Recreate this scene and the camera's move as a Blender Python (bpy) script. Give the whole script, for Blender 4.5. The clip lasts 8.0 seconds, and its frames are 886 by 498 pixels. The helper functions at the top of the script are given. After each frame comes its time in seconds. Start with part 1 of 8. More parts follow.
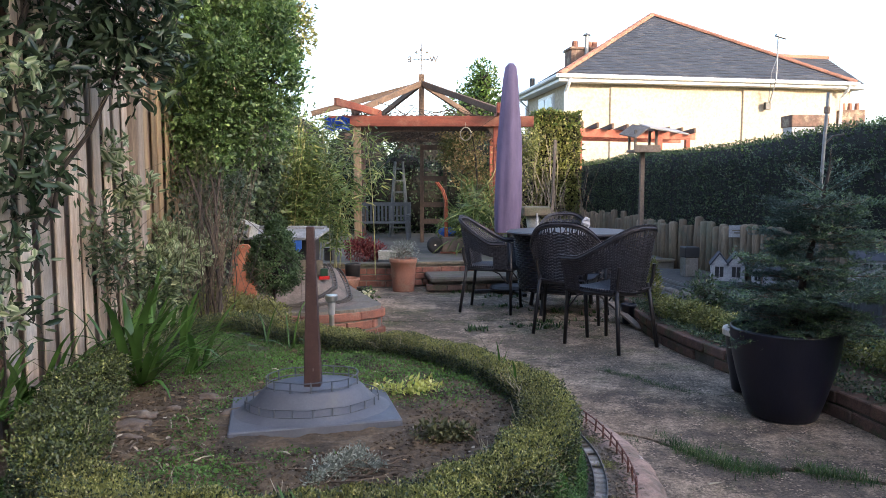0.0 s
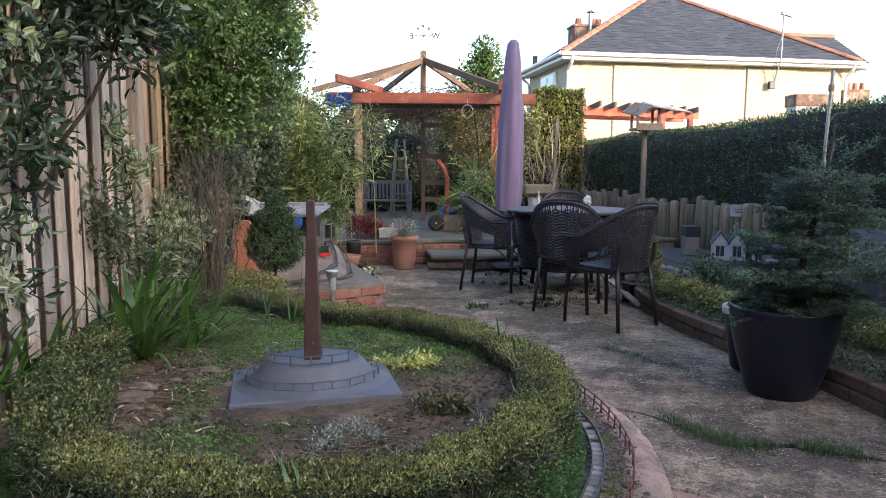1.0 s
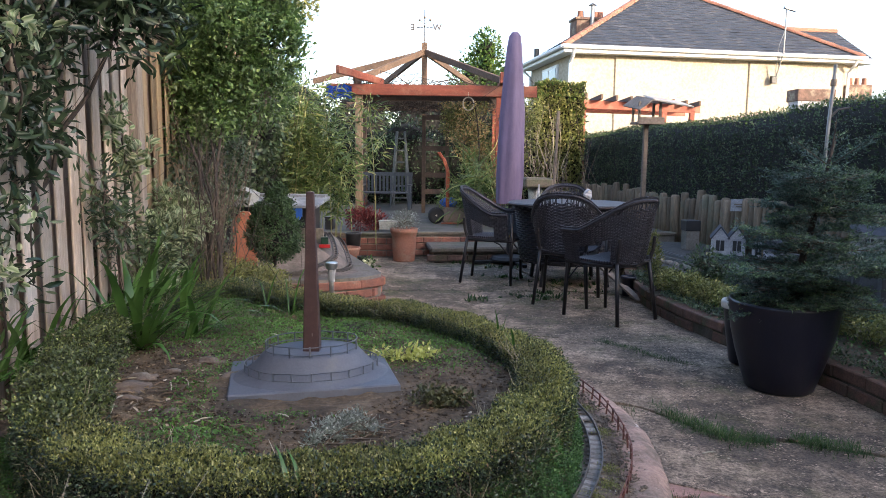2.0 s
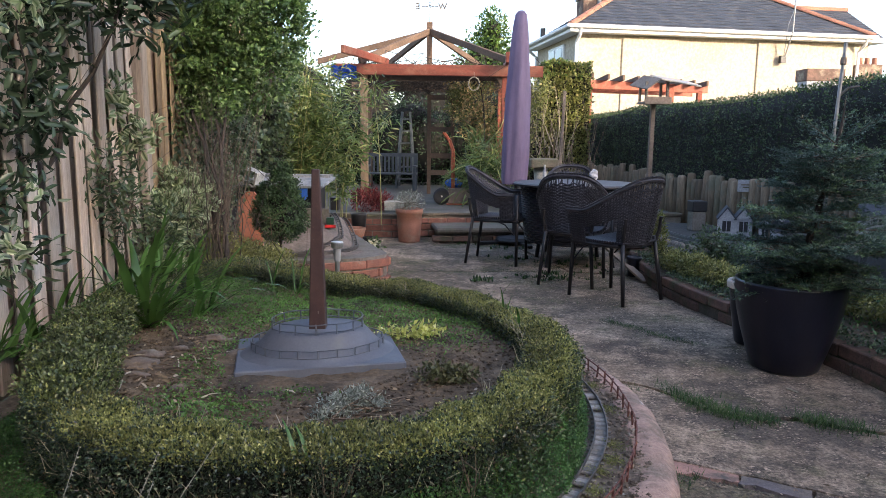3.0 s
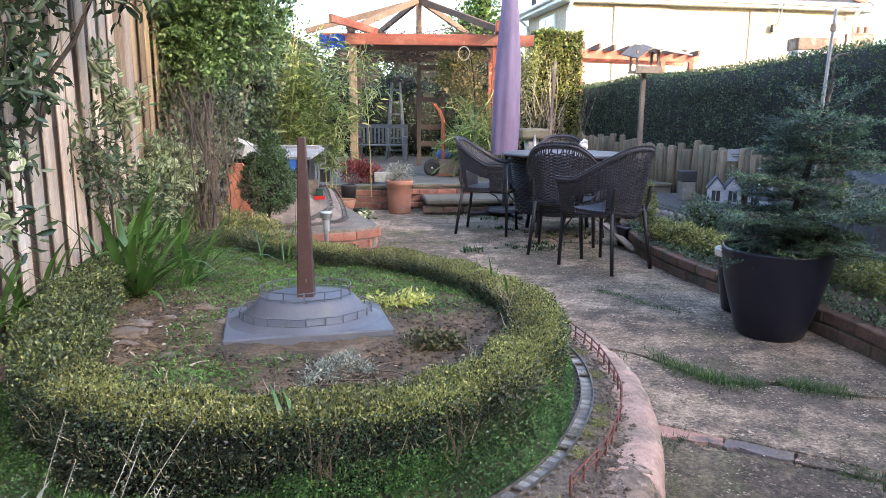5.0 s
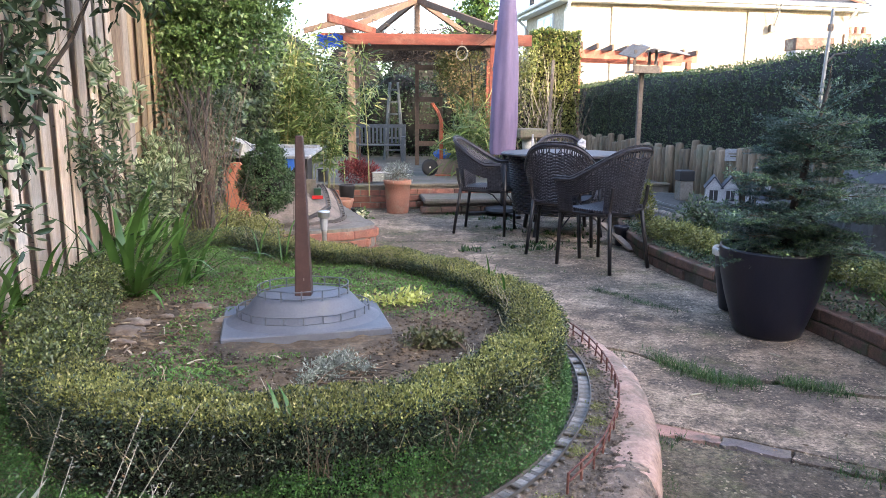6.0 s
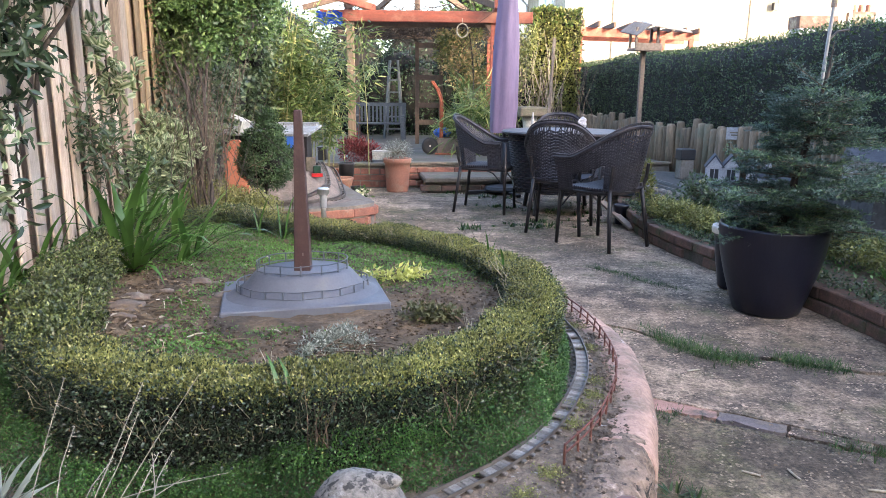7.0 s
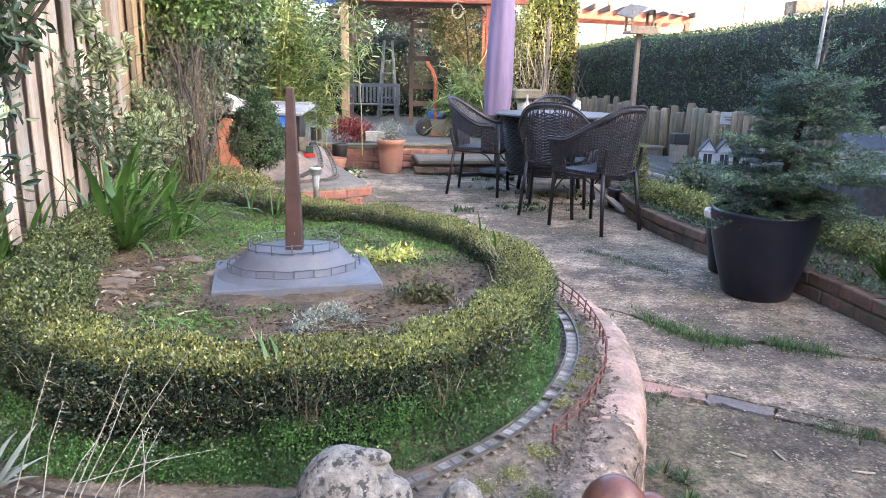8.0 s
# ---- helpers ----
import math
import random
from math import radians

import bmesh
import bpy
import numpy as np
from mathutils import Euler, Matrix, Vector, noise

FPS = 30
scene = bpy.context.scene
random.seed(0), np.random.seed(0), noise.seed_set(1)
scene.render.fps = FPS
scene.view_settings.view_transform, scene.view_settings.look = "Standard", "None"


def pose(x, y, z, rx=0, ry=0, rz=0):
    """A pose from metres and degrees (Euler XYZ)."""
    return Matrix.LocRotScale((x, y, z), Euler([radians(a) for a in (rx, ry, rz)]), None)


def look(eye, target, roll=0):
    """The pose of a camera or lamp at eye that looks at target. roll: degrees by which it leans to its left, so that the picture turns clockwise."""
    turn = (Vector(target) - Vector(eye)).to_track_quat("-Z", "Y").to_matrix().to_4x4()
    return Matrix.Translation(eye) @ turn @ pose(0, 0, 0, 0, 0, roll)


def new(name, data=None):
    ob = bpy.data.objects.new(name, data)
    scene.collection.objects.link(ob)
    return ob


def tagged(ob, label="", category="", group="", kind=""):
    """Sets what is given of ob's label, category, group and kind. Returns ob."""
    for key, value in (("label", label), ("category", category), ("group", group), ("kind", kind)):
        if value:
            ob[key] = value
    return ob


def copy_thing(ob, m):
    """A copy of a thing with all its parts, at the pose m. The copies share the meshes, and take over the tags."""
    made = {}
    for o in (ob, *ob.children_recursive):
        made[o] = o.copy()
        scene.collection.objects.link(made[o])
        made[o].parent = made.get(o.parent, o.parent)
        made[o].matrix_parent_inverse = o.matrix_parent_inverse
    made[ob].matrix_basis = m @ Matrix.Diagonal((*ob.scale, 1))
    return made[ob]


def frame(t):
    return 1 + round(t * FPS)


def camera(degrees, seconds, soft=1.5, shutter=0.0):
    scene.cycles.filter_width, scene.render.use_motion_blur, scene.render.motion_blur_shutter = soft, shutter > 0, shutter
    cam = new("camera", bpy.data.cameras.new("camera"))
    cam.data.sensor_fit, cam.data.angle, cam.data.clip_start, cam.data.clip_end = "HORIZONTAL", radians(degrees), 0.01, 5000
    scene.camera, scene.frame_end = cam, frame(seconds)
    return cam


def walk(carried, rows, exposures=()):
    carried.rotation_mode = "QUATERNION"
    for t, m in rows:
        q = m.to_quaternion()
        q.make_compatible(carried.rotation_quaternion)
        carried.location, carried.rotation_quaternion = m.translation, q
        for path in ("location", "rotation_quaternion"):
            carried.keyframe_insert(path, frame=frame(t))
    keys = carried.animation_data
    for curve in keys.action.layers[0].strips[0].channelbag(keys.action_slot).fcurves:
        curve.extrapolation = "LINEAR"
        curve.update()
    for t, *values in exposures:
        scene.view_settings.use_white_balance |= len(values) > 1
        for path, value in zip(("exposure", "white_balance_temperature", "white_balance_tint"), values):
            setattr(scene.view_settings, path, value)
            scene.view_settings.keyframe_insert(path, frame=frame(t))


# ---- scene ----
cam = camera(64.8, 8.0, 0.5)
PATH = [
    (0, (-0.002, 0.009, 1.13), (-0.046, 2.001, 0.959), -0.1),
    (0.5, (0.003, 0.006, 1.125), (-0.038, 1.996, 0.929), -0.1),
    (1, (0.001, 0.008, 1.117), (-0.046, 1.994, 0.886), 0.2),
    (1.5, (0.002, 0.011, 1.118), (-0.041, 1.996, 0.875), 0.6),
    (3, (0.001, 0.01, 1.105), (-0.06, 1.986, 0.801), 0.6),
    (3.5, (-0.001, 0.005, 1.097), (-0.073, 1.973, 0.748), 0.5),
    (4, (0.008, 0.006, 1.094), (-0.071, 1.969, 0.718), 0.0),
    (4.5, (0.013, 0.006, 1.092), (-0.036, 1.968, 0.711), 0.3),
    (6, (0.016, 0.004, 1.087), (-0.015, 1.967, 0.706), 0.4),
    (6.5, (0.017, 0.002, 1.081), (-0.027, 1.96, 0.675), 0.1),
    (7, (0.02, -0.001, 1.073), (-0.011, 1.951, 0.636), 0.5),
    (7.5, (0.025, -0.002, 1.068), (-0.001, 1.943, 0.602), 0.8),
    (8, (0.023, 0.0, 1.066), (0.013, 1.941, 0.581), 1.2),
]
walk(cam, [(t, look(eye, target, roll)) for t, eye, target, roll in PATH],
     [(t, stops, 6500, 15) for t, stops in ((0.0, 2.38), (1.5, 2.38), (3.0, 2.29), (3.5, 2.6), (4.5, 3.18), (6.0, 3.23), (6.5, 3.23), (7.0, 3.28), (7.5, 3.52), (8.0, 3.64))])

# ---- world and light ----
SUN_ELEV, SUN_AZ = 15.0, 42.0          # degrees; azimuth: how far right of straight behind the walk's start
world = bpy.data.worlds.new("sky")
scene.world = world
world.use_nodes = True
wn = world.node_tree.nodes
sky = wn.new("ShaderNodeTexSky")
sky.sky_type = "NISHITA"
sky.sun_disc = False
sky.sun_elevation = radians(SUN_ELEV)
sky.sun_rotation = radians(180 - SUN_AZ)
sky.air_density, sky.dust_density, sky.ozone_density = 0.9, 2.5, 1.15
wn["Background"].inputs[1].default_value = 0.15
world.node_tree.links.new(sky.outputs[0], wn["Background"].inputs[0])

sun_from = Vector((math.sin(radians(SUN_AZ)), -math.cos(radians(SUN_AZ)), math.tan(radians(SUN_ELEV))))
sun = new("sun", bpy.data.lights.new("sun", "SUN"))
sun.data.energy, sun.data.angle, sun.data.color = 1.6, radians(0.6), (1.0, 0.86, 0.66)
sun.matrix_world = look(sun_from * 50, (0, 0, 0))

rng = np.random.default_rng(7)


# ---- materials ----
def nodes_of(name):
    m = bpy.data.materials.new(name)
    m.use_nodes = True
    t = m.node_tree
    return m, t.nodes, t.links, t.nodes["Principled BSDF"]


def noise_fac(n, l, scale, detail=6.0, rough=0.6, lo=0.35, hi=0.65, stretch=None):
    geo = n.new("ShaderNodeNewGeometry")
    tex = n.new("ShaderNodeTexNoise")
    tex.inputs["Scale"].default_value, tex.inputs["Detail"].default_value = scale, detail
    tex.inputs["Roughness"].default_value = rough
    src = geo.outputs["Position"]
    if stretch:
        mp = n.new("ShaderNodeMapping")
        mp.inputs["Scale"].default_value = stretch
        l.new(src, mp.inputs["Vector"])
        src = mp.outputs["Vector"]
    l.new(src, tex.inputs["Vector"])
    rm = n.new("ShaderNodeMapRange")
    rm.inputs["From Min"].default_value, rm.inputs["From Max"].default_value = lo, hi
    l.new(tex.outputs["Fac"], rm.inputs["Value"])
    return rm.outputs["Result"], tex.outputs["Fac"]


def mix(n, l, fac, a, b):
    m = n.new("ShaderNodeMix")
    m.data_type = "RGBA"
    for sock, v in ((m.inputs[0], fac), (m.inputs[6], a), (m.inputs[7], b)):
        if isinstance(v, bpy.types.NodeSocket):
            l.new(v, sock)
        else:
            sock.default_value = (*v, 1) if isinstance(v, tuple) else v
    return m.outputs[2]


def surf(name, a, b, scale=6.0, rough=0.85, bump=0.3, fine=90.0, metal=0.0, spots=None, spot_scale=25.0, spot_lo=0.6,
         stain=None, stain_scale=1.5, stain_lo=0.5, vary=0.0, stretch=None, depth=0.004, spec=0.5, grain=0.3):
    """Two tones by broad noise, fine grain, optional spots and stains, a piece-to-piece shift of value, and fine relief."""
    m, n, l, p = nodes_of(name)
    f, _ = noise_fac(n, l, scale, stretch=stretch)
    col = mix(n, l, f, a, b)
    g, graw = noise_fac(n, l, fine, 4.0, 0.7, 0.3, 0.7, stretch=stretch)
    if stain:
        s, _ = noise_fac(n, l, stain_scale, 5.0, 0.65, stain_lo, stain_lo + 0.14)
        col = mix(n, l, s, col, stain)
    if spots:
        s, _ = noise_fac(n, l, spot_scale, 3.0, 0.6, spot_lo, spot_lo + 0.06)
        col = mix(n, l, s, col, spots)
    gv = n.new("ShaderNodeMapRange")
    gv.inputs["To Min"].default_value, gv.inputs["To Max"].default_value = 1 - grain, 1 + grain * 0.8
    l.new(g, gv.inputs["Value"])
    gh = n.new("ShaderNodeHueSaturation")
    l.new(gv.outputs["Result"], gh.inputs["Value"])
    l.new(col, gh.inputs["Color"])
    col = gh.outputs["Color"]
    if vary:
        info = n.new("ShaderNodeObjectInfo")
        hs = n.new("ShaderNodeHueSaturation")
        mr = n.new("ShaderNodeMapRange")
        mr.inputs["To Min"].default_value, mr.inputs["To Max"].default_value = 1 - vary, 1 + vary
        l.new(info.outputs["Random"], mr.inputs["Value"])
        l.new(mr.outputs["Result"], hs.inputs["Value"])
        l.new(col, hs.inputs["Color"])
        col = hs.outputs["Color"]
    l.new(col, p.inputs["Base Color"])
    p.inputs["Roughness"].default_value, p.inputs["Metallic"].default_value = rough, metal
    p.inputs["Specular IOR Level"].default_value = spec
    if bump:
        bp = n.new("ShaderNodeBump")
        bp.inputs["Strength"].default_value, bp.inputs["Distance"].default_value = bump, depth
        l.new(graw, bp.inputs["Height"])
        l.new(bp.outputs["Normal"], p.inputs["Normal"])
    return m


def leafy(name, a, b, c=None, rough=0.45, through_light=0.25, rim=None):
    """Leaves: each leaf takes its tone between a and b (and c), with a little light coming through."""
    m, n, l, p = nodes_of(name)
    geo = n.new("ShaderNodeNewGeometry")
    ramp = n.new("ShaderNodeValToRGB")
    e = ramp.color_ramp.elements
    e[0].color, e[1].color = (*a, 1), (*b, 1)
    if c:
        k = ramp.color_ramp.elements.new(0.86)
        k.color = (*b, 1)
        e[2].color = (*c, 1)
    l.new(geo.outputs["Random Per Island"], ramp.inputs["Fac"])
    f, _ = noise_fac(n, l, 5.0, 3.0, 0.5, 0.3, 0.7)
    hs = n.new("ShaderNodeHueSaturation")
    mr = n.new("ShaderNodeMapRange")
    mr.inputs["To Min"].default_value, mr.inputs["To Max"].default_value = 0.62, 1.4
    l.new(f, mr.inputs["Value"])
    l.new(mr.outputs["Result"], hs.inputs["Value"])
    l.new(ramp.outputs["Color"], hs.inputs["Color"])
    col = hs.outputs["Color"]
    if rim:
        at = n.new("ShaderNodeAttribute")
        at.attribute_name = "rim"
        col = mix(n, l, at.outputs["Fac"], col, rim)
    l.new(col, p.inputs["Base Color"])
    p.inputs["Roughness"].default_value = rough
    tr = n.new("ShaderNodeBsdfTranslucent")
    l.new(col, tr.inputs["Color"])
    ms = n.new("ShaderNodeMixShader")
    ms.inputs[0].default_value = through_light
    l.new(p.outputs[0], ms.inputs[1])
    l.new(tr.outputs[0], ms.inputs[2])
    l.new(ms.outputs[0], n["Material Output"].inputs["Surface"])
    return m


def paving(name, light, mid, dark, moss, moss_lo, pale_lo):
    """Old poured concrete: worn pale patches, dark damp ones, moss, and exposed grit."""
    m, n, l, p = nodes_of(name)
    f, _ = noise_fac(n, l, 4.5, 7.0, 0.68, 0.4, 0.6)
    col = mix(n, l, f, mid, dark)
    f, _ = noise_fac(n, l, 1.4, 6.0, 0.7, pale_lo, pale_lo + 0.16)
    col = mix(n, l, f, col, light)
    f, _ = noise_fac(n, l, 1.15, 8.0, 0.62, 0.515, 0.56)
    f2 = n.new("ShaderNodeMath")
    f2.operation = "MULTIPLY"
    f2.inputs[1].default_value = 0.92
    l.new(f, f2.inputs[0])
    col = mix(n, l, f2.outputs[0], col, dark)
    f, _ = noise_fac(n, l, 2.1, 7.0, 0.72, moss_lo, moss_lo + 0.16)
    col = mix(n, l, f, col, moss)
    geo = n.new("ShaderNodeNewGeometry")
    vor = n.new("ShaderNodeTexVoronoi")
    vor.inputs["Scale"].default_value = 125.0
    l.new(geo.outputs["Position"], vor.inputs["Vector"])
    hs = n.new("ShaderNodeSeparateColor")
    l.new(vor.outputs["Color"], hs.inputs["Color"])
    for lo, hi, c in ((0.86, 0.9, tuple(v * 1.3 for v in light)), (0.3, 0.1, tuple(v * 0.5 for v in dark))):
        mr = n.new("ShaderNodeMapRange")
        mr.inputs["From Min"].default_value, mr.inputs["From Max"].default_value = lo, hi
        mr.inputs["To Max"].default_value = 0.75
        l.new(hs.outputs[0], mr.inputs["Value"])
        k, _ = noise_fac(n, l, 9.0, 4.0, 0.6, 0.42, 0.62)
        mm = n.new("ShaderNodeMath")
        mm.operation = "MULTIPLY"
        l.new(mr.outputs["Result"], mm.inputs[0])
        l.new(k, mm.inputs[1])
        col = mix(n, l, mm.outputs[0], col, c)
    for sc, amt in ((75.0, 0.5), (22.0, 0.35), (7.0, 0.25)):
        g, _ = noise_fac(n, l, sc, 3.0, 0.75, 0.33, 0.67)
        gv = n.new("ShaderNodeMapRange")
        gv.inputs["To Min"].default_value, gv.inputs["To Max"].default_value = 1 - amt, 1 + amt
        l.new(g, gv.inputs["Value"])
        gh = n.new("ShaderNodeHueSaturation")
        l.new(gv.outputs["Result"], gh.inputs["Value"])
        l.new(col, gh.inputs["Color"])
        col = gh.outputs["Color"]
    l.new(col, p.inputs["Base Color"])
    p.inputs["Roughness"].default_value = 0.88
    _, g1 = noise_fac(n, l, 60.0, 5.0, 0.75)
    _, g2 = noise_fac(n, l, 7.0, 6.0, 0.7)
    ad = n.new("ShaderNodeMath")
    ad.operation = "MULTIPLY_ADD"
    ad.inputs[1].default_value = 2.0
    l.new(g2, ad.inputs[0])
    l.new(g1, ad.inputs[2])
    bp = n.new("ShaderNodeBump")
    bp.inputs["Strength"].default_value, bp.inputs["Distance"].default_value = 1.0, 0.016
    l.new(ad.outputs[0], bp.inputs["Height"])
    l.new(bp.outputs["Normal"], p.inputs["Normal"])
    return m


def plain(name, col, rough=0.5, metal=0.0):
    m, n, l, p = nodes_of(name)
    f, raw = noise_fac(n, l, 30.0, 4.0)
    l.new(mix(n, l, f, col, tuple(c * 0.78 for c in col)), p.inputs["Base Color"])
    p.inputs["Roughness"].default_value, p.inputs["Metallic"].default_value = rough, metal
    return m


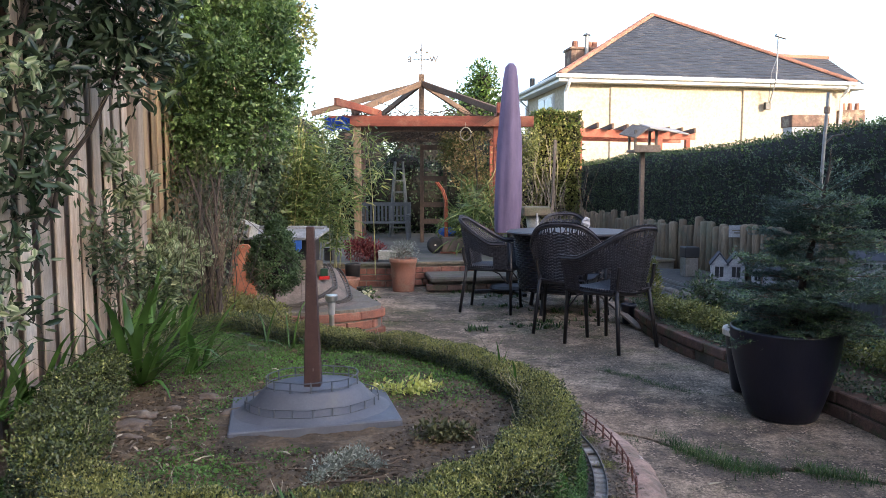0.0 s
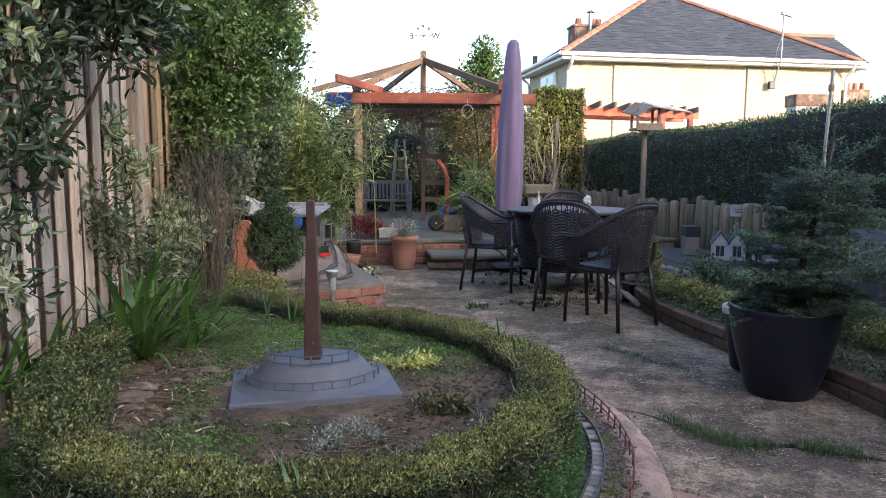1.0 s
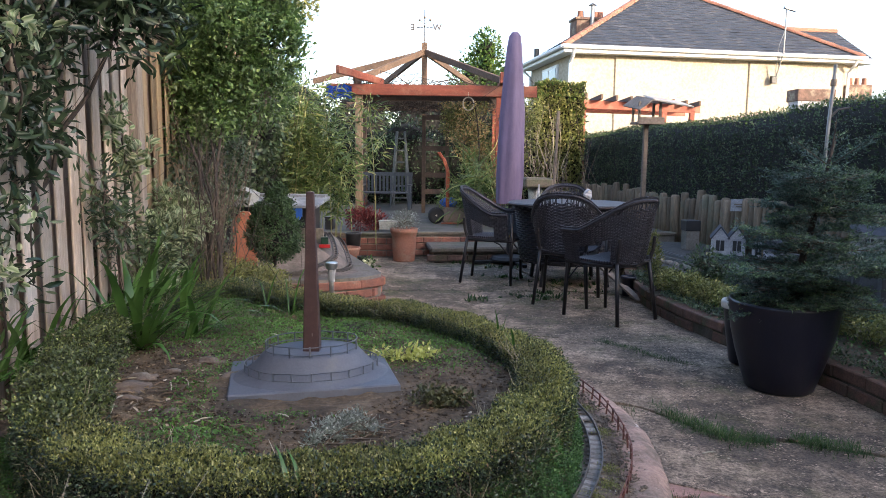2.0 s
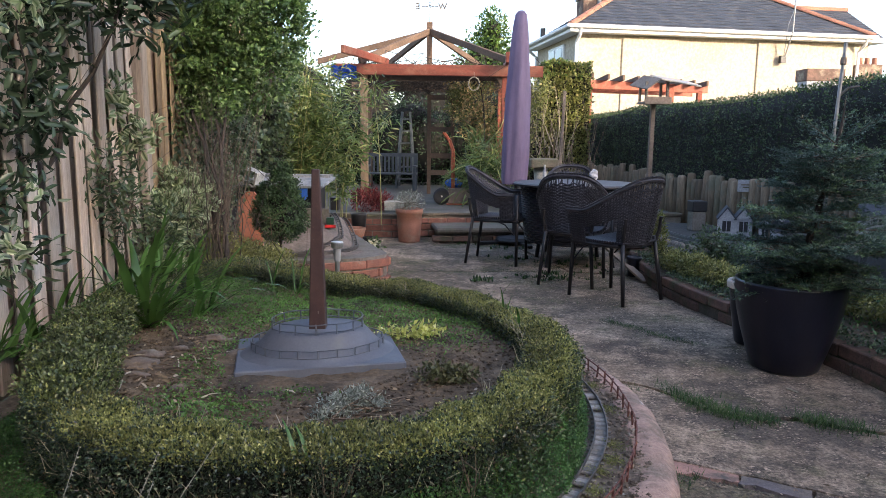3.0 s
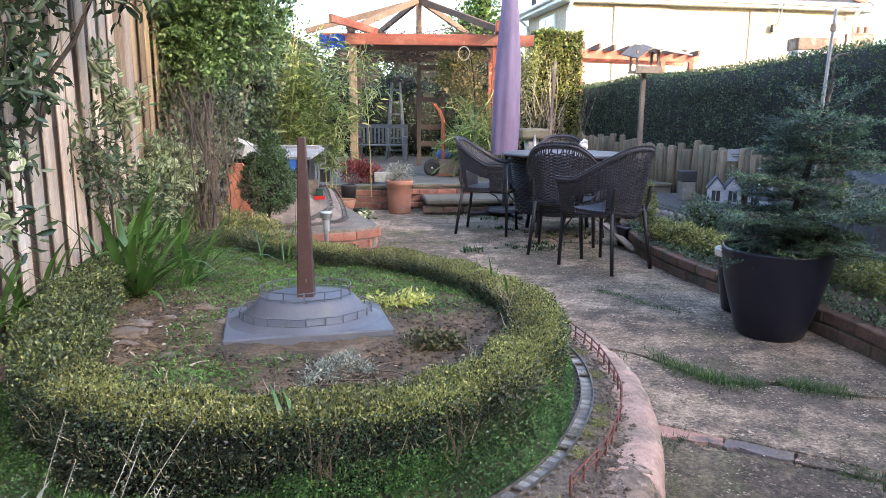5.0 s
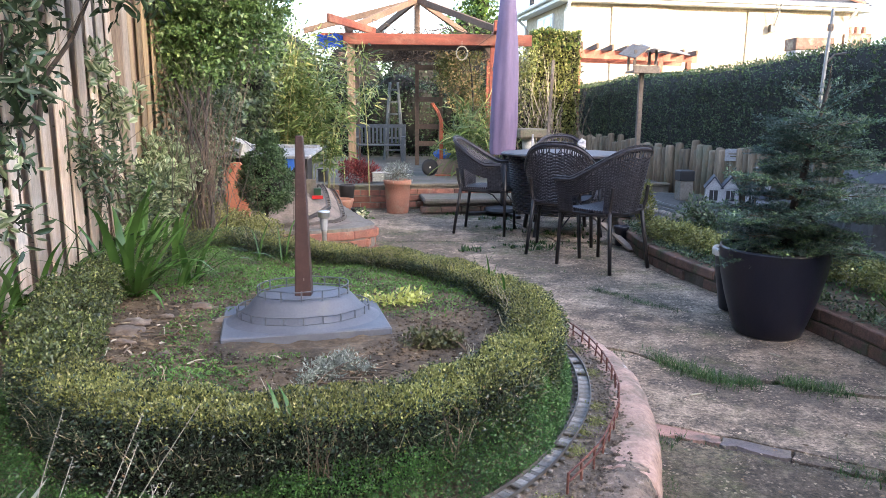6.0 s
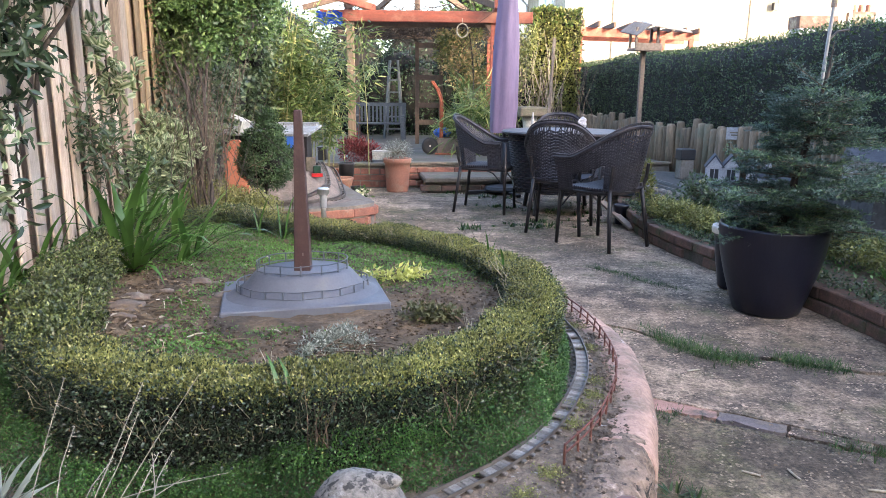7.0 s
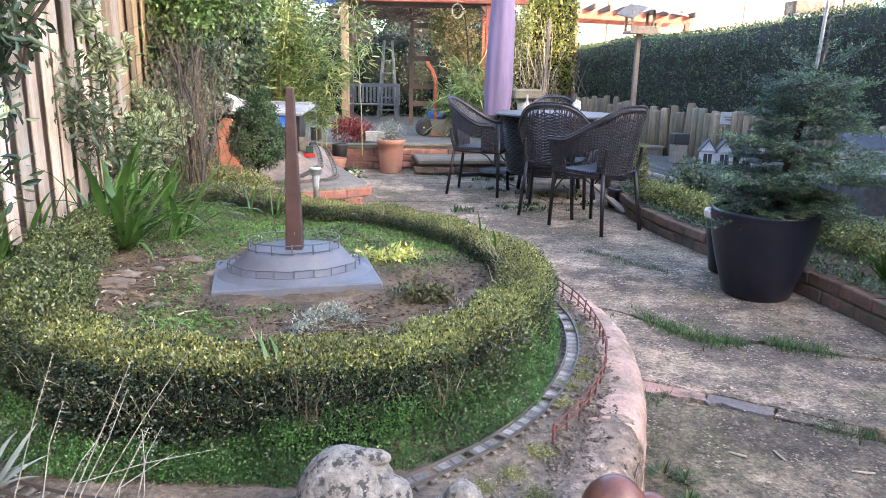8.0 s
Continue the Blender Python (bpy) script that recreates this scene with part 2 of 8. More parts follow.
M = {
    "earth": surf("soil", (0.052, 0.035, 0.021), (0.145, 0.1, 0.06), 9, 0.95, 0.8, 60, spots=(0.3, 0.25, 0.2), spot_scale=70, spot_lo=0.66,
                  stain=(0.05, 0.038, 0.028), stain_scale=3, depth=0.008, grain=0.5),
    "ledge": surf("railway bed grit", (0.14, 0.105, 0.077), (0.23, 0.18, 0.137), 9, 0.95, 1.0, 65, spots=(0.36, 0.33, 0.3), spot_scale=70, spot_lo=0.64,
                  stain=(0.1, 0.075, 0.055), stain_scale=7, depth=0.012, grain=0.5),
    "concrete": paving("worn path concrete", (0.47, 0.345, 0.248), (0.29, 0.21, 0.148), (0.12, 0.09, 0.068), (0.1, 0.095, 0.04), 0.54, 0.46),
    "mossy": paving("mossy patio concrete", (0.47, 0.355, 0.262), (0.31, 0.232, 0.168), (0.14, 0.108, 0.08), (0.1, 0.1, 0.042), 0.5, 0.45),
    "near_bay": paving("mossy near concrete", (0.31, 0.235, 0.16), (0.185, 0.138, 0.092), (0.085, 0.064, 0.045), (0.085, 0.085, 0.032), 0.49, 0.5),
    "edging": surf("worn brick edging", (0.42, 0.235, 0.185), (0.29, 0.17, 0.135), 9, 0.92, 0.8, 90, stain=(0.1, 0.085, 0.07), stain_scale=7),
    "edging_grey": surf("worn slate edging", (0.15, 0.125, 0.125), (0.1, 0.086, 0.086), 9, 0.92, 0.8, 90, stain=(0.16, 0.13, 0.11), stain_scale=9),
    "brick_old": surf("old dark brick", (0.17, 0.095, 0.07), (0.095, 0.06, 0.048), 14, 0.92, 0.7, 120, vary=0.3, stain=(0.07, 0.07, 0.04), stain_scale=6, stain_lo=0.5),
    "rim": surf("pink bed wall render", (0.44, 0.29, 0.235), (0.3, 0.2, 0.16), 11, 0.92, 1.0, 60, spots=(0.46, 0.39, 0.35), spot_scale=28, spot_lo=0.68,
                stain=(0.19, 0.145, 0.115), stain_scale=5, stain_lo=0.47, depth=0.008, grain=0.3),
    # dark spots stand in for the shade in the wall's pits
    "rubble": surf("rough wall concrete", (0.27, 0.2, 0.155), (0.16, 0.12, 0.092), 16, 0.95, 1.0, 48, spots=(0.05, 0.042, 0.036), spot_scale=34, spot_lo=0.6,
                   stain=(0.36, 0.29, 0.25), stain_scale=12, stain_lo=0.56, depth=0.02, grain=0.5),
    "village": surf("dark model base concrete", (0.07, 0.066, 0.062), (0.04, 0.038, 0.036), 9, 0.9, 0.5, 50, stain=(0.05, 0.055, 0.04), stain_scale=3, depth=0.004),
    # mossy, and lowered in tone to carry shade on the terrace
    "terrace": surf("mossy terrace concrete in shade tone", (0.11, 0.1, 0.088), (0.06, 0.056, 0.05), 2.5, 0.92, 0.6, 50, stain=(0.06, 0.065, 0.04), stain_scale=3, depth=0.004),
    "field_stone": surf("brown field stone", (0.17, 0.125, 0.095), (0.11, 0.085, 0.068), 20, 0.92, 0.6, 90, stain=(0.2, 0.18, 0.16), stain_scale=14),
    "bank": surf("pinkish rough bank concrete", (0.25, 0.2, 0.17), (0.17, 0.135, 0.115), 6, 0.92, 0.8, 45, stain=(0.12, 0.105, 0.085), stain_scale=7, depth=0.01),
    "slab_grey": surf("railway plinth concrete", (0.22, 0.195, 0.17), (0.15, 0.135, 0.118), 3, 0.92, 0.6, 50, stain=(0.14, 0.13, 0.1), stain_scale=4, depth=0.004),
    "brick": surf("red brick", (0.29, 0.12, 0.085), (0.19, 0.09, 0.07), 14, 0.9, 0.6, 120, vary=0.3, stain=(0.3, 0.22, 0.17), stain_scale=9, stain_lo=0.58),
    "mortar_old": surf("dark mossy mortar", (0.09, 0.075, 0.06), (0.055, 0.05, 0.038), 10, 0.95, 0.6, 90, stain=(0.05, 0.06, 0.03), stain_scale=5),
    "mortar": surf("mortar", (0.2, 0.175, 0.15), (0.14, 0.125, 0.105), 10, 0.95, 0.5, 120, stain=(0.13, 0.13, 0.09), stain_scale=4),
    "stone": surf("weathered coping stone", (0.185, 0.152, 0.118), (0.11, 0.093, 0.072), 5, 0.92, 0.6, 60, stain=(0.12, 0.125, 0.08), stain_scale=4),
    "ground": surf("rough ground", (0.09, 0.11, 0.05), (0.12, 0.1, 0.065), 1.2, 0.95, 0.5, 20),
    "board": surf("fence board", (0.52, 0.42, 0.34), (0.37, 0.285, 0.22), 3, 0.8, 0.5, 30, vary=0.32, stretch=(9, 9, 0.6), stain=(0.5, 0.45, 0.4), stain_scale=1.2),
    "board_far": surf("honey-brown fence board", (0.33, 0.235, 0.14), (0.22, 0.15, 0.09), 3, 0.8, 0.5, 30, vary=0.3, stretch=(9, 9, 0.6)),
    # panel toned darker than the slats to carry shade in the gaps
    "board_shade": surf("shade-toned panel behind fence", (0.26, 0.185, 0.135), (0.18, 0.13, 0.095), 3, 0.85, 0.5, 30, vary=0.2, stretch=(9, 9, 0.6)),
    "log": surf("log palisade", (0.27, 0.2, 0.135), (0.155, 0.115, 0.08), 4, 0.9, 0.6, 25, vary=0.35, stretch=(6, 6, 0.6), stain=(0.16, 0.145, 0.1), stain_scale=3),
    "cedar": surf("red-stained pergola timber", (0.29, 0.068, 0.036), (0.2, 0.05, 0.028), 3, 0.7, 0.4, 30, vary=0.15, stretch=(1, 8, 8), stain=(0.3, 0.12, 0.07), stain_scale=3),
    "rafter": surf("weathered rafter timber", (0.125, 0.08, 0.055), (0.085, 0.056, 0.04), 3, 0.85, 0.4, 30, vary=0.15),
    "old_wood": surf("old grey timber", (0.24, 0.19, 0.15), (0.16, 0.125, 0.1), 4, 0.9, 0.5, 40, vary=0.2),
    "bark": surf("bark", (0.06, 0.045, 0.036), (0.03, 0.024, 0.02), 20, 0.95, 0.6, 90),
    "twig": surf("twig", (0.16, 0.12, 0.085), (0.09, 0.065, 0.048), 20, 0.9, 0.2, 90),
    "seed_stem": surf("grey seed stem", (0.33, 0.31, 0.26), (0.2, 0.18, 0.15), 40, 0.8, 0.1, 90),
    "dry_stem": surf("dry stem", (0.42, 0.37, 0.28), (0.32, 0.27, 0.19), 30, 0.8, 0.1, 90),
    "mast": surf("rust-brown painted mast", (0.06, 0.03, 0.026), (0.042, 0.02, 0.018), 18, 0.55, 0.3, 120, spots=(0.24, 0.15, 0.12), spot_scale=90, spot_lo=0.7, grain=0.15),
    "plinth": surf("grey-blue painted plinth", (0.108, 0.118, 0.146), (0.08, 0.088, 0.11), 9, 0.6, 0.25, 150, stain=(0.12, 0.122, 0.13), stain_scale=10, stain_lo=0.56, grain=0.12),
    "wire": plain("grey painted wire", (0.13, 0.14, 0.16), 0.5, 0.4),
    "rail": plain("dark steel rail", (0.13, 0.115, 0.105), 0.45, 0.4),
    "sleeper": surf("sleeper", (0.17, 0.15, 0.132), (0.12, 0.105, 0.095), 40, 0.9, 0.3, 150),
    "pale_block": surf("pale ballast block", (0.26, 0.245, 0.23), (0.16, 0.15, 0.138), 40, 0.9, 0.4, 150, vary=0.35),
    "rust": surf("red-rust model fence", (0.17, 0.06, 0.042), (0.11, 0.042, 0.03), 40, 0.75, 0.2, 150),
    "wicker": surf("dark wicker", (0.037, 0.036, 0.045), (0.014, 0.013, 0.018), 30, 0.42, 0.3, 200, spec=0.45),
    "chair_frame": plain("dark chair frame", (0.016, 0.014, 0.016), 0.45, 0.1),
    "table": surf("slate-grey table top", (0.07, 0.065, 0.067), (0.05, 0.047, 0.05), 10, 0.5, 0.2, 120),
    "cover": surf("purple parasol cover", (0.155, 0.118, 0.205), (0.122, 0.093, 0.165), 3, 0.8, 0.15, 14, stretch=(4, 4, 0.8), depth=0.02, grain=0.1),
    "terracotta": surf("terracotta", (0.38, 0.17, 0.115), (0.3, 0.14, 0.1), 8, 0.85, 0.2, 90, stain=(0.34, 0.2, 0.14), stain_scale=8),
    "big_pot": surf("dark glazed planter", (0.008, 0.009, 0.017), (0.011, 0.012, 0.022), 8, 0.3, 0.1, 60, stain=(0.016, 0.015, 0.022), stain_scale=5, stain_lo=0.6, spec=0.4, stretch=(6, 6, 0.5)),
    "cream": plain("cream glaze", (0.55, 0.48, 0.4), 0.5),
    "rubber": plain("black rubber", (0.01, 0.01, 0.012), 0.7),
    "black": plain("black plastic", (0.025, 0.025, 0.028), 0.5),
    "potting": surf("potting soil", (0.05, 0.037, 0.028), (0.08, 0.06, 0.045), 20, 0.95, 0.6, 60),
    "render_wall": surf("cream house render", (0.44, 0.375, 0.29), (0.4, 0.345, 0.265), 0.6, 0.9, 0.15, 12, stain=(0.36, 0.31, 0.24), stain_scale=0.5),
    "slate": surf("slate roof", (0.036, 0.043, 0.058), (0.026, 0.031, 0.042), 1.6, 0.6, 0.3, 12, stain=(0.058, 0.06, 0.07), stain_scale=2.5, spots=(0.11, 0.115, 0.12), spot_scale=7, spot_lo=0.68),
    "ridge": surf("terracotta ridge tile", (0.3, 0.135, 0.088), (0.23, 0.105, 0.07), 2, 0.85, 0.2, 20, vary=0.18),
    "stack_brick": surf("old chimney brick", (0.17, 0.1, 0.075), (0.1, 0.066, 0.052), 5, 0.9, 0.4, 14, stain=(0.3, 0.25, 0.18), stain_scale=2.2, stain_lo=0.53),
    "upvc": plain("white plastic trim", (0.75, 0.75, 0.75), 0.4),
    "grey_metal": plain("galvanised metal", (0.26, 0.265, 0.27), 0.5, 0.5),
    "steel": plain("brushed steel", (0.6, 0.59, 0.57), 0.3, 0.9),
    "frosted": plain("frosted plastic", (0.32, 0.33, 0.34), 0.35),
    "orange_paint": surf("orange painted board", (0.4, 0.15, 0.085), (0.33, 0.12, 0.07), 8, 0.7, 0.2, 90),
    "grey_roof": surf("model station roof", (0.34, 0.35, 0.37), (0.22, 0.23, 0.25), 12, 0.75, 0.3, 70, stain=(0.17, 0.17, 0.16), stain_scale=8),
    "blue": plain("bright blue paint", (0.03, 0.13, 0.52), 0.5),
    "blue_cloth": plain("blue cloth", (0.02, 0.09, 0.5), 0.75),
    "block": surf("breeze block", (0.4, 0.4, 0.37), (0.32, 0.32, 0.3), 20, 0.9, 0.7, 70),
    "white_paint": surf("aged white paint", (0.44, 0.44, 0.46), (0.32, 0.32, 0.34), 9, 0.75, 0.2, 80),
    "model_roof": surf("dark model roof", (0.055, 0.06, 0.075), (0.08, 0.085, 0.1), 20, 0.75, 0.3, 100),
    "lichen": surf("lichened stone", (0.23, 0.21, 0.185), (0.15, 0.138, 0.124), 22, 0.92, 1.0, 110, spots=(0.05, 0.048, 0.045), spot_scale=58, spot_lo=0.55, grain=0.45,
                   stain=(0.33, 0.32, 0.31), stain_scale=26, stain_lo=0.58),
    "bronze": surf("brown glazed ornament", (0.17, 0.062, 0.04), (0.11, 0.042, 0.03), 9, 0.35, 0.1, 60),
    "grass": leafy("grass blade", (0.018, 0.05, 0.012), (0.055, 0.11, 0.024), (0.15, 0.17, 0.06)),
    # side leaves near-black and top tips bright: light and shade deepened in colour
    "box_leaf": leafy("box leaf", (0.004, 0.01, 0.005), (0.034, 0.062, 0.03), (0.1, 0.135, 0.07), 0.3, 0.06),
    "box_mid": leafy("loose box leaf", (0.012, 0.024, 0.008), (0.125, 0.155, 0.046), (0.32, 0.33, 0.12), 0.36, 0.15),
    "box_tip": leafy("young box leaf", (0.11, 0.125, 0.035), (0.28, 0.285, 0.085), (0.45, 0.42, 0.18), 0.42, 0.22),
    "cover_leaf": leafy("creeping cover leaf", (0.022, 0.07, 0.016), (0.07, 0.165, 0.038), (0.14, 0.235, 0.075), 0.42, 0.25),
    "seedling": leafy("seedling leaf", (0.06, 0.14, 0.022), (0.11, 0.215, 0.042), (0.17, 0.25, 0.07), 0.5, 0.3),
    "laurel": leafy("dark evergreen leaf", (0.014, 0.03, 0.015), (0.065, 0.1, 0.052), (0.15, 0.19, 0.11), 0.24, 0.18),
    "cream_leaf": leafy("variegated leaf", (0.04, 0.085, 0.022), (0.1, 0.17, 0.05), (0.2, 0.26, 0.1), 0.42, 0.25, rim=(0.52, 0.55, 0.35)),
    "berry_leaf": leafy("berry shrub leaf", (0.045, 0.095, 0.028), (0.18, 0.28, 0.085), (0.34, 0.43, 0.17), 0.3, 0.36),
    "small_leaf": leafy("small bright leaf", (0.03, 0.07, 0.016), (0.085, 0.15, 0.03), (0.16, 0.215, 0.05), 0.4, 0.3),
    # golden tone also carries warm sunlight in the leaf colour
    "golden_leaf": leafy("sunny golden leaf", (0.09, 0.11, 0.03), (0.22, 0.225, 0.065), (0.38, 0.33, 0.14), 0.5, 0.35),
    "hedge_leaf": leafy("privet hedge leaf", (0.024, 0.048, 0.022), (0.09, 0.132, 0.058), (0.19, 0.215, 0.11), 0.36, 0.22),
    "bamboo_leaf": leafy("bamboo leaf", (0.06, 0.11, 0.032), (0.165, 0.22, 0.062), (0.42, 0.4, 0.15), 0.4, 0.3),
    "bamboo_cane": surf("bamboo cane", (0.3, 0.3, 0.12), (0.24, 0.22, 0.09), 8, 0.5, 0.1, 60),
    "iris": leafy("strap leaf", (0.032, 0.085, 0.02), (0.09, 0.18, 0.042), (0.2, 0.29, 0.12), 0.2, 0.25),
    "conifer": leafy("dwarf conifer spray", (0.022, 0.05, 0.018), (0.05, 0.095, 0.03), (0.08, 0.13, 0.04), 0.5, 0.15),
    "fir": leafy("fir needle", (0.018, 0.042, 0.032), (0.078, 0.135, 0.1), (0.22, 0.29, 0.22), 0.3, 0.14),
    "fir_tip": leafy("young fir needle", (0.08, 0.15, 0.07), (0.17, 0.26, 0.12), (0.28, 0.34, 0.14), 0.45, 0.2),
    "silver_leaf": leafy("silver leaf", (0.12, 0.14, 0.11), (0.32, 0.35, 0.3), (0.5, 0.52, 0.46), 0.7, 0.2),
    "yellow_leaf": leafy("yellow-green leaf", (0.32, 0.35, 0.08), (0.5, 0.5, 0.16), (0.6, 0.58, 0.3), 0.5, 0.3),
    "red_leaf": leafy("dark red leaf", (0.1, 0.015, 0.018), (0.2, 0.03, 0.03), (0.3, 0.08, 0.06), 0.45, 0.2),
    "brown_leaf": leafy("dead brown leaf", (0.09, 0.058, 0.032), (0.24, 0.165, 0.095), (0.55, 0.48, 0.38), 0.8, 0.2),
    # russet raised in tone to put sunlight on the vine leaves
    "russet_leaf": leafy("sunlit russet leaf", (0.2, 0.13, 0.05), (0.42, 0.29, 0.12), (0.55, 0.45, 0.22), 0.6, 0.35),
    "petal": leafy("pale petal", (0.75, 0.73, 0.45), (0.85, 0.83, 0.65), None, 0.6, 0.3),
    "low_leaf": leafy("dull purple-green leaf", (0.05, 0.055, 0.022), (0.1, 0.105, 0.04), (0.14, 0.08, 0.06), 0.5, 0.15),
    # near-black filler standing in for the deep shade between leaves
    "core": surf("near-black foliage shade", (0.006, 0.006, 0.004), (0.011, 0.009, 0.006), 20, 0.95, 0.5, 60),
}


# ---- builders ----
def link_mesh(name, me, material, parent, label=""):
    ob = new(name, me)
    if material is not None and not me.materials:
        me.materials.append(material)
    if parent is not None:
        ob.parent = parent
    return tagged(ob, label)


def part(name, bm, material, parent, label="", smooth=False):
    me = bpy.data.meshes.new(name)
    bm.normal_update()
    bm.to_mesh(me)
    bm.free()
    if smooth:
        me.shade_smooth()
    return link_mesh(name, me, material, parent, label)


def thing(name, at=(0, 0, 0), rz=0.0, label="", category="", group="", kind=""):
    ob = new(name)
    ob.empty_display_size = 0.1
    ob.matrix_basis = pose(*at, 0, 0, rz)
    return tagged(ob, label, category, group, kind)


def box(bm, c, s, rot=(0, 0, 0), bevel=0.0):
    r = bmesh.ops.create_cube(bm, size=1.0, matrix=Matrix.LocRotScale(c, Euler([radians(a) for a in rot]), s))
    if bevel:
        edges = list({e for v in r["verts"] for e in v.link_edges})
        bmesh.ops.bevel(bm, geom=edges, offset=bevel, segments=1, affect="EDGES", profile=0.7)
    return bm


def boxed(c, s, rot=(0, 0, 0), bevel=0.0):
    return box(bmesh.new(), c, s, rot, bevel)


def beam(bm, a, b, w, h, bevel=0.0, ext=0.0):
    """A squared timber from a to b, w wide and h deep."""
    a, b = Vector(a), Vector(b)
    d = (b - a).normalized()
    a, b = a - d * ext, b + d * ext
    side = d.cross(Vector((0, 0, 1)))
    side = Vector((1, 0, 0)) if side.length < 1e-4 else side.normalized()
    up = side.cross(d)
    m = Matrix((side, d, up)).transposed().to_4x4()
    m.translation = (a + b) / 2
    r = bmesh.ops.create_cube(bm, size=1.0, matrix=m @ Matrix.Diagonal((w, (b - a).length, h, 1)))
    if bevel:
        bmesh.ops.bevel(bm, geom=list({e for v in r["verts"] for e in v.link_edges}), offset=bevel, segments=1, affect="EDGES")
    return bm


def tube(bm, pts, radii, segs=6, caps=True):
    pts = [Vector(p) for p in pts]
    if not hasattr(radii, "__len__"):
        radii = [radii] * len(pts)
    rings = []
    ref = Vector((0.13, 0.31, 0.94))
    for i, p in enumerate(pts):
        d = (pts[min(i + 1, len(pts) - 1)] - pts[max(i - 1, 0)]).normalized()
        u = d.cross(ref)
        u = u.normalized() if u.length > 1e-4 else Vector((1, 0, 0))
        v = d.cross(u)
        rings.append([bm.verts.new(p + (u * math.cos(k * math.tau / segs) + v * math.sin(k * math.tau / segs)) * radii[i]) for k in range(segs)])
    for a, b in zip(rings, rings[1:]):
        for k in range(segs):
            bm.faces.new((a[k], a[(k + 1) % segs], b[(k + 1) % segs], b[k]))
    if caps:
        bm.faces.new(rings[0][::-1])
        bm.faces.new(rings[-1])
    return bm


def lathe(profile, segs=32, wobble=0.0):
    bm = bmesh.new()
    rings = []
    for r, z in profile:
        if r < 1e-5:
            rings.append([bm.verts.new((0, 0, z))] * segs)
        else:
            rings.append([bm.verts.new((r * math.cos(k * math.tau / segs) * (1 + wobble * math.sin(3 * k * math.tau / segs)),
                                        r * math.sin(k * math.tau / segs), z)) for k in range(segs)])
    for a, b in zip(rings, rings[1:]):
        for k in range(segs):
            vs = [a[k], a[(k + 1) % segs], b[(k + 1) % segs], b[k]]
            vs = list(dict.fromkeys(vs))
            if len(vs) > 2:
                bm.faces.new(vs)
    return bm


def spline(pts, n=12, closed=False):
    """A smooth line through the points, as an array."""
    p = np.array(pts, float)
    k = len(p)
    out = []
    for i in range(k if closed else k - 1):
        a, b, c, d = (p[(i - 1) % k], p[i], p[(i + 1) % k], p[(i + 2) % k]) if closed else (p[max(i - 1, 0)], p[i], p[i + 1], p[min(i + 2, k - 1)])
        for t in np.arange(n) / n:
            out.append(0.5 * (2 * b + (c - a) * t + (2 * a - 5 * b + 4 * c - d) * t * t + (3 * b - a - 3 * c + d) * t ** 3))
    if not closed:
        out.append(p[-1])
    return np.array(out)


def evenly(line, step, closed=False):
    """Points at even steps along a line, with their directions."""
    q = np.vstack([line, line[:1]]) if closed else line
    seg = np.linalg.norm(np.diff(q, axis=0), axis=1)
    s = np.concatenate([[0], np.cumsum(seg)])
    n = max(2, int(s[-1] / step))
    at = np.linspace(0, s[-1], n, endpoint=not closed)
    pts = np.stack([np.interp(at, s, q[:, i]) for i in range(q.shape[1])], 1)
    ahead = np.stack([np.interp(np.minimum(at + 1e-3, s[-1]), s, q[:, i]) for i in range(q.shape[1])], 1)
    back = np.stack([np.interp(np.maximum(at - 1e-3, 0), s, q[:, i]) for i in range(q.shape[1])], 1)
    d = ahead - back
    return pts, d / np.linalg.norm(d, axis=1)[:, None]


def sweep(line, profile, closed=False, caps=True, jitter=0.0):
    """A profile of (across to the right, up) drawn along a line of (x, y, z)."""
    bm = bmesh.new()
    line = np.array(line)
    n = len(line)
    rings = []
    for i in range(n):
        a, b = (line[(i - 1) % n], line[(i + 1) % n]) if closed else (line[max(i - 1, 0)], line[min(i + 1, n - 1)])
        d = (b - a)[:2] / max(np.linalg.norm((b - a)[:2]), 1e-9)
        r = np.array((d[1], -d[0]))
        ring = []
        for u, w in profile:
            v = Vector((line[i][0] + r[0] * u, line[i][1] + r[1] * u, line[i][2] + w))
            if jitter:
                v += noise.noise_vector(v * 9) * jitter + noise.noise_vector(v * 31) * jitter * 0.5
            ring.append(bm.verts.new(v))
        rings.append(ring)
    for i in range(n if closed else n - 1):
        a, b = rings[i], rings[(i + 1) % n]
        for k in range(len(profile) - 1):
            bm.faces.new((a[k], a[k + 1], b[k + 1], b[k]))
    if caps and not closed:
        bm.faces.new(rings[0][::-1])
        bm.faces.new(rings[-1])
    return bm


def array_mesh(name, V, F):
    me = bpy.data.meshes.new(name)
    V, F = np.ascontiguousarray(V, np.float32), np.ascontiguousarray(F, np.int32)
    me.vertices.add(len(V))
    me.vertices.foreach_set("co", V.ravel())
    me.loops.add(F.size)
    me.loops.foreach_set("vertex_index", F.ravel())
    me.polygons.add(len(F))
    me.polygons.foreach_set("loop_start", np.arange(0, F.size, F.shape[1], dtype=np.int32))
    me.update(calc_edges=True)
    return me


# leaf outlines: along, across, up; and their faces
LEAF_DIAMOND = (np.array([(0, 0, 0), (0.45, -0.5, 0.07), (1, 0, -0.05), (0.45, 0.5, 0.07)]), np.array([(0, 1, 2), (0, 2, 3)]))
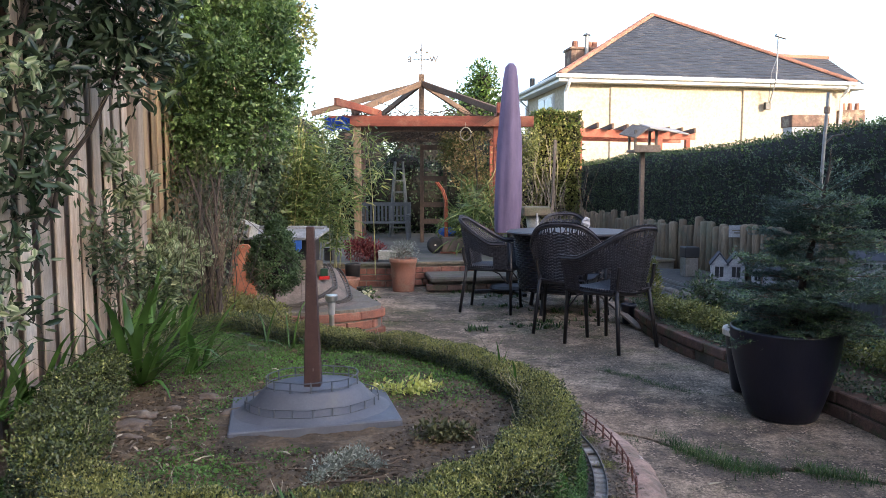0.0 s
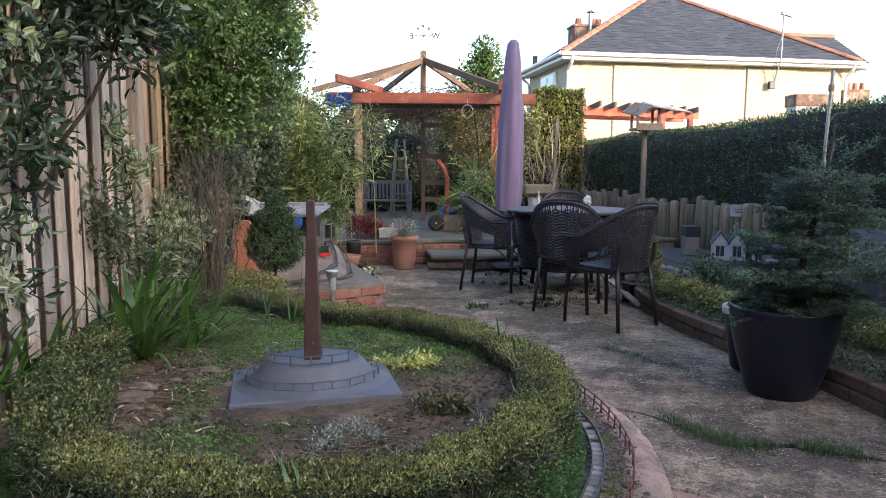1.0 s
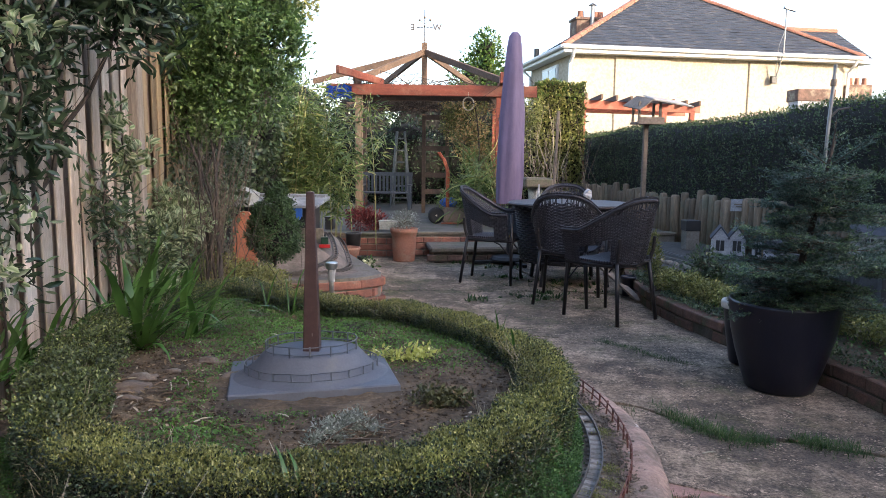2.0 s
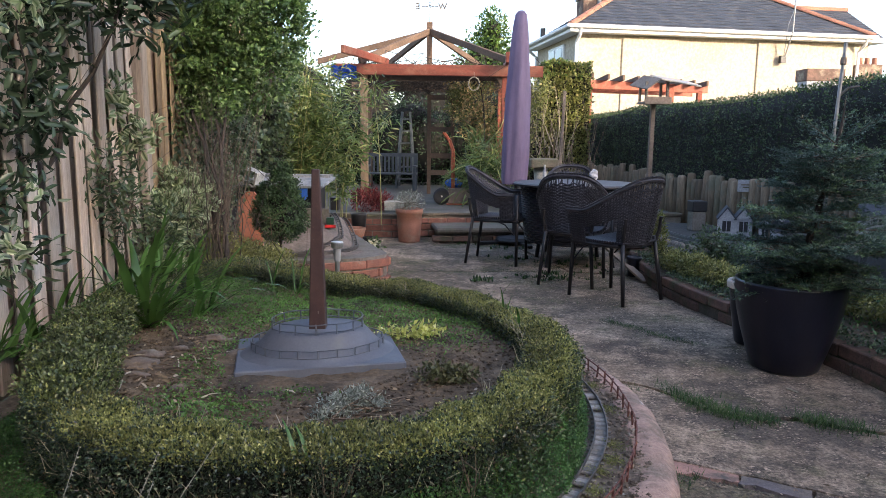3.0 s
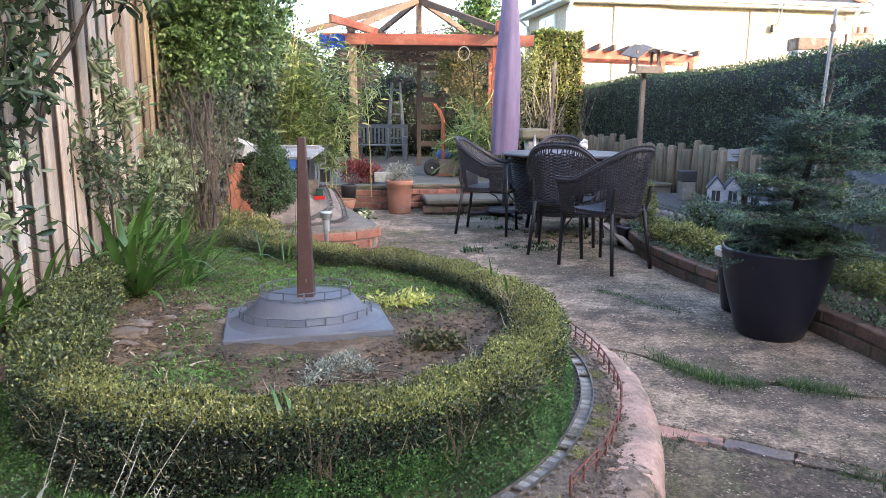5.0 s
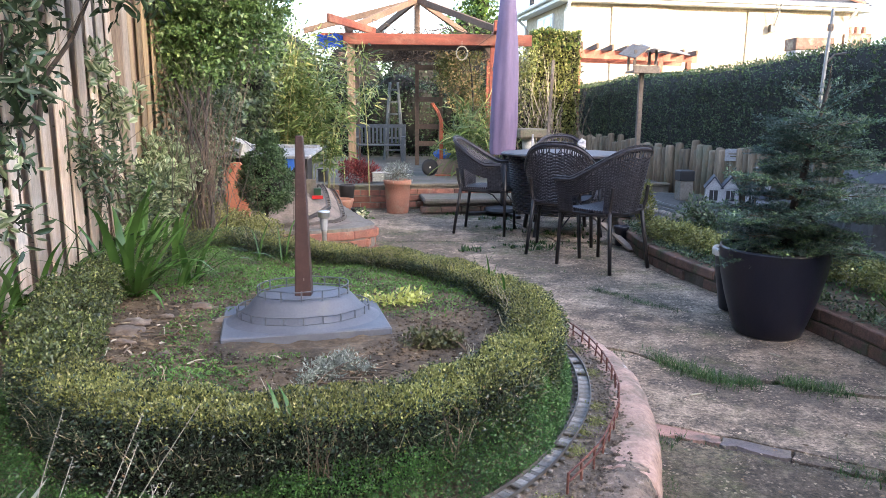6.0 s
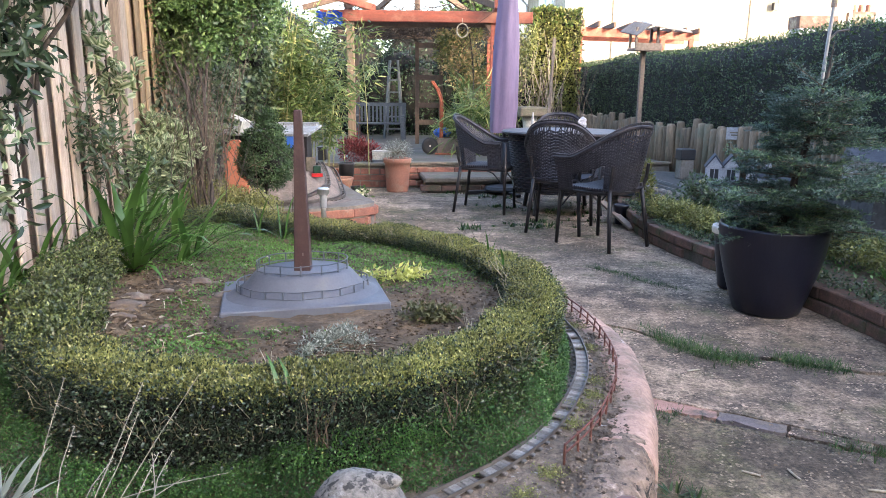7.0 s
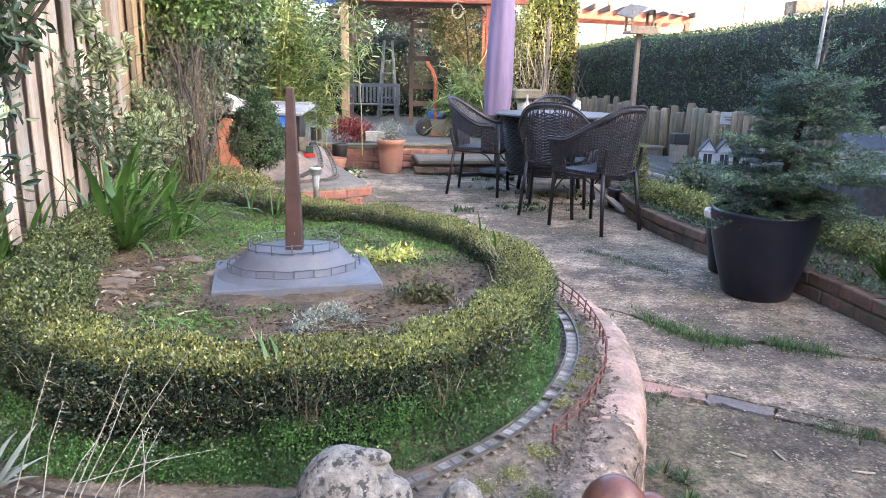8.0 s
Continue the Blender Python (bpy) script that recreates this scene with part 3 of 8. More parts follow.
LEAF_OVAL = (np.array([(0, 0, 0), (0.28, -0.42, 0.07), (0.7, -0.4, 0.05), (1, 0, -0.1), (0.7, 0.4, 0.05), (0.28, 0.42, 0.07), (0.5, 0, 0)]),
             np.array([(0, 1, 6), (1, 2, 6), (2, 3, 6), (3, 4, 6), (4, 5, 6), (5, 0, 6)]))
LEAF_STRAP = (np.array([(0, -0.5, 0), (0, 0.5, 0), (0.4, -0.5, 0.08), (0.4, 0.5, 0.08), (0.75, -0.35, 0.03), (0.75, 0.35, 0.03), (1, 0, -0.14), (1, 0, -0.14)]),
              np.array([(0, 1, 3, 2), (2, 3, 5, 4), (4, 5, 7, 6)]))


def unit(a):
    return a / np.maximum(np.linalg.norm(a, axis=1), 1e-9)[:, None]


def leaves(name, P, D, N, L, W, outline, material, parent, label="", rim=False):
    """Many leaves as one mesh: P their bases, D the way they point, N about the way they face, L and W their sizes."""
    T, faces = outline
    n = len(P)
    D = unit(D)
    S = unit(np.cross(D, N))
    U = np.cross(S, D)
    L = np.broadcast_to(np.asarray(L, float), (n,))[:, None, None]
    W = np.broadcast_to(np.asarray(W, float), (n,))[:, None, None]
    V = P[:, None] + D[:, None] * T[None, :, 0:1] * L + S[:, None] * T[None, :, 1:2] * W + U[:, None] * T[None, :, 2:3] * L
    F = faces[None] + (np.arange(n) * len(T))[:, None, None]
    me = array_mesh(name, V.reshape(-1, 3), F.reshape(-1, faces.shape[1]))
    if rim:
        at = me.attributes.new("rim", "FLOAT", "POINT")
        edge = (np.abs(T[:, 1]) > 0.1).astype(np.float32)
        at.data.foreach_set("value", np.tile(edge, n))
    return link_mesh(name, me, material, parent, label)


def rand_dirs(n):
    return unit(rng.normal(size=(n, 3)))


def lumpy(P, freq, seed=0.0):
    """Smooth noise in -1..1 at many points."""
    q = P * freq + seed
    return (np.sin(q[:, 0] * 1.7 + 1.3 * np.sin(q[:, 1] * 1.1 + seed)) + np.sin(q[:, 1] * 1.9 + 1.1 * np.sin(q[:, 2] * 1.3)) + np.sin(q[:, 2] * 2.1 + 1.2 * np.sin(q[:, 0] * 0.9))) / 3


def blob_points(n, centres, radii, shell=0.35):
    """Points in the outer shells of several ellipsoids, with their outward ways."""
    centres, radii = np.array(centres, float), np.array(radii, float)
    vol = radii.prod(axis=1) ** (2 / 3)
    pick = rng.choice(len(centres), n, p=vol / vol.sum())
    d = rand_dirs(n)
    r = 1 - shell * rng.random(n) ** 1.6
    P = centres[pick] + d * radii[pick] * r[:, None]
    return P, unit(d / radii[pick])


def inside(poly, X, Y):
    poly = np.array(poly)[:, :2]
    res = np.zeros(X.shape, bool)
    j = len(poly) - 1
    for i in range(len(poly)):
        xi, yi, xj, yj = *poly[i], *poly[j]
        c = ((yi > Y) != (yj > Y)) & (X < (xj - xi) * (Y - yi) / (yj - yi + 1e-12) + xi)
        res ^= c
        j = i
    return res


def wavy(x, y, f=1.0, s=0.0):
    return (np.sin(x * 3.1 * f + 1.7 * np.sin(y * 2.3 * f + s)) + np.sin(y * 4.3 * f + 1.1 * np.sin(x * 5.1 * f + s)) + 0.6 * np.sin(x * 11 * f + y * 9 * f + s)) / 2.6


def sheet(name, poly, height, step, material, parent=None, label="", kind="", skirt=0.0):
    """A finely stepped ground sheet within an outline; height is a function of arrays x, y."""
    poly = np.array(poly)
    x0, y0 = poly[:, 0].min(), poly[:, 1].min()
    nx, ny = int((poly[:, 0].max() - x0) / step) + 2, int((poly[:, 1].max() - y0) / step) + 2
    X, Y = np.meshgrid(x0 + np.arange(nx) * step, y0 + np.arange(ny) * step)
    ok = inside(poly, X[:-1, :-1] + step / 2, Y[:-1, :-1] + step / 2)
    Z = height(X, Y)
    idx = np.arange(nx * ny).reshape(ny, nx)
    F = np.stack([idx[:-1, :-1], idx[:-1, 1:], idx[1:, 1:], idx[1:, :-1]], -1)[ok]
    used, inv = np.unique(F, return_inverse=True)
    V = np.stack([X.ravel(), Y.ravel(), Z.ravel()], 1)[used]
    me = array_mesh(name, V, inv.reshape(-1, 4))
    me.shade_smooth()
    return tagged(link_mesh(name, me, material, parent), label, "", "", kind)


def in_world(ob):
    """Lets a part whose mesh is drawn in world metres stand so under its thing."""
    m, p = Matrix(), ob.parent
    while p is not None:
        m = p.matrix_parent_inverse @ p.matrix_basis @ m
        p = p.parent
    ob.matrix_parent_inverse = m.inverted()
    return ob


def rough_line(pts, step=0.05, jit=0.005):
    q, _ = evenly(np.array(pts, float), step, True)
    return q + rng.normal(size=q.shape) * jit


def slab(poly, z, depth, bevel=0.008, step=0.06, jit=0.005):
    """A flat slab with a slightly broken edge."""
    bm = bmesh.new()
    top = [bm.verts.new((x, y, z)) for x, y in rough_line(poly, step, jit)]
    f = bm.faces.new(top)
    if f.normal.z < 0 or f.calc_area() == 0:
        f.normal_flip()
    r = bmesh.ops.extrude_face_region(bm, geom=[f])
    bmesh.ops.translate(bm, verts=[v for v in r["geom"] if isinstance(v, bmesh.types.BMVert)], vec=(0, 0, 0))
    low = [v for v in top]
    bmesh.ops.translate(bm, verts=low, vec=(0, 0, -depth))
    bmesh.ops.recalc_face_normals(bm, faces=bm.faces)
    bmesh.ops.triangulate(bm, faces=[g for g in bm.faces if len(g.verts) > 4])
    return bm


# ---- the large structure ----
gb = bmesh.new()
bmesh.ops.create_grid(gb, x_segments=8, y_segments=8, size=2500)
ground = part("ground", gb, M["ground"], None)
ground.location.z = -0.06
tagged(ground, "rough grassy ground under and round the garden", kind="structure")

RIM = spline([(-1.5, 1.2), (-1.1, 0.82), (-0.7, 0.62), (-0.3, 0.6), (0.02, 0.72), (0.22, 0.92), (0.345, 1.165), (0.425, 1.335), (0.495, 1.545), (0.548, 1.78), (0.57, 2.04),
              (0.555, 2.225), (0.52, 2.38), (0.46, 2.55), (0.34, 2.78), (0.15, 3.05), (-0.12, 3.28), (-0.5, 3.55), (-0.9, 3.85), (-1.2, 4.2), (-1.3, 4.6)], 8)
FENCE_X = lambda y: -1.53 - 0.12 * (y - 3.0)
RING = spline([(-0.32, 1.268), (-0.087, 1.33), (0.09, 1.5), (0.2, 1.72), (0.25, 1.95), (0.23, 2.2), (0.12, 2.47), (-0.08, 2.73), (-0.33, 2.9), (-0.6, 3.03),
               (-0.88, 3.22), (-1.12, 3.36), (-1.27, 3.05), (-1.25, 2.55), (-1.18, 2.15), (-1.06, 1.8), (-0.877, 1.477), (-0.61, 1.29)], 10, True)

patio = tagged(new("pavement"), "worn patio of large concrete bays with grass in the joints", kind="structure")
NEAR_EDGE = [(0.3, 2.36), (0.74, 2.3), (1.1, 2.12), (1.32, 2.0), (2.1, 1.62), (3.2, 1.1)]
GRASS_2 = [(0.3, 3.32), (0.84, 3.14), (0.96, 2.98), (1.1, 2.79), (1.22, 2.76), (1.36, 2.77), (1.58, 2.66), (2.2, 2.45)]
GRASS_1 = [(0.1, 4.55), (0.88, 4.32), (1.03, 4.18), (1.14, 3.96), (1.3, 3.84), (2.2, 3.5)]
off = lambda line, d: [(x, y + d) for x, y in line]
for poly, z, m in (
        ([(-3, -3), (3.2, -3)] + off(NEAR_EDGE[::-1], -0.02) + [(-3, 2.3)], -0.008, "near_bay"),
        (off(NEAR_EDGE, 0.075) + off(GRASS_2[::-1], -0.022) + [(0.2, 3.0)], 0.0, "concrete"),
        (off(GRASS_2, 0.022) + off(GRASS_1[::-1], -0.006) + [(-0.2, 4.0)], 0.0, "concrete"),
        (off(GRASS_1, 0.006) + [(2.4, 5.2), (2.4, 5.6), (0.9, 6.0), (-0.7, 5.9), (-1.4, 5.6), (-1.4, 4.6)], -0.002, "mossy"),
        ([(-0.75, 5.92), (0.9, 6.02), (0.6, 7.2), (0.4, 8.4), (-1.6, 8.4), (-1.6, 7.0)], -0.003, "mossy"),
        ([(0.92, 6.02), (2.4, 5.62), (2.5, 8.5), (0.42, 8.5), (0.62, 7.2)], 0.002, "mossy")):
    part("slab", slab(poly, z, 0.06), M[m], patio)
# edging slabs of brick and slate
for i, (a, b, m) in enumerate((((0.62, 2.39), (0.945, 2.27), "edging"), ((0.95, 2.268), (1.14, 2.165), "edging_grey"), ((1.145, 2.162), (1.36, 2.05), "concrete"))):
    d = (Vector(b) - Vector(a)).normalized()
    n2 = Vector((-d.y, d.x))
    q = [Vector(a) - n2 * 0.058, Vector(b) - n2 * 0.058, Vector(b) + n2 * 0.062, Vector(a) + n2 * 0.07]
    part("edging_slab", slab([tuple(v) for v in q], -0.005, 0.05, step=0.025, jit=0.005), M[m], patio)

bed_in = lambda X, Y: 0.452 + 0.012 * wavy(X, Y, 1.3) + 0.006 * wavy(X, Y, 5, 2) + 0.005 * wavy(X, Y, 13, 4) + 0.003 * wavy(X, Y, 29, 7)
sheet("bed_soil", RING, bed_in, 0.012, M["earth"], None, "bare brown soil of the raised bed", "structure")
toward = np.array((-0.45, 2.2)) - RIM
ledge_outline = [tuple(p) for p in (RIM + toward / np.linalg.norm(toward, axis=1)[:, None] * 0.05)[:-1]] + [(FENCE_X(4.6) + 0.02, 4.6), (FENCE_X(1.1) + 0.02, 1.1)]
sheet("railway_ledge", ledge_outline, lambda X, Y: 0.318 + 0.006 * wavy(X, Y, 3) + 0.004 * wavy(X, Y, 11, 1), 0.02, M["ledge"], None,
      "gritty ledge round the raised bed that carries the model track", "structure")
rim_line = np.column_stack([RIM, np.zeros(len(RIM))])
rim_line, _ = evenly(rim_line, 0.03)
RIM_PROFILE = [(-0.13, -0.05), (-0.13, 0.3), (-0.11, 0.318), (-0.09, 0.324), (-0.07, 0.327), (-0.05, 0.328), (-0.03, 0.325), (-0.012, 0.318), (0.002, 0.306), (0.012, 0.29), (0.02, 0.26), (0.024, 0.22), (0.024, 0.16), (0.03, 0.1), (0.034, 0.05), (0.04, -0.06)]


def roughen(bm, amp, freq=16.0):
    """Wears a surface: broad dents, smaller chips and fine grit along its normals."""
    bm.normal_update()
    for v in bm.verts:
        c = v.co
        v.co = c + v.normal * amp * (noise.noise(c * freq) + 0.6 * noise.noise(c * freq * 2.7) + 0.45 * noise.noise(c * freq * 6.5) - 0.25)
    return bm



cut = int(np.argmax((rim_line[:, 0] > 0.3) & (rim_line[:, 1] > 1.42)))
far_line, _ = evenly(rim_line[cut - 1:], 0.009)
bed_wall = part("bed_wall", roughen(sweep(far_line, RIM_PROFILE), 0.006), M["rim"], None, "low curved bed wall of worn pinkish render", True)
tagged(bed_wall, kind="structure")
fine_line, _ = evenly(rim_line[:cut + 1], 0.007)
tagged(part("broken_stretch", roughen(sweep(fine_line, RIM_PROFILE), 0.011, 22.0),
            M["rubble"], bed_wall, "crumbling rough concrete stretch", True))


def brick_mesh(size=(0.215, 0.1, 0.062), bevel=0.006):
    me = bpy.data.meshes.new("brick")
    bm = boxed((0, 0, 0), size, bevel=bevel)
    bm.to_mesh(me)
    bm.free()
    me.materials.append(M["brick"])
    return me


BRICK = brick_mesh()


def lay_bricks(parent, line, courses, z0, pitch=0.228, lift=0.073, inset=0.04, mesh=None, skip=0.0):
    """Courses of bricks along a line of (x, y), each a piece of its own; their outer faces stand at the line."""
    pts, d = evenly(np.array(line, float), 0.01)
    for c in range(courses):
        k = int((c % 2) * pitch * 50)
        while k < len(pts) - 5:
            j = min(k + int(pitch * 50), len(pts) - 1)
            if rng.random() >= skip:
                ob = new("brick", mesh or BRICK)
                ob.parent = parent
                a = math.degrees(math.atan2(d[j][1], d[j][0]))
                nx, ny = -d[j][1], d[j][0]
                e = inset + rng.normal() * 0.003
                ob.matrix_basis = pose(pts[j][0] + nx * e, pts[j][1] + ny * e, z0 + c * lift, rng.normal() * 0.8, rng.normal() * 0.8, a + rng.normal())
            k += int(pitch * 100)


# raised terrace at the far end, and the railway plinth
TERRACE_EDGE = [(-2.6, 7.93), (-1.45, 7.93), (-0.8, 7.95), (-0.45, 8.1), (0.2, 8.22), (2.6, 8.45)]
terrace = part("terrace", slab(off(TERRACE_EDGE, 0.06) + [(2.6, 22), (-6, 22), (-6, 7.99)], 0.255, 0.33), M["terrace"], None)
tagged(terrace, "raised paved terrace of grey weathered concrete", kind="structure")
cop = sweep([(x, y + 0.03, 0.255) for x, y in spline(TERRACE_EDGE, 8)], [(-0.12, 0.0), (-0.12, 0.028), (0.035, 0.028), (0.04, 0.02), (0.04, 0.0)], jitter=0.006)
part("coping", cop, M["stone"], terrace, "mossy grey stone coping")
part("backing", sweep([(x, y + 0.05, -0.05) for x, y in spline(TERRACE_EDGE, 8)], [(-0.06, 0.0), (-0.06, 0.3), (0.03, 0.3), (0.03, 0.0)]), M["mortar"], terrace)

plinth_line = [(-1.5, 7.92), (-1.3, 7.38), (-1.08, 6.62), (-0.86, 6.0), (-0.62, 5.4), (-0.64, 5.22), (-0.8, 5.08), (-1.05, 4.96), (-1.3, 4.92), (-1.45, 4.6)]
rail_plinth = part("railway_plinth", slab([tuple(p) for p in spline(plinth_line, 6)] + [(FENCE_X(4.6), 4.6), (FENCE_X(8), 7.92)], 0.245, 0.3, step=0.05), M["slab_grey"], None)
tagged(rail_plinth, "raised concrete plinth that carries the model railway", kind="structure")

# right-hand bed
R_EDGE = spline([(1.62, 6.6), (1.53, 6.2), (1.5, 5.3), (1.6, 4.6), (1.85, 3.65), (1.97, 3.0), (2.02, 2.2), (2.06, 0.5), (2.06, -2)], 8)
HEDGE_X = lambda y: 3.0 - 0.11 * (y - 7.0)
sheet("side_bed_soil", [tuple(p) for p in R_EDGE] + [(HEDGE_X(-2) + 0.5, -2), (HEDGE_X(8.4) + 0.4, 8.4), (1.5, 8.3), (1.55, 6.9)],
      lambda X, Y: 0.125 + 0.012 * wavy(X, Y, 1.6) + 0.006 * wavy(X, Y, 5), 0.05, M["earth"], None, "dark soil of the side bed", "structure")
r_line, _ = evenly(np.column_stack([R_EDGE, np.zeros(len(R_EDGE))]), 0.05)
side_wall = part("side_bed_wall", sweep(r_line, [(0.03, -0.05), (0.03, 0.115), (0.0, 0.128), (-0.08, 0.128), (-0.1, 0.115), (-0.1, -0.05)], jitter=0.01), M["mortar_old"], None)
tagged(side_wall, "low curved brick wall edging the side bed", kind="structure")

# timber fence on the other side
fence_wall = tagged(new("wall_west"), "tall close-boarded timber garden fence with vertical slats", kind="structure")


def slat_mesh(w, h, d):
    me = bpy.data.meshes.new("slat")
    bm = boxed((0, 0, h / 2), (d, w, h), bevel=0.004)
    bm.to_mesh(me)
    bm.free()
    return me


SLAT, SLAT_FAR = slat_mesh(0.076, 2.05, 0.011), slat_mesh(0.066, 1.8, 0.011)
SLAT.materials.append(M["board"])
SLAT_FAR.materials.append(M["board_far"])
POST_Y = [-2.2, -0.35, 1.5, 3.36, 5.2, 7.05]
fa = math.degrees(math.atan2(-0.12, 1)) 
y = -3.4
while y < 7.9:
    far = y > 3.36
    ob = new("slat", SLAT_FAR if far else SLAT)
    ob.parent = fence_wall
    ob.matrix_basis = pose(FENCE_X(y) - (0.02 if far else 0.0) + rng.normal() * 0.002, y, 0.3 + rng.normal() * 0.006, 0, rng.normal() * 0.25, math.degrees(math.atan2(0.12, 1)) + rng.normal() * 0.5)
    y += 0.124 if not far else 0.112
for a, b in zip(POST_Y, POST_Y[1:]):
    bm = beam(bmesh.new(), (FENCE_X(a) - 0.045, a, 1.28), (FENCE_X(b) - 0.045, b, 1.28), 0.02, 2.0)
    part("panel", bm, M["board_shade"], fence_wall)
for a in POST_Y:
    part("post", boxed((FENCE_X(a) + 0.005, a, 1.33), (0.085, 0.085, 2.1), (0, 0, 6.8), 0.006), M["board"], fence_wall)

# unseen house blocks added behind the walk's start: they close the place and shade the garden
for x0, x1, eave, ridge in ((-20, 23.4, 8.5, 11.0), (24.4, 52, 10.0, 13.0)):
    shade_house = tagged(new("wall_south"), "plain unseen house row added to shade the garden", kind="structure")
    part("wall", boxed(((x0 + x1) / 2, -20, eave / 2), (x1 - x0, 8, eave + 0.2)), M["render_wall"], shade_house)
    rb = bmesh.new()
    vs = [rb.verts.new(v) for v in ((x0 - 0.3, -15.6, eave), (x1 + 0.3, -15.6, eave), (x1 + 0.3, -24.4, eave), (x0 - 0.3, -24.4, eave), (x0, -20, ridge), (x1, -20, ridge))]
    for f in ((0, 1, 5, 4), (2, 3, 4, 5), (1, 2, 5), (3, 0, 4), (3, 2, 1, 0)):
        rb.faces.new([vs[i] for i in f])
    part("roof", rb, M["slate"], shade_house)


# ---- planting helpers ----
def twigs(name, pairs, r0, r1, material, parent, label="", segs=4, bend=0.05):
    bm = bmesh.new()
    for a, b in pairs:
        a, b = Vector(a), Vector(b)
        k = (b - a).length * bend
        mid = (a + b) / 2 + Vector(rng.normal(size=3) * k)
        tube(bm, [a, (a + mid) / 2 + Vector(rng.normal(size=3) * k * 0.3), mid, b], [r0, r0 * 0.85 + r1 * 0.15, (r0 + r1) / 2, r1], segs, False)
    ob = in_world(part(name, bm, material, parent, label))
    return tagged(ob, kind="stuff") if len(pairs) > 1 else ob


def hedge_along(name, line, closed, half, ztop, zbase, n, leaf, mat, tip_mat, tip_share, label, rough_amp=0.012, thing_label="", category="hedge", fade=None):
    """A clipped hedge along a line: a near-black interior for its inner shade, and leaves on its sides and top. ztop,
    zbase: functions of arrays x, y (zbase also of side).
    """
    pts, d = evenly(np.array(line)[:, :2], 0.02, closed)
    base = thing(name, (*pts[0], 0), 0, thing_label or label, category)
    base.location.z = float(zbase(pts[:1, 0], pts[:1, 1], np.ones(1))[0])
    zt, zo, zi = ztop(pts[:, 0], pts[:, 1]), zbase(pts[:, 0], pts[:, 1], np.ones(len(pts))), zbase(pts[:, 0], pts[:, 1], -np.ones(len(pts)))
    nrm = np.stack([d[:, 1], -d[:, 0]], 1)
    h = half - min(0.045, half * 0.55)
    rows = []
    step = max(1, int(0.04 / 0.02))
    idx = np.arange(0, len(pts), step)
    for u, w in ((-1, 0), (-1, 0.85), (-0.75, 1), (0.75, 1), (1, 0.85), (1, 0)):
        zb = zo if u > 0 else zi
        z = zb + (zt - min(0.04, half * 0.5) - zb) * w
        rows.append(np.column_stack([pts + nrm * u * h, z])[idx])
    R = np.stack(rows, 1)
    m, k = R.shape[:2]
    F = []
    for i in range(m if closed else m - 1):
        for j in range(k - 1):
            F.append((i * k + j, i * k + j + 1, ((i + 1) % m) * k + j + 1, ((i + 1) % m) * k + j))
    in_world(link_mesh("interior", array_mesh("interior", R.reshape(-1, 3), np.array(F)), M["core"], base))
    # leaves: where on the line, and where round the section
    i = rng.integers(0, len(pts), n)
    hgt = zt[i] - np.minimum(zo[i], zi[i])
    per = 2 * half + (zt[i] - zo[i]) + (zt[i] - zi[i])
    q = rng.random(n) * per
    if fade is not None:
        q = np.where(rng.random(n) < 0.3, rng.random(n) * 2 * half, q)
    top = q < 2 * half
    outer = ~top & (q < 2 * half + zt[i] - zo[i])
    u = np.where(top, q / half - 1, np.where(outer, 1.0, -1.0))
    fr = np.where(outer, (q - 2 * half) / np.maximum(zt[i] - zo[i], 1e-6), (q - 2 * half - (zt[i] - zo[i])) / np.maximum(zt[i] - zi[i], 1e-6))
    z = np.where(top, zt[i], np.where(outer, zo[i] + fr * (zt[i] - zo[i]), zi[i] + fr * (zt[i] - zi[i])))
    # rounded shoulders
    near = np.clip((np.abs(u) - 0.6) / 0.4, 0, 1)
    z = z - np.where(top, near ** 2 * 0.025, 0)
    N = np.where(top[:, None], np.column_stack([nrm[i] * u[:, None] * 0.35, np.ones(n)]), np.column_stack([nrm[i] * u[:, None], np.full(n, 0.25)]))
    P = np.column_stack([pts[i] + nrm[i] * (u * half)[:, None] + d[i] * rng.uniform(-0.01, 0.01, n)[:, None], z])
    N = unit(N)
    if fade is not None:
        # outer side thinned to show the dark core as shade, less towards +x
        thin = top | ~outer | (fr > 0.8) | (rng.random(n) < 0.86 + 0.2 * np.clip((P[:, 0] + 0.1) / 0.25, 0, 1))
        i, u, fr, top, outer, P, N = (v[thin] for v in (i, u, fr, top, outer, P, N))
        n = len(P)
    P = P + N * (lumpy(P, 14) * rough_amp + lumpy(P, 45, 3) * rough_amp * 0.6 - rng.random(n) ** 1.3 * min(0.045, half * 0.5) + 0.004 + lumpy(P, 27, 9) * rough_amp * 0.6)[:, None]
    D = unit(N * 0.9 + rand_dirs(n) * 0.9 + np.array((0, 0, 0.25)))
    facing = unit(N + rand_dirs(n) * 0.7)
    L = leaf * rng.uniform(0.65, 1.25, n)
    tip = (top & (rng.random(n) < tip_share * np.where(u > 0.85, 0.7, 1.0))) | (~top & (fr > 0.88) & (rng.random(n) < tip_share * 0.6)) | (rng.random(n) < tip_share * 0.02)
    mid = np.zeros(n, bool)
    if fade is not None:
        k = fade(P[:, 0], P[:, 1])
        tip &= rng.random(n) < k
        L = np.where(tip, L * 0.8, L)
        # paler leaves on inner and +x sides put the light there into colour
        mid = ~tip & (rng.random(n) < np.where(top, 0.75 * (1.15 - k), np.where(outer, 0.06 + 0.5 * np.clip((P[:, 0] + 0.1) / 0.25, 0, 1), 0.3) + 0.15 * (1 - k)))
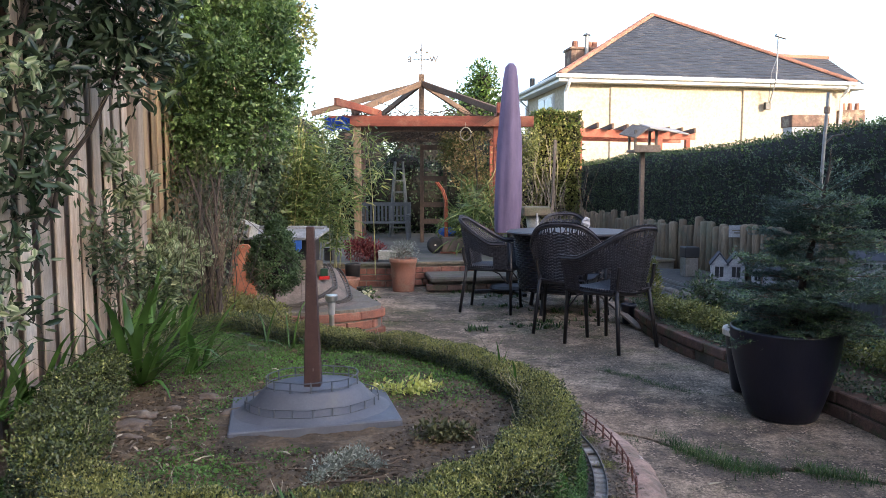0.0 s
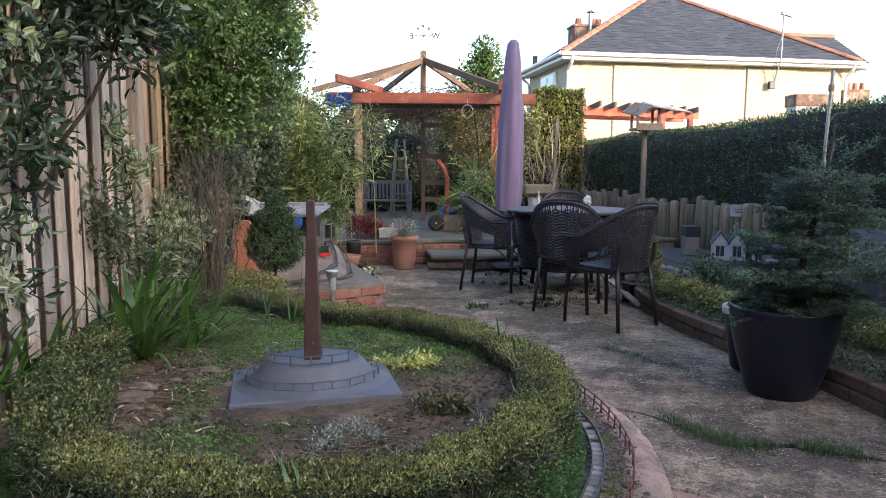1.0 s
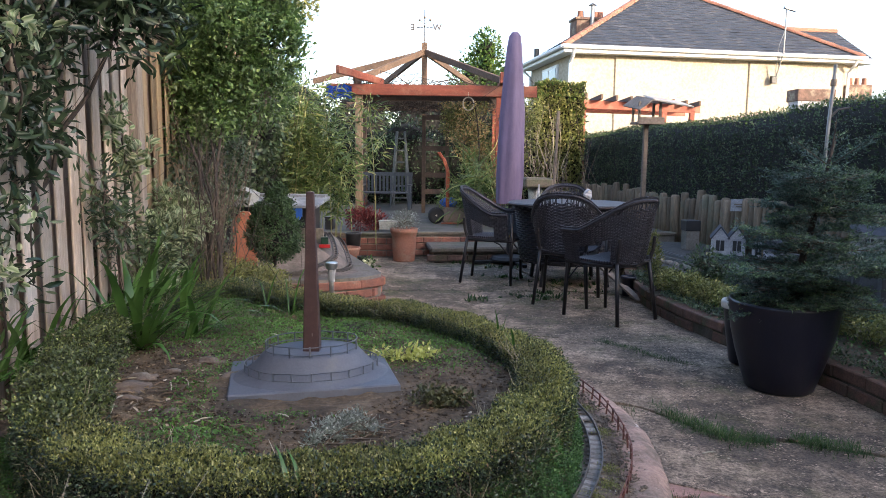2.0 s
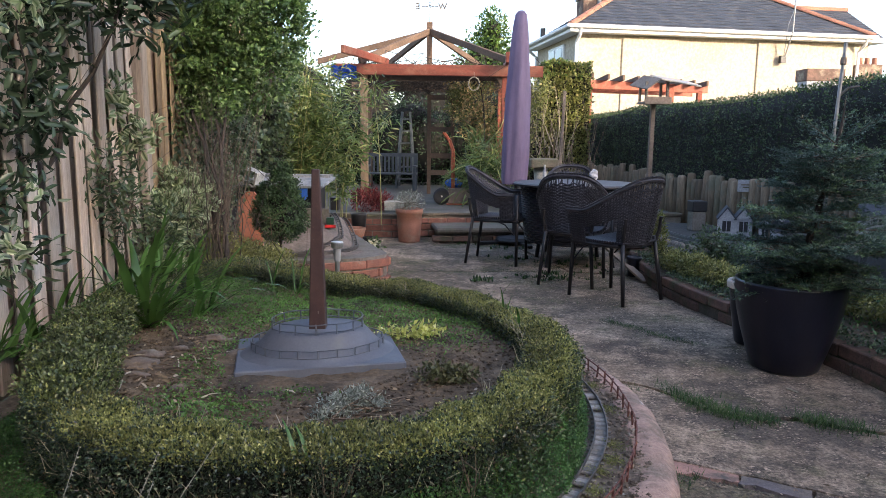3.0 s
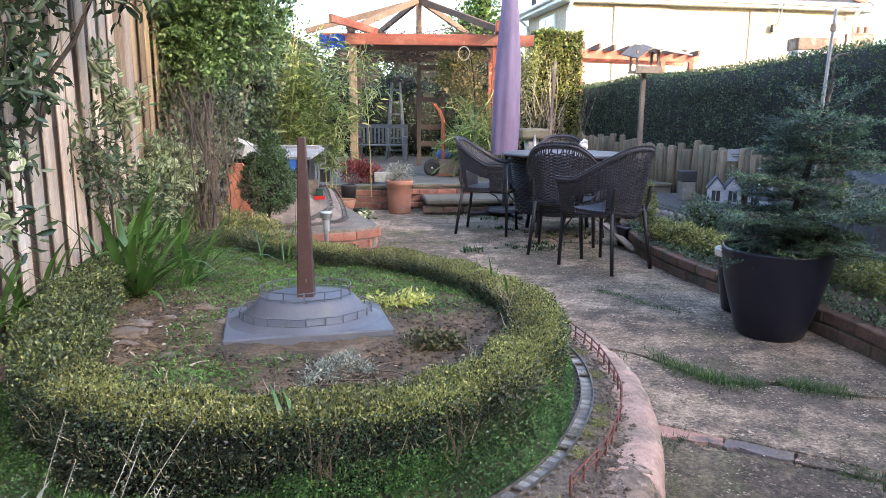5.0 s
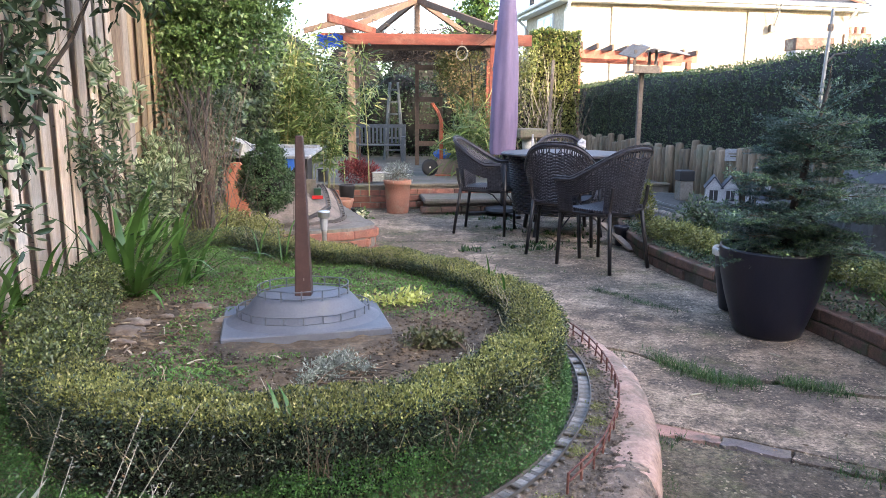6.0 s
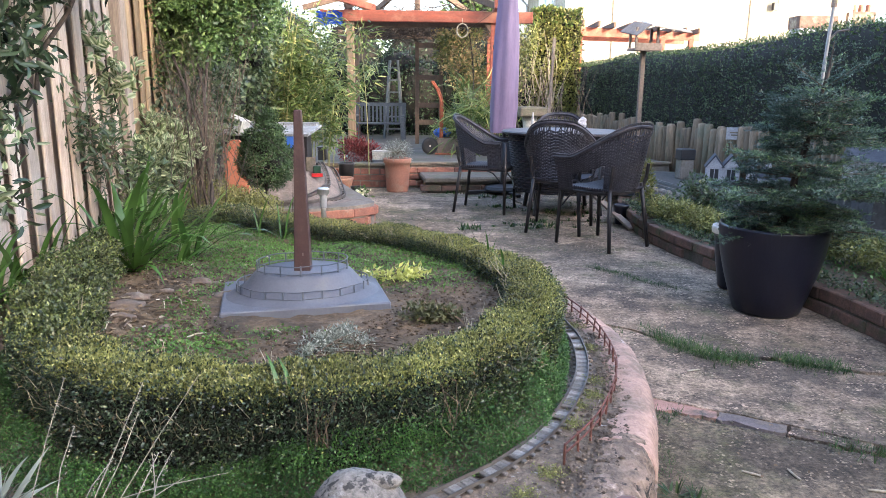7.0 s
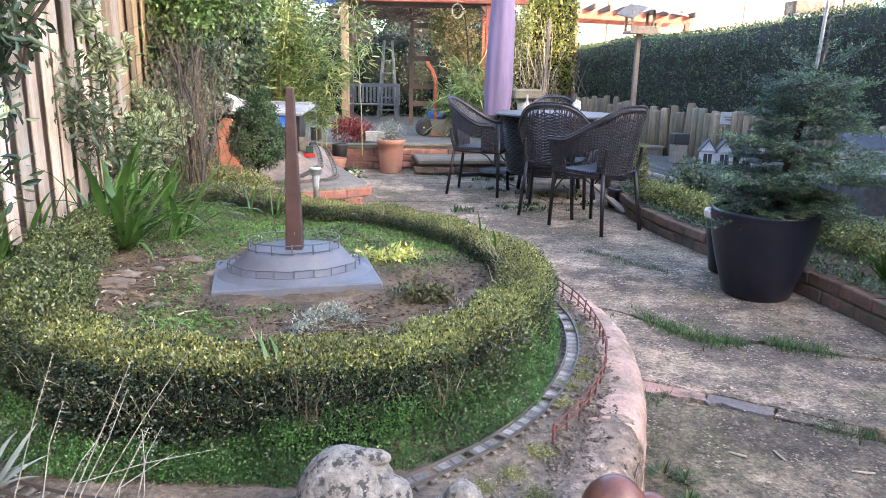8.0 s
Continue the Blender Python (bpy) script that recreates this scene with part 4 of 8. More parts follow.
    for sel, mm, nm in ((~tip & ~mid, mat, "foliage"), (tip, tip_mat, "young_growth"), (mid, M["box_mid"], "loose_lit_growth")):
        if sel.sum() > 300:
            in_world(leaves(nm, P[sel], D[sel], facing[sel], L[sel], L[sel] * 0.55, LEAF_DIAMOND, mm, base, {"young_growth": "yellow-green new tips", "loose_lit_growth": "loose grey-green leaves, also paler for side light"}.get(nm, "")))
    return base


def bush(name, centres, radii, n, leaf, ratio, mat, label, category="shrub", outline=LEAF_DIAMOND, stems=(), base=None, shell=0.5, droop=0.0, up=0.2, twig_n=0, lump=0.12, rim=False, gaps=0.0, crown="foliage", core=0.0, clump=0.0, clump_n=0):
    """A free-grown shrub or crown of single leaves round a few lobes, with branches."""
    centres = np.array(centres, float)
    radii = np.array(radii, float)
    b = base if base is not None else (centres[0][0], centres[0][1], (centres[:, 2] - radii[:, 2]).min())
    th = thing(name, b, 0, label, category)
    if clump:
        Q, NQ = blob_points(clump_n, centres, radii, shell)
        if gaps:
            keep = lumpy(Q, 9, 1.7) + lumpy(Q, 23, 4.1) * 0.7 > -1 + gaps * 1.6
            Q, NQ = Q[keep], NQ[keep]
        size = rng.uniform(0.5, 1.25, len(Q))
        pick = rng.choice(len(Q), n, p=size ** 2 / (size ** 2).sum())
        d = unit(rand_dirs(n) + NQ[pick] * 0.7)
        P = Q[pick] + d * (clump * size[pick] * rng.random(n) ** 0.6)[:, None] * (1, 1, 0.75)
        N = unit(d + NQ[pick] * 0.5)
    else:
        P, N = blob_points(n, centres, radii, shell)
    if gaps and not clump:
        keep = lumpy(P, 9, 1.7) + lumpy(P, 23, 4.1) * 0.7 > -1 + gaps * 1.6
        P, N = P[keep], N[keep]
    n = len(P)
    P = P + N * (lumpy(P, 7, 2) * lump * radii.mean())[:, None] + rng.normal(size=P.shape) * leaf * 0.4
    D = unit(N * 0.8 + rand_dirs(n) * 0.9 + np.array((0, 0, up - droop)))
    L = leaf * rng.uniform(0.6, 1.3, n)
    in_world(leaves(crown, P, D, unit(N + rand_dirs(n) * 0.8 + np.array((0, 0, 0.5))), L, L * ratio, outline, mat, th, rim=rim))
    # near-black lobes put the crown's inner shade into colour
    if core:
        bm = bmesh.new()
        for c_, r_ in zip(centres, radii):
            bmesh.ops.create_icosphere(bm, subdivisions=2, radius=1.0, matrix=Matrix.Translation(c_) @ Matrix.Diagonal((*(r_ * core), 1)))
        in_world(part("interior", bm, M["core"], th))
    if stems:
        bm = bmesh.new()
        for pts, r0, r1 in stems:
            bent = [Vector(q) for q in spline(pts, 3)]
            bent = [q + Vector(rng.normal(size=3) * r0 * 1.1) if 0 < k < len(bent) - 1 else q for k, q in enumerate(bent)]
            tube(bm, bent, list(np.linspace(r0, r1, len(bent))), 7)
        in_world(part("trunk" if crown == "crown" else "stem", bm, M["bark"], th))
    if twig_n:
        pairs = []
        for i in range(twig_n):
            c = rng.integers(0, len(centres))
            root = Vector(b) + Vector(rng.normal(size=3) * 0.02) if rng.random() < 0.1 else Vector(centres[c] + rng.normal(size=3) * radii[c] * 0.15)
            pairs.append((root, Vector(centres[c] + rand_dirs(1)[0] * radii[c] * rng.uniform(0.7, 1.0))))
        twigs("twig", pairs, leaf * 0.03 + 0.0012, 0.0008, M["twig"], th)
    return th

# ---- hedges ----
ring_top = lambda x, y: 0.542 - 0.014 * (y - 1.2)
ring_base = lambda x, y, side: np.where(side > 0, 0.35, 0.44)
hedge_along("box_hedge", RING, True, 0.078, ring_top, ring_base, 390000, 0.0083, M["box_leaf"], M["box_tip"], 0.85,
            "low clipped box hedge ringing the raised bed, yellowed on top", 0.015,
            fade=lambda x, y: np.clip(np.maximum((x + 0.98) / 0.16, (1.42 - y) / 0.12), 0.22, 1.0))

# creeping cover between hedge and track
n = 150000
rp, rd = evenly(RING, 0.01, True)
nr = np.stack([rd[:, 1], -rd[:, 0]], 1)
i = rng.integers(0, len(rp), n)
front = np.clip((2.4 - rp[i][:, 1]) / 0.6, 0, 1)
w = rng.random(n)
reach = 0.008 + 0.04 * front * (1 + 0.4 * np.sin(i * 0.05) * np.sin(i * 0.017))
reach = reach + 0.09 * np.clip((-0.5 - rp[i][:, 0]) / 0.3, 0, 1) * np.clip((2.3 - rp[i][:, 1]) / 0.4, 0, 1)
P = np.column_stack([rp[i] + nr[i] * (0.072 + w * reach)[:, None], 0.325 + (1 - w) ** 1.3 * 0.13 * (0.8 + 0.3 * np.sin(i * 0.031)) * (1 - 0.6 * np.clip((-0.35 - rp[i][:, 0]) / 0.3, 0, 1))])
P += rng.normal(size=P.shape) * 0.005
P[:, :2] += nr[i] * (lumpy(P, 30, 2) * 0.012)[:, None]
P[:, 2] = np.maximum(P[:, 2] + lumpy(P, 22, 5) * 0.012, 0.322)
N = unit(np.column_stack([nr[i], np.full(n, 0.9)]))
creeper = thing("creeping_ground_cover", (rp[0][0], rp[0][1], 0.32), 0, "bright green creeping ground cover at the hedge's foot", "ground cover", kind="stuff")
L = rng.uniform(0.0032, 0.0062, n)
in_world(leaves("foliage", P, unit(N + rand_dirs(n)), unit(N + rand_dirs(n) * 0.6), L, L * 0.9, LEAF_DIAMOND, M["cover_leaf"], creeper))

# twigs and dry leaves showing on the hedge's sides
ring_thing = bpy.data.objects["box_hedge"]
i = rng.integers(0, len(rp), 700)
sgn = np.where(rng.random(700) < 0.75, 1.0, -1.0)
q0 = np.column_stack([rp[i] + nr[i] * (sgn * 0.06)[:, None], np.where(sgn > 0, 0.4, 0.46) + rng.random(700) * 0.05])
q1 = q0 + np.column_stack([rng.normal(size=(700, 2)) * 0.012 + nr[i] * (sgn * 0.02)[:, None], 0.02 + rng.random(700) * 0.06])
twigs("bare_twig", list(zip(q0, q1)), 0.0013, 0.0005, M["dry_stem"], ring_thing, "thin bare twigs", bend=0.12)
n2_ = 1500
i = rng.integers(0, len(rp), n2_)
sgn = np.where(rng.random(n2_) < 0.7, 1.0, -1.0)
zz = np.where(sgn > 0, 0.38, 0.45) + rng.random(n2_) * (0.53 - np.where(sgn > 0, 0.38, 0.45))
PD = np.column_stack([rp[i] + nr[i] * (sgn * rng.uniform(0.06, 0.082, n2_))[:, None], zz])
ND = unit(np.column_stack([nr[i] * sgn[:, None], np.full(n2_, 0.3)]) + rand_dirs(n2_) * 0.7)
in_world(leaves("dry_leaf", PD, rand_dirs(n2_), ND, rng.uniform(0.006, 0.011, n2_), 0.005, LEAF_DIAMOND, M["brown_leaf"], ring_thing, "dry brown leaves"))

# tall clipped hedge over the log palisade
HL = [(HEDGE_X(y) + 0.42, y) for y in np.arange(17.0, -2.6, -0.5)]
hedge_along("privet_hedge", HL, False, 0.4, lambda x, y: 1.64 + 0.03 * np.sin(y * 1.3) + 0 * x, lambda x, y, s: 0.1 + 0 * x, 165000, 0.026, M["hedge_leaf"], M["small_leaf"], 0.3,
            "tall dense clipped hedge, dark green in shade", 0.03)

# log palisade in front of it
palisade = thing("log_palisade", (HEDGE_X(8) - 0.12, 8.0, 0.1), 0, "palisade of upright round-topped timber logs", "fence")
log_meshes = []
for hgt in (0.63, 0.66, 0.6):
    bm = lathe([(0, 0), (0.046, 0), (0.048, hgt - 0.03), (0.04, hgt - 0.008), (0, hgt)], 10)
    me = bpy.data.meshes.new("log")
    bm.to_mesh(me)
    bm.free()
    me.materials.append(M["log"])
    me.shade_smooth()
    log_meshes.append(me)
yy = 3.2
while yy < 13.5:
    ob = new("log", log_meshes[rng.integers(0, 3)])
    ob.parent = palisade
    x = HEDGE_X(yy) - 0.1 - 0.02 * (yy - 7)
    ob.matrix_basis = pose(x - palisade.location.x, yy - palisade.location.y, 0.015 + rng.normal() * 0.022, rng.normal() * 1.2, rng.normal() * 1.2, rng.random() * 360)
    yy += 0.118

# ---- the model mast on its plinth ----
C = Vector((-0.444, 2.08, 0))
ang, DEEP = 15.5, 0.74          # turn of the plinth; how deep it is for its width
mast = thing("model_tower", (C.x, C.y, 0.428), ang, "model lighthouse-like mast, dark brown, on a stepped blue-grey plinth with rails", "model tower")
part("base_slab", boxed((0.0, 0.0, 0.014), (0.487, 0.347, 0.05), bevel=0.004), M["plinth"], mast, "painted concrete slab with bare lower edge")
dome = lathe([(0, 0.114), (0.132, 0.114), (0.142, 0.111), (0.152, 0.102), (0.17, 0.08), (0.19, 0.062), (0.212, 0.048), (0.235, 0.0385)], 64)
bmesh.ops.scale(dome, verts=dome.verts[:], vec=(1, DEEP, 1))
part("dome", dome, M["plinth"], mast, "low grey-blue dome", True)
ms = bmesh.new()
r = bmesh.ops.create_cube(ms, size=1.0, matrix=Matrix.Translation((0, 0, 0.11 + 0.24)) @ Matrix.Diagonal((0.05, 0.05, 0.485, 1)))
for v in r["verts"]:
    if v.co.z > 0.3:
        v.co.x *= 0.44
        v.co.y *= 0.44
bmesh.ops.bevel(ms, geom=ms.edges[:], offset=0.0025, segments=1, affect="EDGES")
mp = part("mast", ms, M["mast"], mast, "tapered rust-brown square mast")
mp.matrix_basis = pose(0, -0.012, 0, 0, 0, -ang + 3)
part("panel_mark", boxed((-0.001, -0.0352, 0.165), (0.003, 0.002, 0.009), (0, 0, -ang + 3)), M["sleeper"], mast, "small pale chip on the mast")
for nm, R_, z0, z1, k in (("lower_railing", 0.2, 0.05, 0.078, 22), ("upper_railing", 0.138, 0.113, 0.142, 14)):
    bm = bmesh.new()
    ring = [(R_ * math.cos(a) * (1 + 0.012 * math.sin(3 * a)), R_ * DEEP * math.sin(a)) for a in np.linspace(0, math.tau, 61)]
    for z in (z1, z0 + 0.006):
        tube(bm, [(x, yv, z + 0.0012 * math.sin(x * 60)) for x, yv in ring], 0.0019, 5, False)
    rail_ob = part(nm, bm, M["wire"], mast, "thin grey wire railing")
    pm = bpy.data.meshes.new("post")
    b2 = tube(bmesh.new(), [(0, 0, z0 - 0.008), (0, 0, z1 + 0.002)], 0.0024, 5)
    b2.to_mesh(pm)
    b2.free()
    pm.materials.append(M["wire"])
    for j in range(k):
        a = (j + 0.3) * math.tau / k
        o = new("post", pm)
        o.parent = rail_ob
        o.location = (R_ * math.cos(a), R_ * DEEP * math.sin(a), 0)

# ---- model railway ----
TRACK = spline([(-1.22, 1.62), (-1.05, 1.36), (-0.9, 1.2), (-0.77, 1.115), (-0.55, 1.055), (-0.31, 1.06), (-0.12, 1.105), (-0.03, 1.16), (0.045, 1.225), (0.137, 1.315), (0.237, 1.455),
                (0.321, 1.63), (0.38, 1.82), (0.4, 2.02), (0.388, 2.18), (0.345, 2.4), (0.25, 2.62), (0.1, 2.85), (-0.12, 3.06)], 8)
track = thing("model_railway_track", (0.4, 2.02, 0.325), 0, "narrow-gauge model railway track with weathered rails and sleepers", "model track")
tl, td = evenly(np.column_stack([TRACK, np.full(len(TRACK), 0.334)]), 0.02)
for side in (-0.0165, 0.0165):
    prof = [(side - 0.002, -0.005), (side - 0.001, 0.0022), (side + 0.001, 0.0022), (side + 0.002, -0.005)]
    in_world(part("rail", sweep(tl, prof), M["rail"], track))
sm = bpy.data.meshes.new("sleeper")
b2 = boxed((0, 0, -0.001), (0.052, 0.011, 0.006), bevel=0.0015)
b2.to_mesh(sm)
b2.free()
sm.materials.append(M["sleeper"])
bmsh = bpy.data.meshes.new("infill_block")
b2 = boxed((0, 0, 0), (0.03, 0.021, 0.006), bevel=0.0015)
b2.to_mesh(bmsh)
b2.free()
bmsh.materials.append(M["pale_block"])
sl, sd = evenly(np.column_stack([TRACK, np.full(len(TRACK), 0.3265)]), 0.032)
for j in range(len(sl)):
    a = math.degrees(math.atan2(sd[j][1], sd[j][0])) - 90
    o = new("sleeper", sm)
    o.parent = track
    o.matrix_basis = Matrix.Translation(-track.location) @ pose(*sl[j], 0, 0, a + rng.normal())
    if 0.15 < rng.random() and sl[j][0] > -0.3 and sl[j][1] < 2.1:
        m2 = sl[j] + sd[j] * 0.016
        o = new("infill_block", bmsh)
        o.parent = track
        o.matrix_basis = Matrix.Translation(-track.location) @ pose(*m2, 0, 0, a + rng.normal() * 2)
# little rust-red fence along the wall
rf = spline([(0.255, 1.325), (0.355, 1.48), (0.44, 1.69), (0.476, 1.85), (0.482, 2.05), (0.463, 2.245), (0.42, 2.42)], 8)
model_fence = thing("model_fence", (0.44, 1.69, 0.32), 0, "tiny rust-red post and rail fence beside the track", "model fence")
fl, fd = evenly(np.column_stack([rf, np.full(len(rf), 0.32)]), 0.02)
for z in (0.044, 0.024):
    in_world(part("rail", sweep(fl + (0, 0, z), [(-0.0014, -0.002), (-0.0014, 0.002), (0.0014, 0.002), (0.0014, -0.002), (-0.0014, -0.002)]), M["rust"], model_fence))
pm = bpy.data.meshes.new("post")
b2 = boxed((0, 0, 0.021), (0.005, 0.005, 0.054), bevel=0.001)
b2.to_mesh(pm)
b2.free()
pm.materials.append(M["rust"])
for q, dd in zip(*evenly(np.column_stack([rf, np.full(len(rf), 0.32)]), 0.062)):
    o = new("post", pm)
    o.parent = model_fence
    o.matrix_basis = Matrix.Translation(-model_fence.location) @ pose(*q, rng.normal() * 2, rng.normal() * 2, math.degrees(math.atan2(dd[1], dd[0])))

# ---- patio furniture ----
def wicker_chair():
    """A round-backed wicker armchair, facing +y, standing at its centre."""
    ch = thing("wicker_chair", (0, 0, 0), 0, "dark brown wicker garden armchair with rounded back", "chair", "chairs round the table")
    for nm, x, yv, tx, ty, h in (("leg", -0.23, 0.23, -0.2, 0.22, 0.64), ("leg", 0.23, 0.23, 0.2, 0.22, 0.64), ("leg", -0.21, -0.25, -0.17, -0.19, 0.46), ("leg", 0.21, -0.25, 0.17, -0.19, 0.46)):
        part(nm, tube(bmesh.new(), [(x, yv, 0), ((x + tx) / 2, (yv + ty) / 2, h / 2), (tx, ty, h)], [0.014, 0.015, 0.015], 8), M["chair_frame"], ch, smooth=True)
    # seat
    sb = bmesh.new()
    for j in range(22):
        yv = -0.2 + j * 0.02
        wdt = 0.23 - 0.04 * max(0, (-yv) / 0.2) ** 2
        tube(sb, [(-wdt, yv, 0.43), (-wdt / 2, yv, 0.418), (0, yv, 0.413), (wdt / 2, yv, 0.418), (wdt, yv, 0.43)], 0.0105, 5)
    tagged(part("seat", sb, M["wicker"], ch, "woven seat"), kind="stuff")
    apron = [(-0.22, 0.23, 0.405), (-0.22, 0, 0.405), (-0.19, -0.17, 0.405), (0, -0.21, 0.405), (0.19, -0.17, 0.405), (0.22, 0, 0.405), (0.22, 0.23, 0.405), (0, 0.24, 0.405), (-0.22, 0.23, 0.405)]
    part("seat_frame", tube(bmesh.new(), apron, 0.016, 6), M["chair_frame"], ch)
    for s in (-1, 1):
        part("brace", tube(bmesh.new(), [(s * 0.215, 0.225, 0.28), (s * 0.17, 0.228, 0.37), (s * 0.09, 0.232, 0.4)], 0.007, 5), M["chair_frame"], ch)
        part("brace", tube(bmesh.new(), [(s * 0.22, 0.2, 0.28), (s * 0.222, 0.12, 0.37), (s * 0.222, 0.05, 0.4)], 0.007, 5), M["chair_frame"], ch)
    # the shell: arms and back in one sweep of woven strands
    def shell_at(t, f):
        """t: 0 at one arm's front to 1 at the other's; f: 0 at the seat to 1 at the rim."""
        a = math.pi * (t * 1.0)
        c, s2 = math.cos(a), math.sin(a)
        back = max(0.0, s2) ** 1.5
        rim = 0.64 + 0.22 * max(0.0, (s2 - 0.3) / 0.7) ** 1.3
        low = 0.41
        z = low + (rim - low) * f
        out = 0.25 + 0.06 * f
        lean = 0.08 * f * back
        yy2 = -(0.21 + lean) * s2 + 0.2 * (1 - s2) ** 1.2
        return Vector((-out * math.copysign(abs(c) ** 0.66, c), yy2, z))
    wb = bmesh.new()
    for j in range(1, 34):
        f = j / 33 * 0.86
        for k0, k1 in ((0, 4), (13, 31), (40, 44)) if f < 0.5 else ((0, 44),):
            tube(wb, [shell_at(k / 44, f) * (1.0 + 0.008 * (-1) ** (k + j)) + Vector((0, 0, 0.003 * (k % 2))) for k in range(k0, k1 + 1)], 0.0064, 4)
    for k in range(61):
        low = 0.5 if 5 < k < 18 or 42 < k < 55 else 0.0
        tube(wb, [shell_at(k / 60, f) * 1.004 for f in np.linspace(low, 1, 6)], 0.0046, 4)
    for k in range(31):
        t = k / 30
        tube(wb, [shell_at(t, 0.78), shell_at(min(1, t + 0.012), 0.9) * 1.004, shell_at(min(1, t + 0.02), 1.0)], 0.004, 4)
    tagged(part("backrest", wb, M["wicker"], ch, "curved back and arms of woven strands"), kind="stuff")
    rim_pts = [shell_at(t, 1.0) for t in np.linspace(0, 1, 41)]
    rm = tube(bmesh.new(), rim_pts, 0.015, 7)
    for k in range(120):
        t = k / 119
        p0 = shell_at(t, 1.0)
        p1 = shell_at(min(1, t + 0.012), 1.0)
        tube(rm, [p0 + Vector((0, 0, -0.018)), p0 * 1.015 + Vector((0, 0, 0.012)), p1 + Vector((0, 0, 0.02)), p1 * 0.985 + Vector((0, 0, -0.012))], 0.0075, 4, False)
    part("rim", rm, M["wicker"], ch, "plaited rim")
    for s in (-1, 1):
        part("back_post", tube(bmesh.new(), [(s * 0.17, -0.19, 0.4), (s * 0.19, -0.215, 0.5), (s * 0.19, -0.225, 0.6)], 0.013, 6), M["chair_frame"], ch)
    return ch


chair = wicker_chair()
chair.matrix_basis = pose(1.1, 5.03, 0, 0, 0, 38)
for x, yv, a in ((0.866, 5.59, -19), (0.31, 6.5, -106), (1.1, 7.3, 172)):
    copy_thing(chair, pose(x, yv, 0.0, 0, 0, a))

table = thing("garden_table", (1.02, 6.5, 0), 8, "round grey garden table with a dark pedestal", "table")
part("tabletop", lathe([(0, 0.715), (0.53, 0.715), (0.57, 0.72), (0.575, 0.735), (0.56, 0.745), (0, 0.748)], 48), M["table"], table)
sk = bmesh.new()
for k in range(24):
    z_, rr = 0.7 - k * 0.021, 0.5 - 0.0022 * k
    tube(sk, [(rr * math.cos(a) * (1 + 0.008 * (-1) ** (i_ + k)), rr * math.sin(a) * (1 + 0.008 * (-1) ** (i_ + k)), z_) for i_, a in enumerate(np.linspace(0, math.tau, 73))], 0.0105, 4, False)
tagged(part("table_skirt", sk, M["wicker"], table, "woven drum-shaped base"), kind="stuff")
for a in range(4):
    c2, s2 = math.cos(a * math.pi / 2 + 0.7), math.sin(a * math.pi / 2 + 0.7)
    part("leg", tube(bmesh.new(), [(0.42 * c2, 0.42 * s2, 0), (0.36 * c2, 0.36 * s2, 0.35), (0.4 * c2, 0.4 * s2, 0.72)], 0.02, 8), M["chair_frame"], table)
part("lower_shelf", lathe([(0, 0.22), (0.34, 0.22), (0.35, 0.23), (0.34, 0.24), (0, 0.24)], 32), M["wicker"], table)

parasol = thing("parasol", (0.55, 7.65, 0), 0, "closed garden parasol in a long purple cover", "parasol")
part("pole", tube(bmesh.new(), [(0, 0, 0.02), (0, 0, 2.4)], 0.022, 10), M["chair_frame"], parasol)
for a in (20, 110):
    part("foot", boxed((0, 0, 0.025), (0.85, 0.05, 0.035), (0, 0, a), 0.006), M["chair_frame"], parasol)
part("base_weight", lathe([(0, 0.03), (0.2, 0.03), (0.21, 0.05), (0.19, 0.08), (0.03, 0.1), (0.03, 0.3), (0, 0.3)], 24), M["black"], parasol)
cv = bmesh.new()
prof = [(0.135, 0.66), (0.14, 0.72), (0.145, 0.95), (0.14, 1.3), (0.125, 1.65), (0.1, 2.05), (0.08, 2.3), (0.062, 2.43), (0.03, 2.47), (0, 2.475)]
cv = lathe(prof, 40)
for v in cv.verts:
    a = math.atan2(v.co.y, v.co.x)
    k = 1 + 0.05 * math.sin(5 * a + v.co.z * 1.5) + 0.03 * math.sin(9 * a - v.co.z * 2.3) + 0.025 * math.sin(v.co.z * 9 + a * 2)
    v.co.x *= k
    v.co.y *= k
    v.co.x += 0.03 * (v.co.z - 0.7) / 1.7 - 0.02
part("cover", cv, M["cover"], parasol, "creased purple fabric cover", True)

# ---- big planter with a fir ----
def planter(name, at, prof, material, label, soil_z, soil_r, rim_mat=None):
    th = thing(name, at, 0, label, "plant pot")
    part("pot", lathe(prof, 40), material, th, smooth=True)
    part("soil", lathe([(0, soil_z), (soil_r * 0.6, soil_z + 0.004), (soil_r, soil_z - 0.004)], 24), M["potting"], th)
    return th


POT = Vector((1.615, 3.45, 0))
planter("planter", POT, [(0, 0.0), (0.145, 0.0), (0.16, 0.012), (0.188, 0.1), (0.217, 0.2), (0.241, 0.3), (0.253, 0.39), (0.257, 0.436), (0.255, 0.448), (0.246, 0.449), (0.241, 0.43), (0.237, 0.36)], M["big_pot"],
        "large dark glazed planter holding a young fir", 0.39, 0.24)
planter("plant_pot", (1.63, 3.88, 0), [(0, 0.0), (0.085, 0.0), (0.095, 0.01), (0.125, 0.2), (0.135, 0.31), (0.148, 0.318), (0.15, 0.345), (0.14, 0.352), (0.125, 0.34), (0.12, 0.27)], M["big_pot"],
        "smaller dark pot with a pale rim behind the planter", 0.3, 0.122)
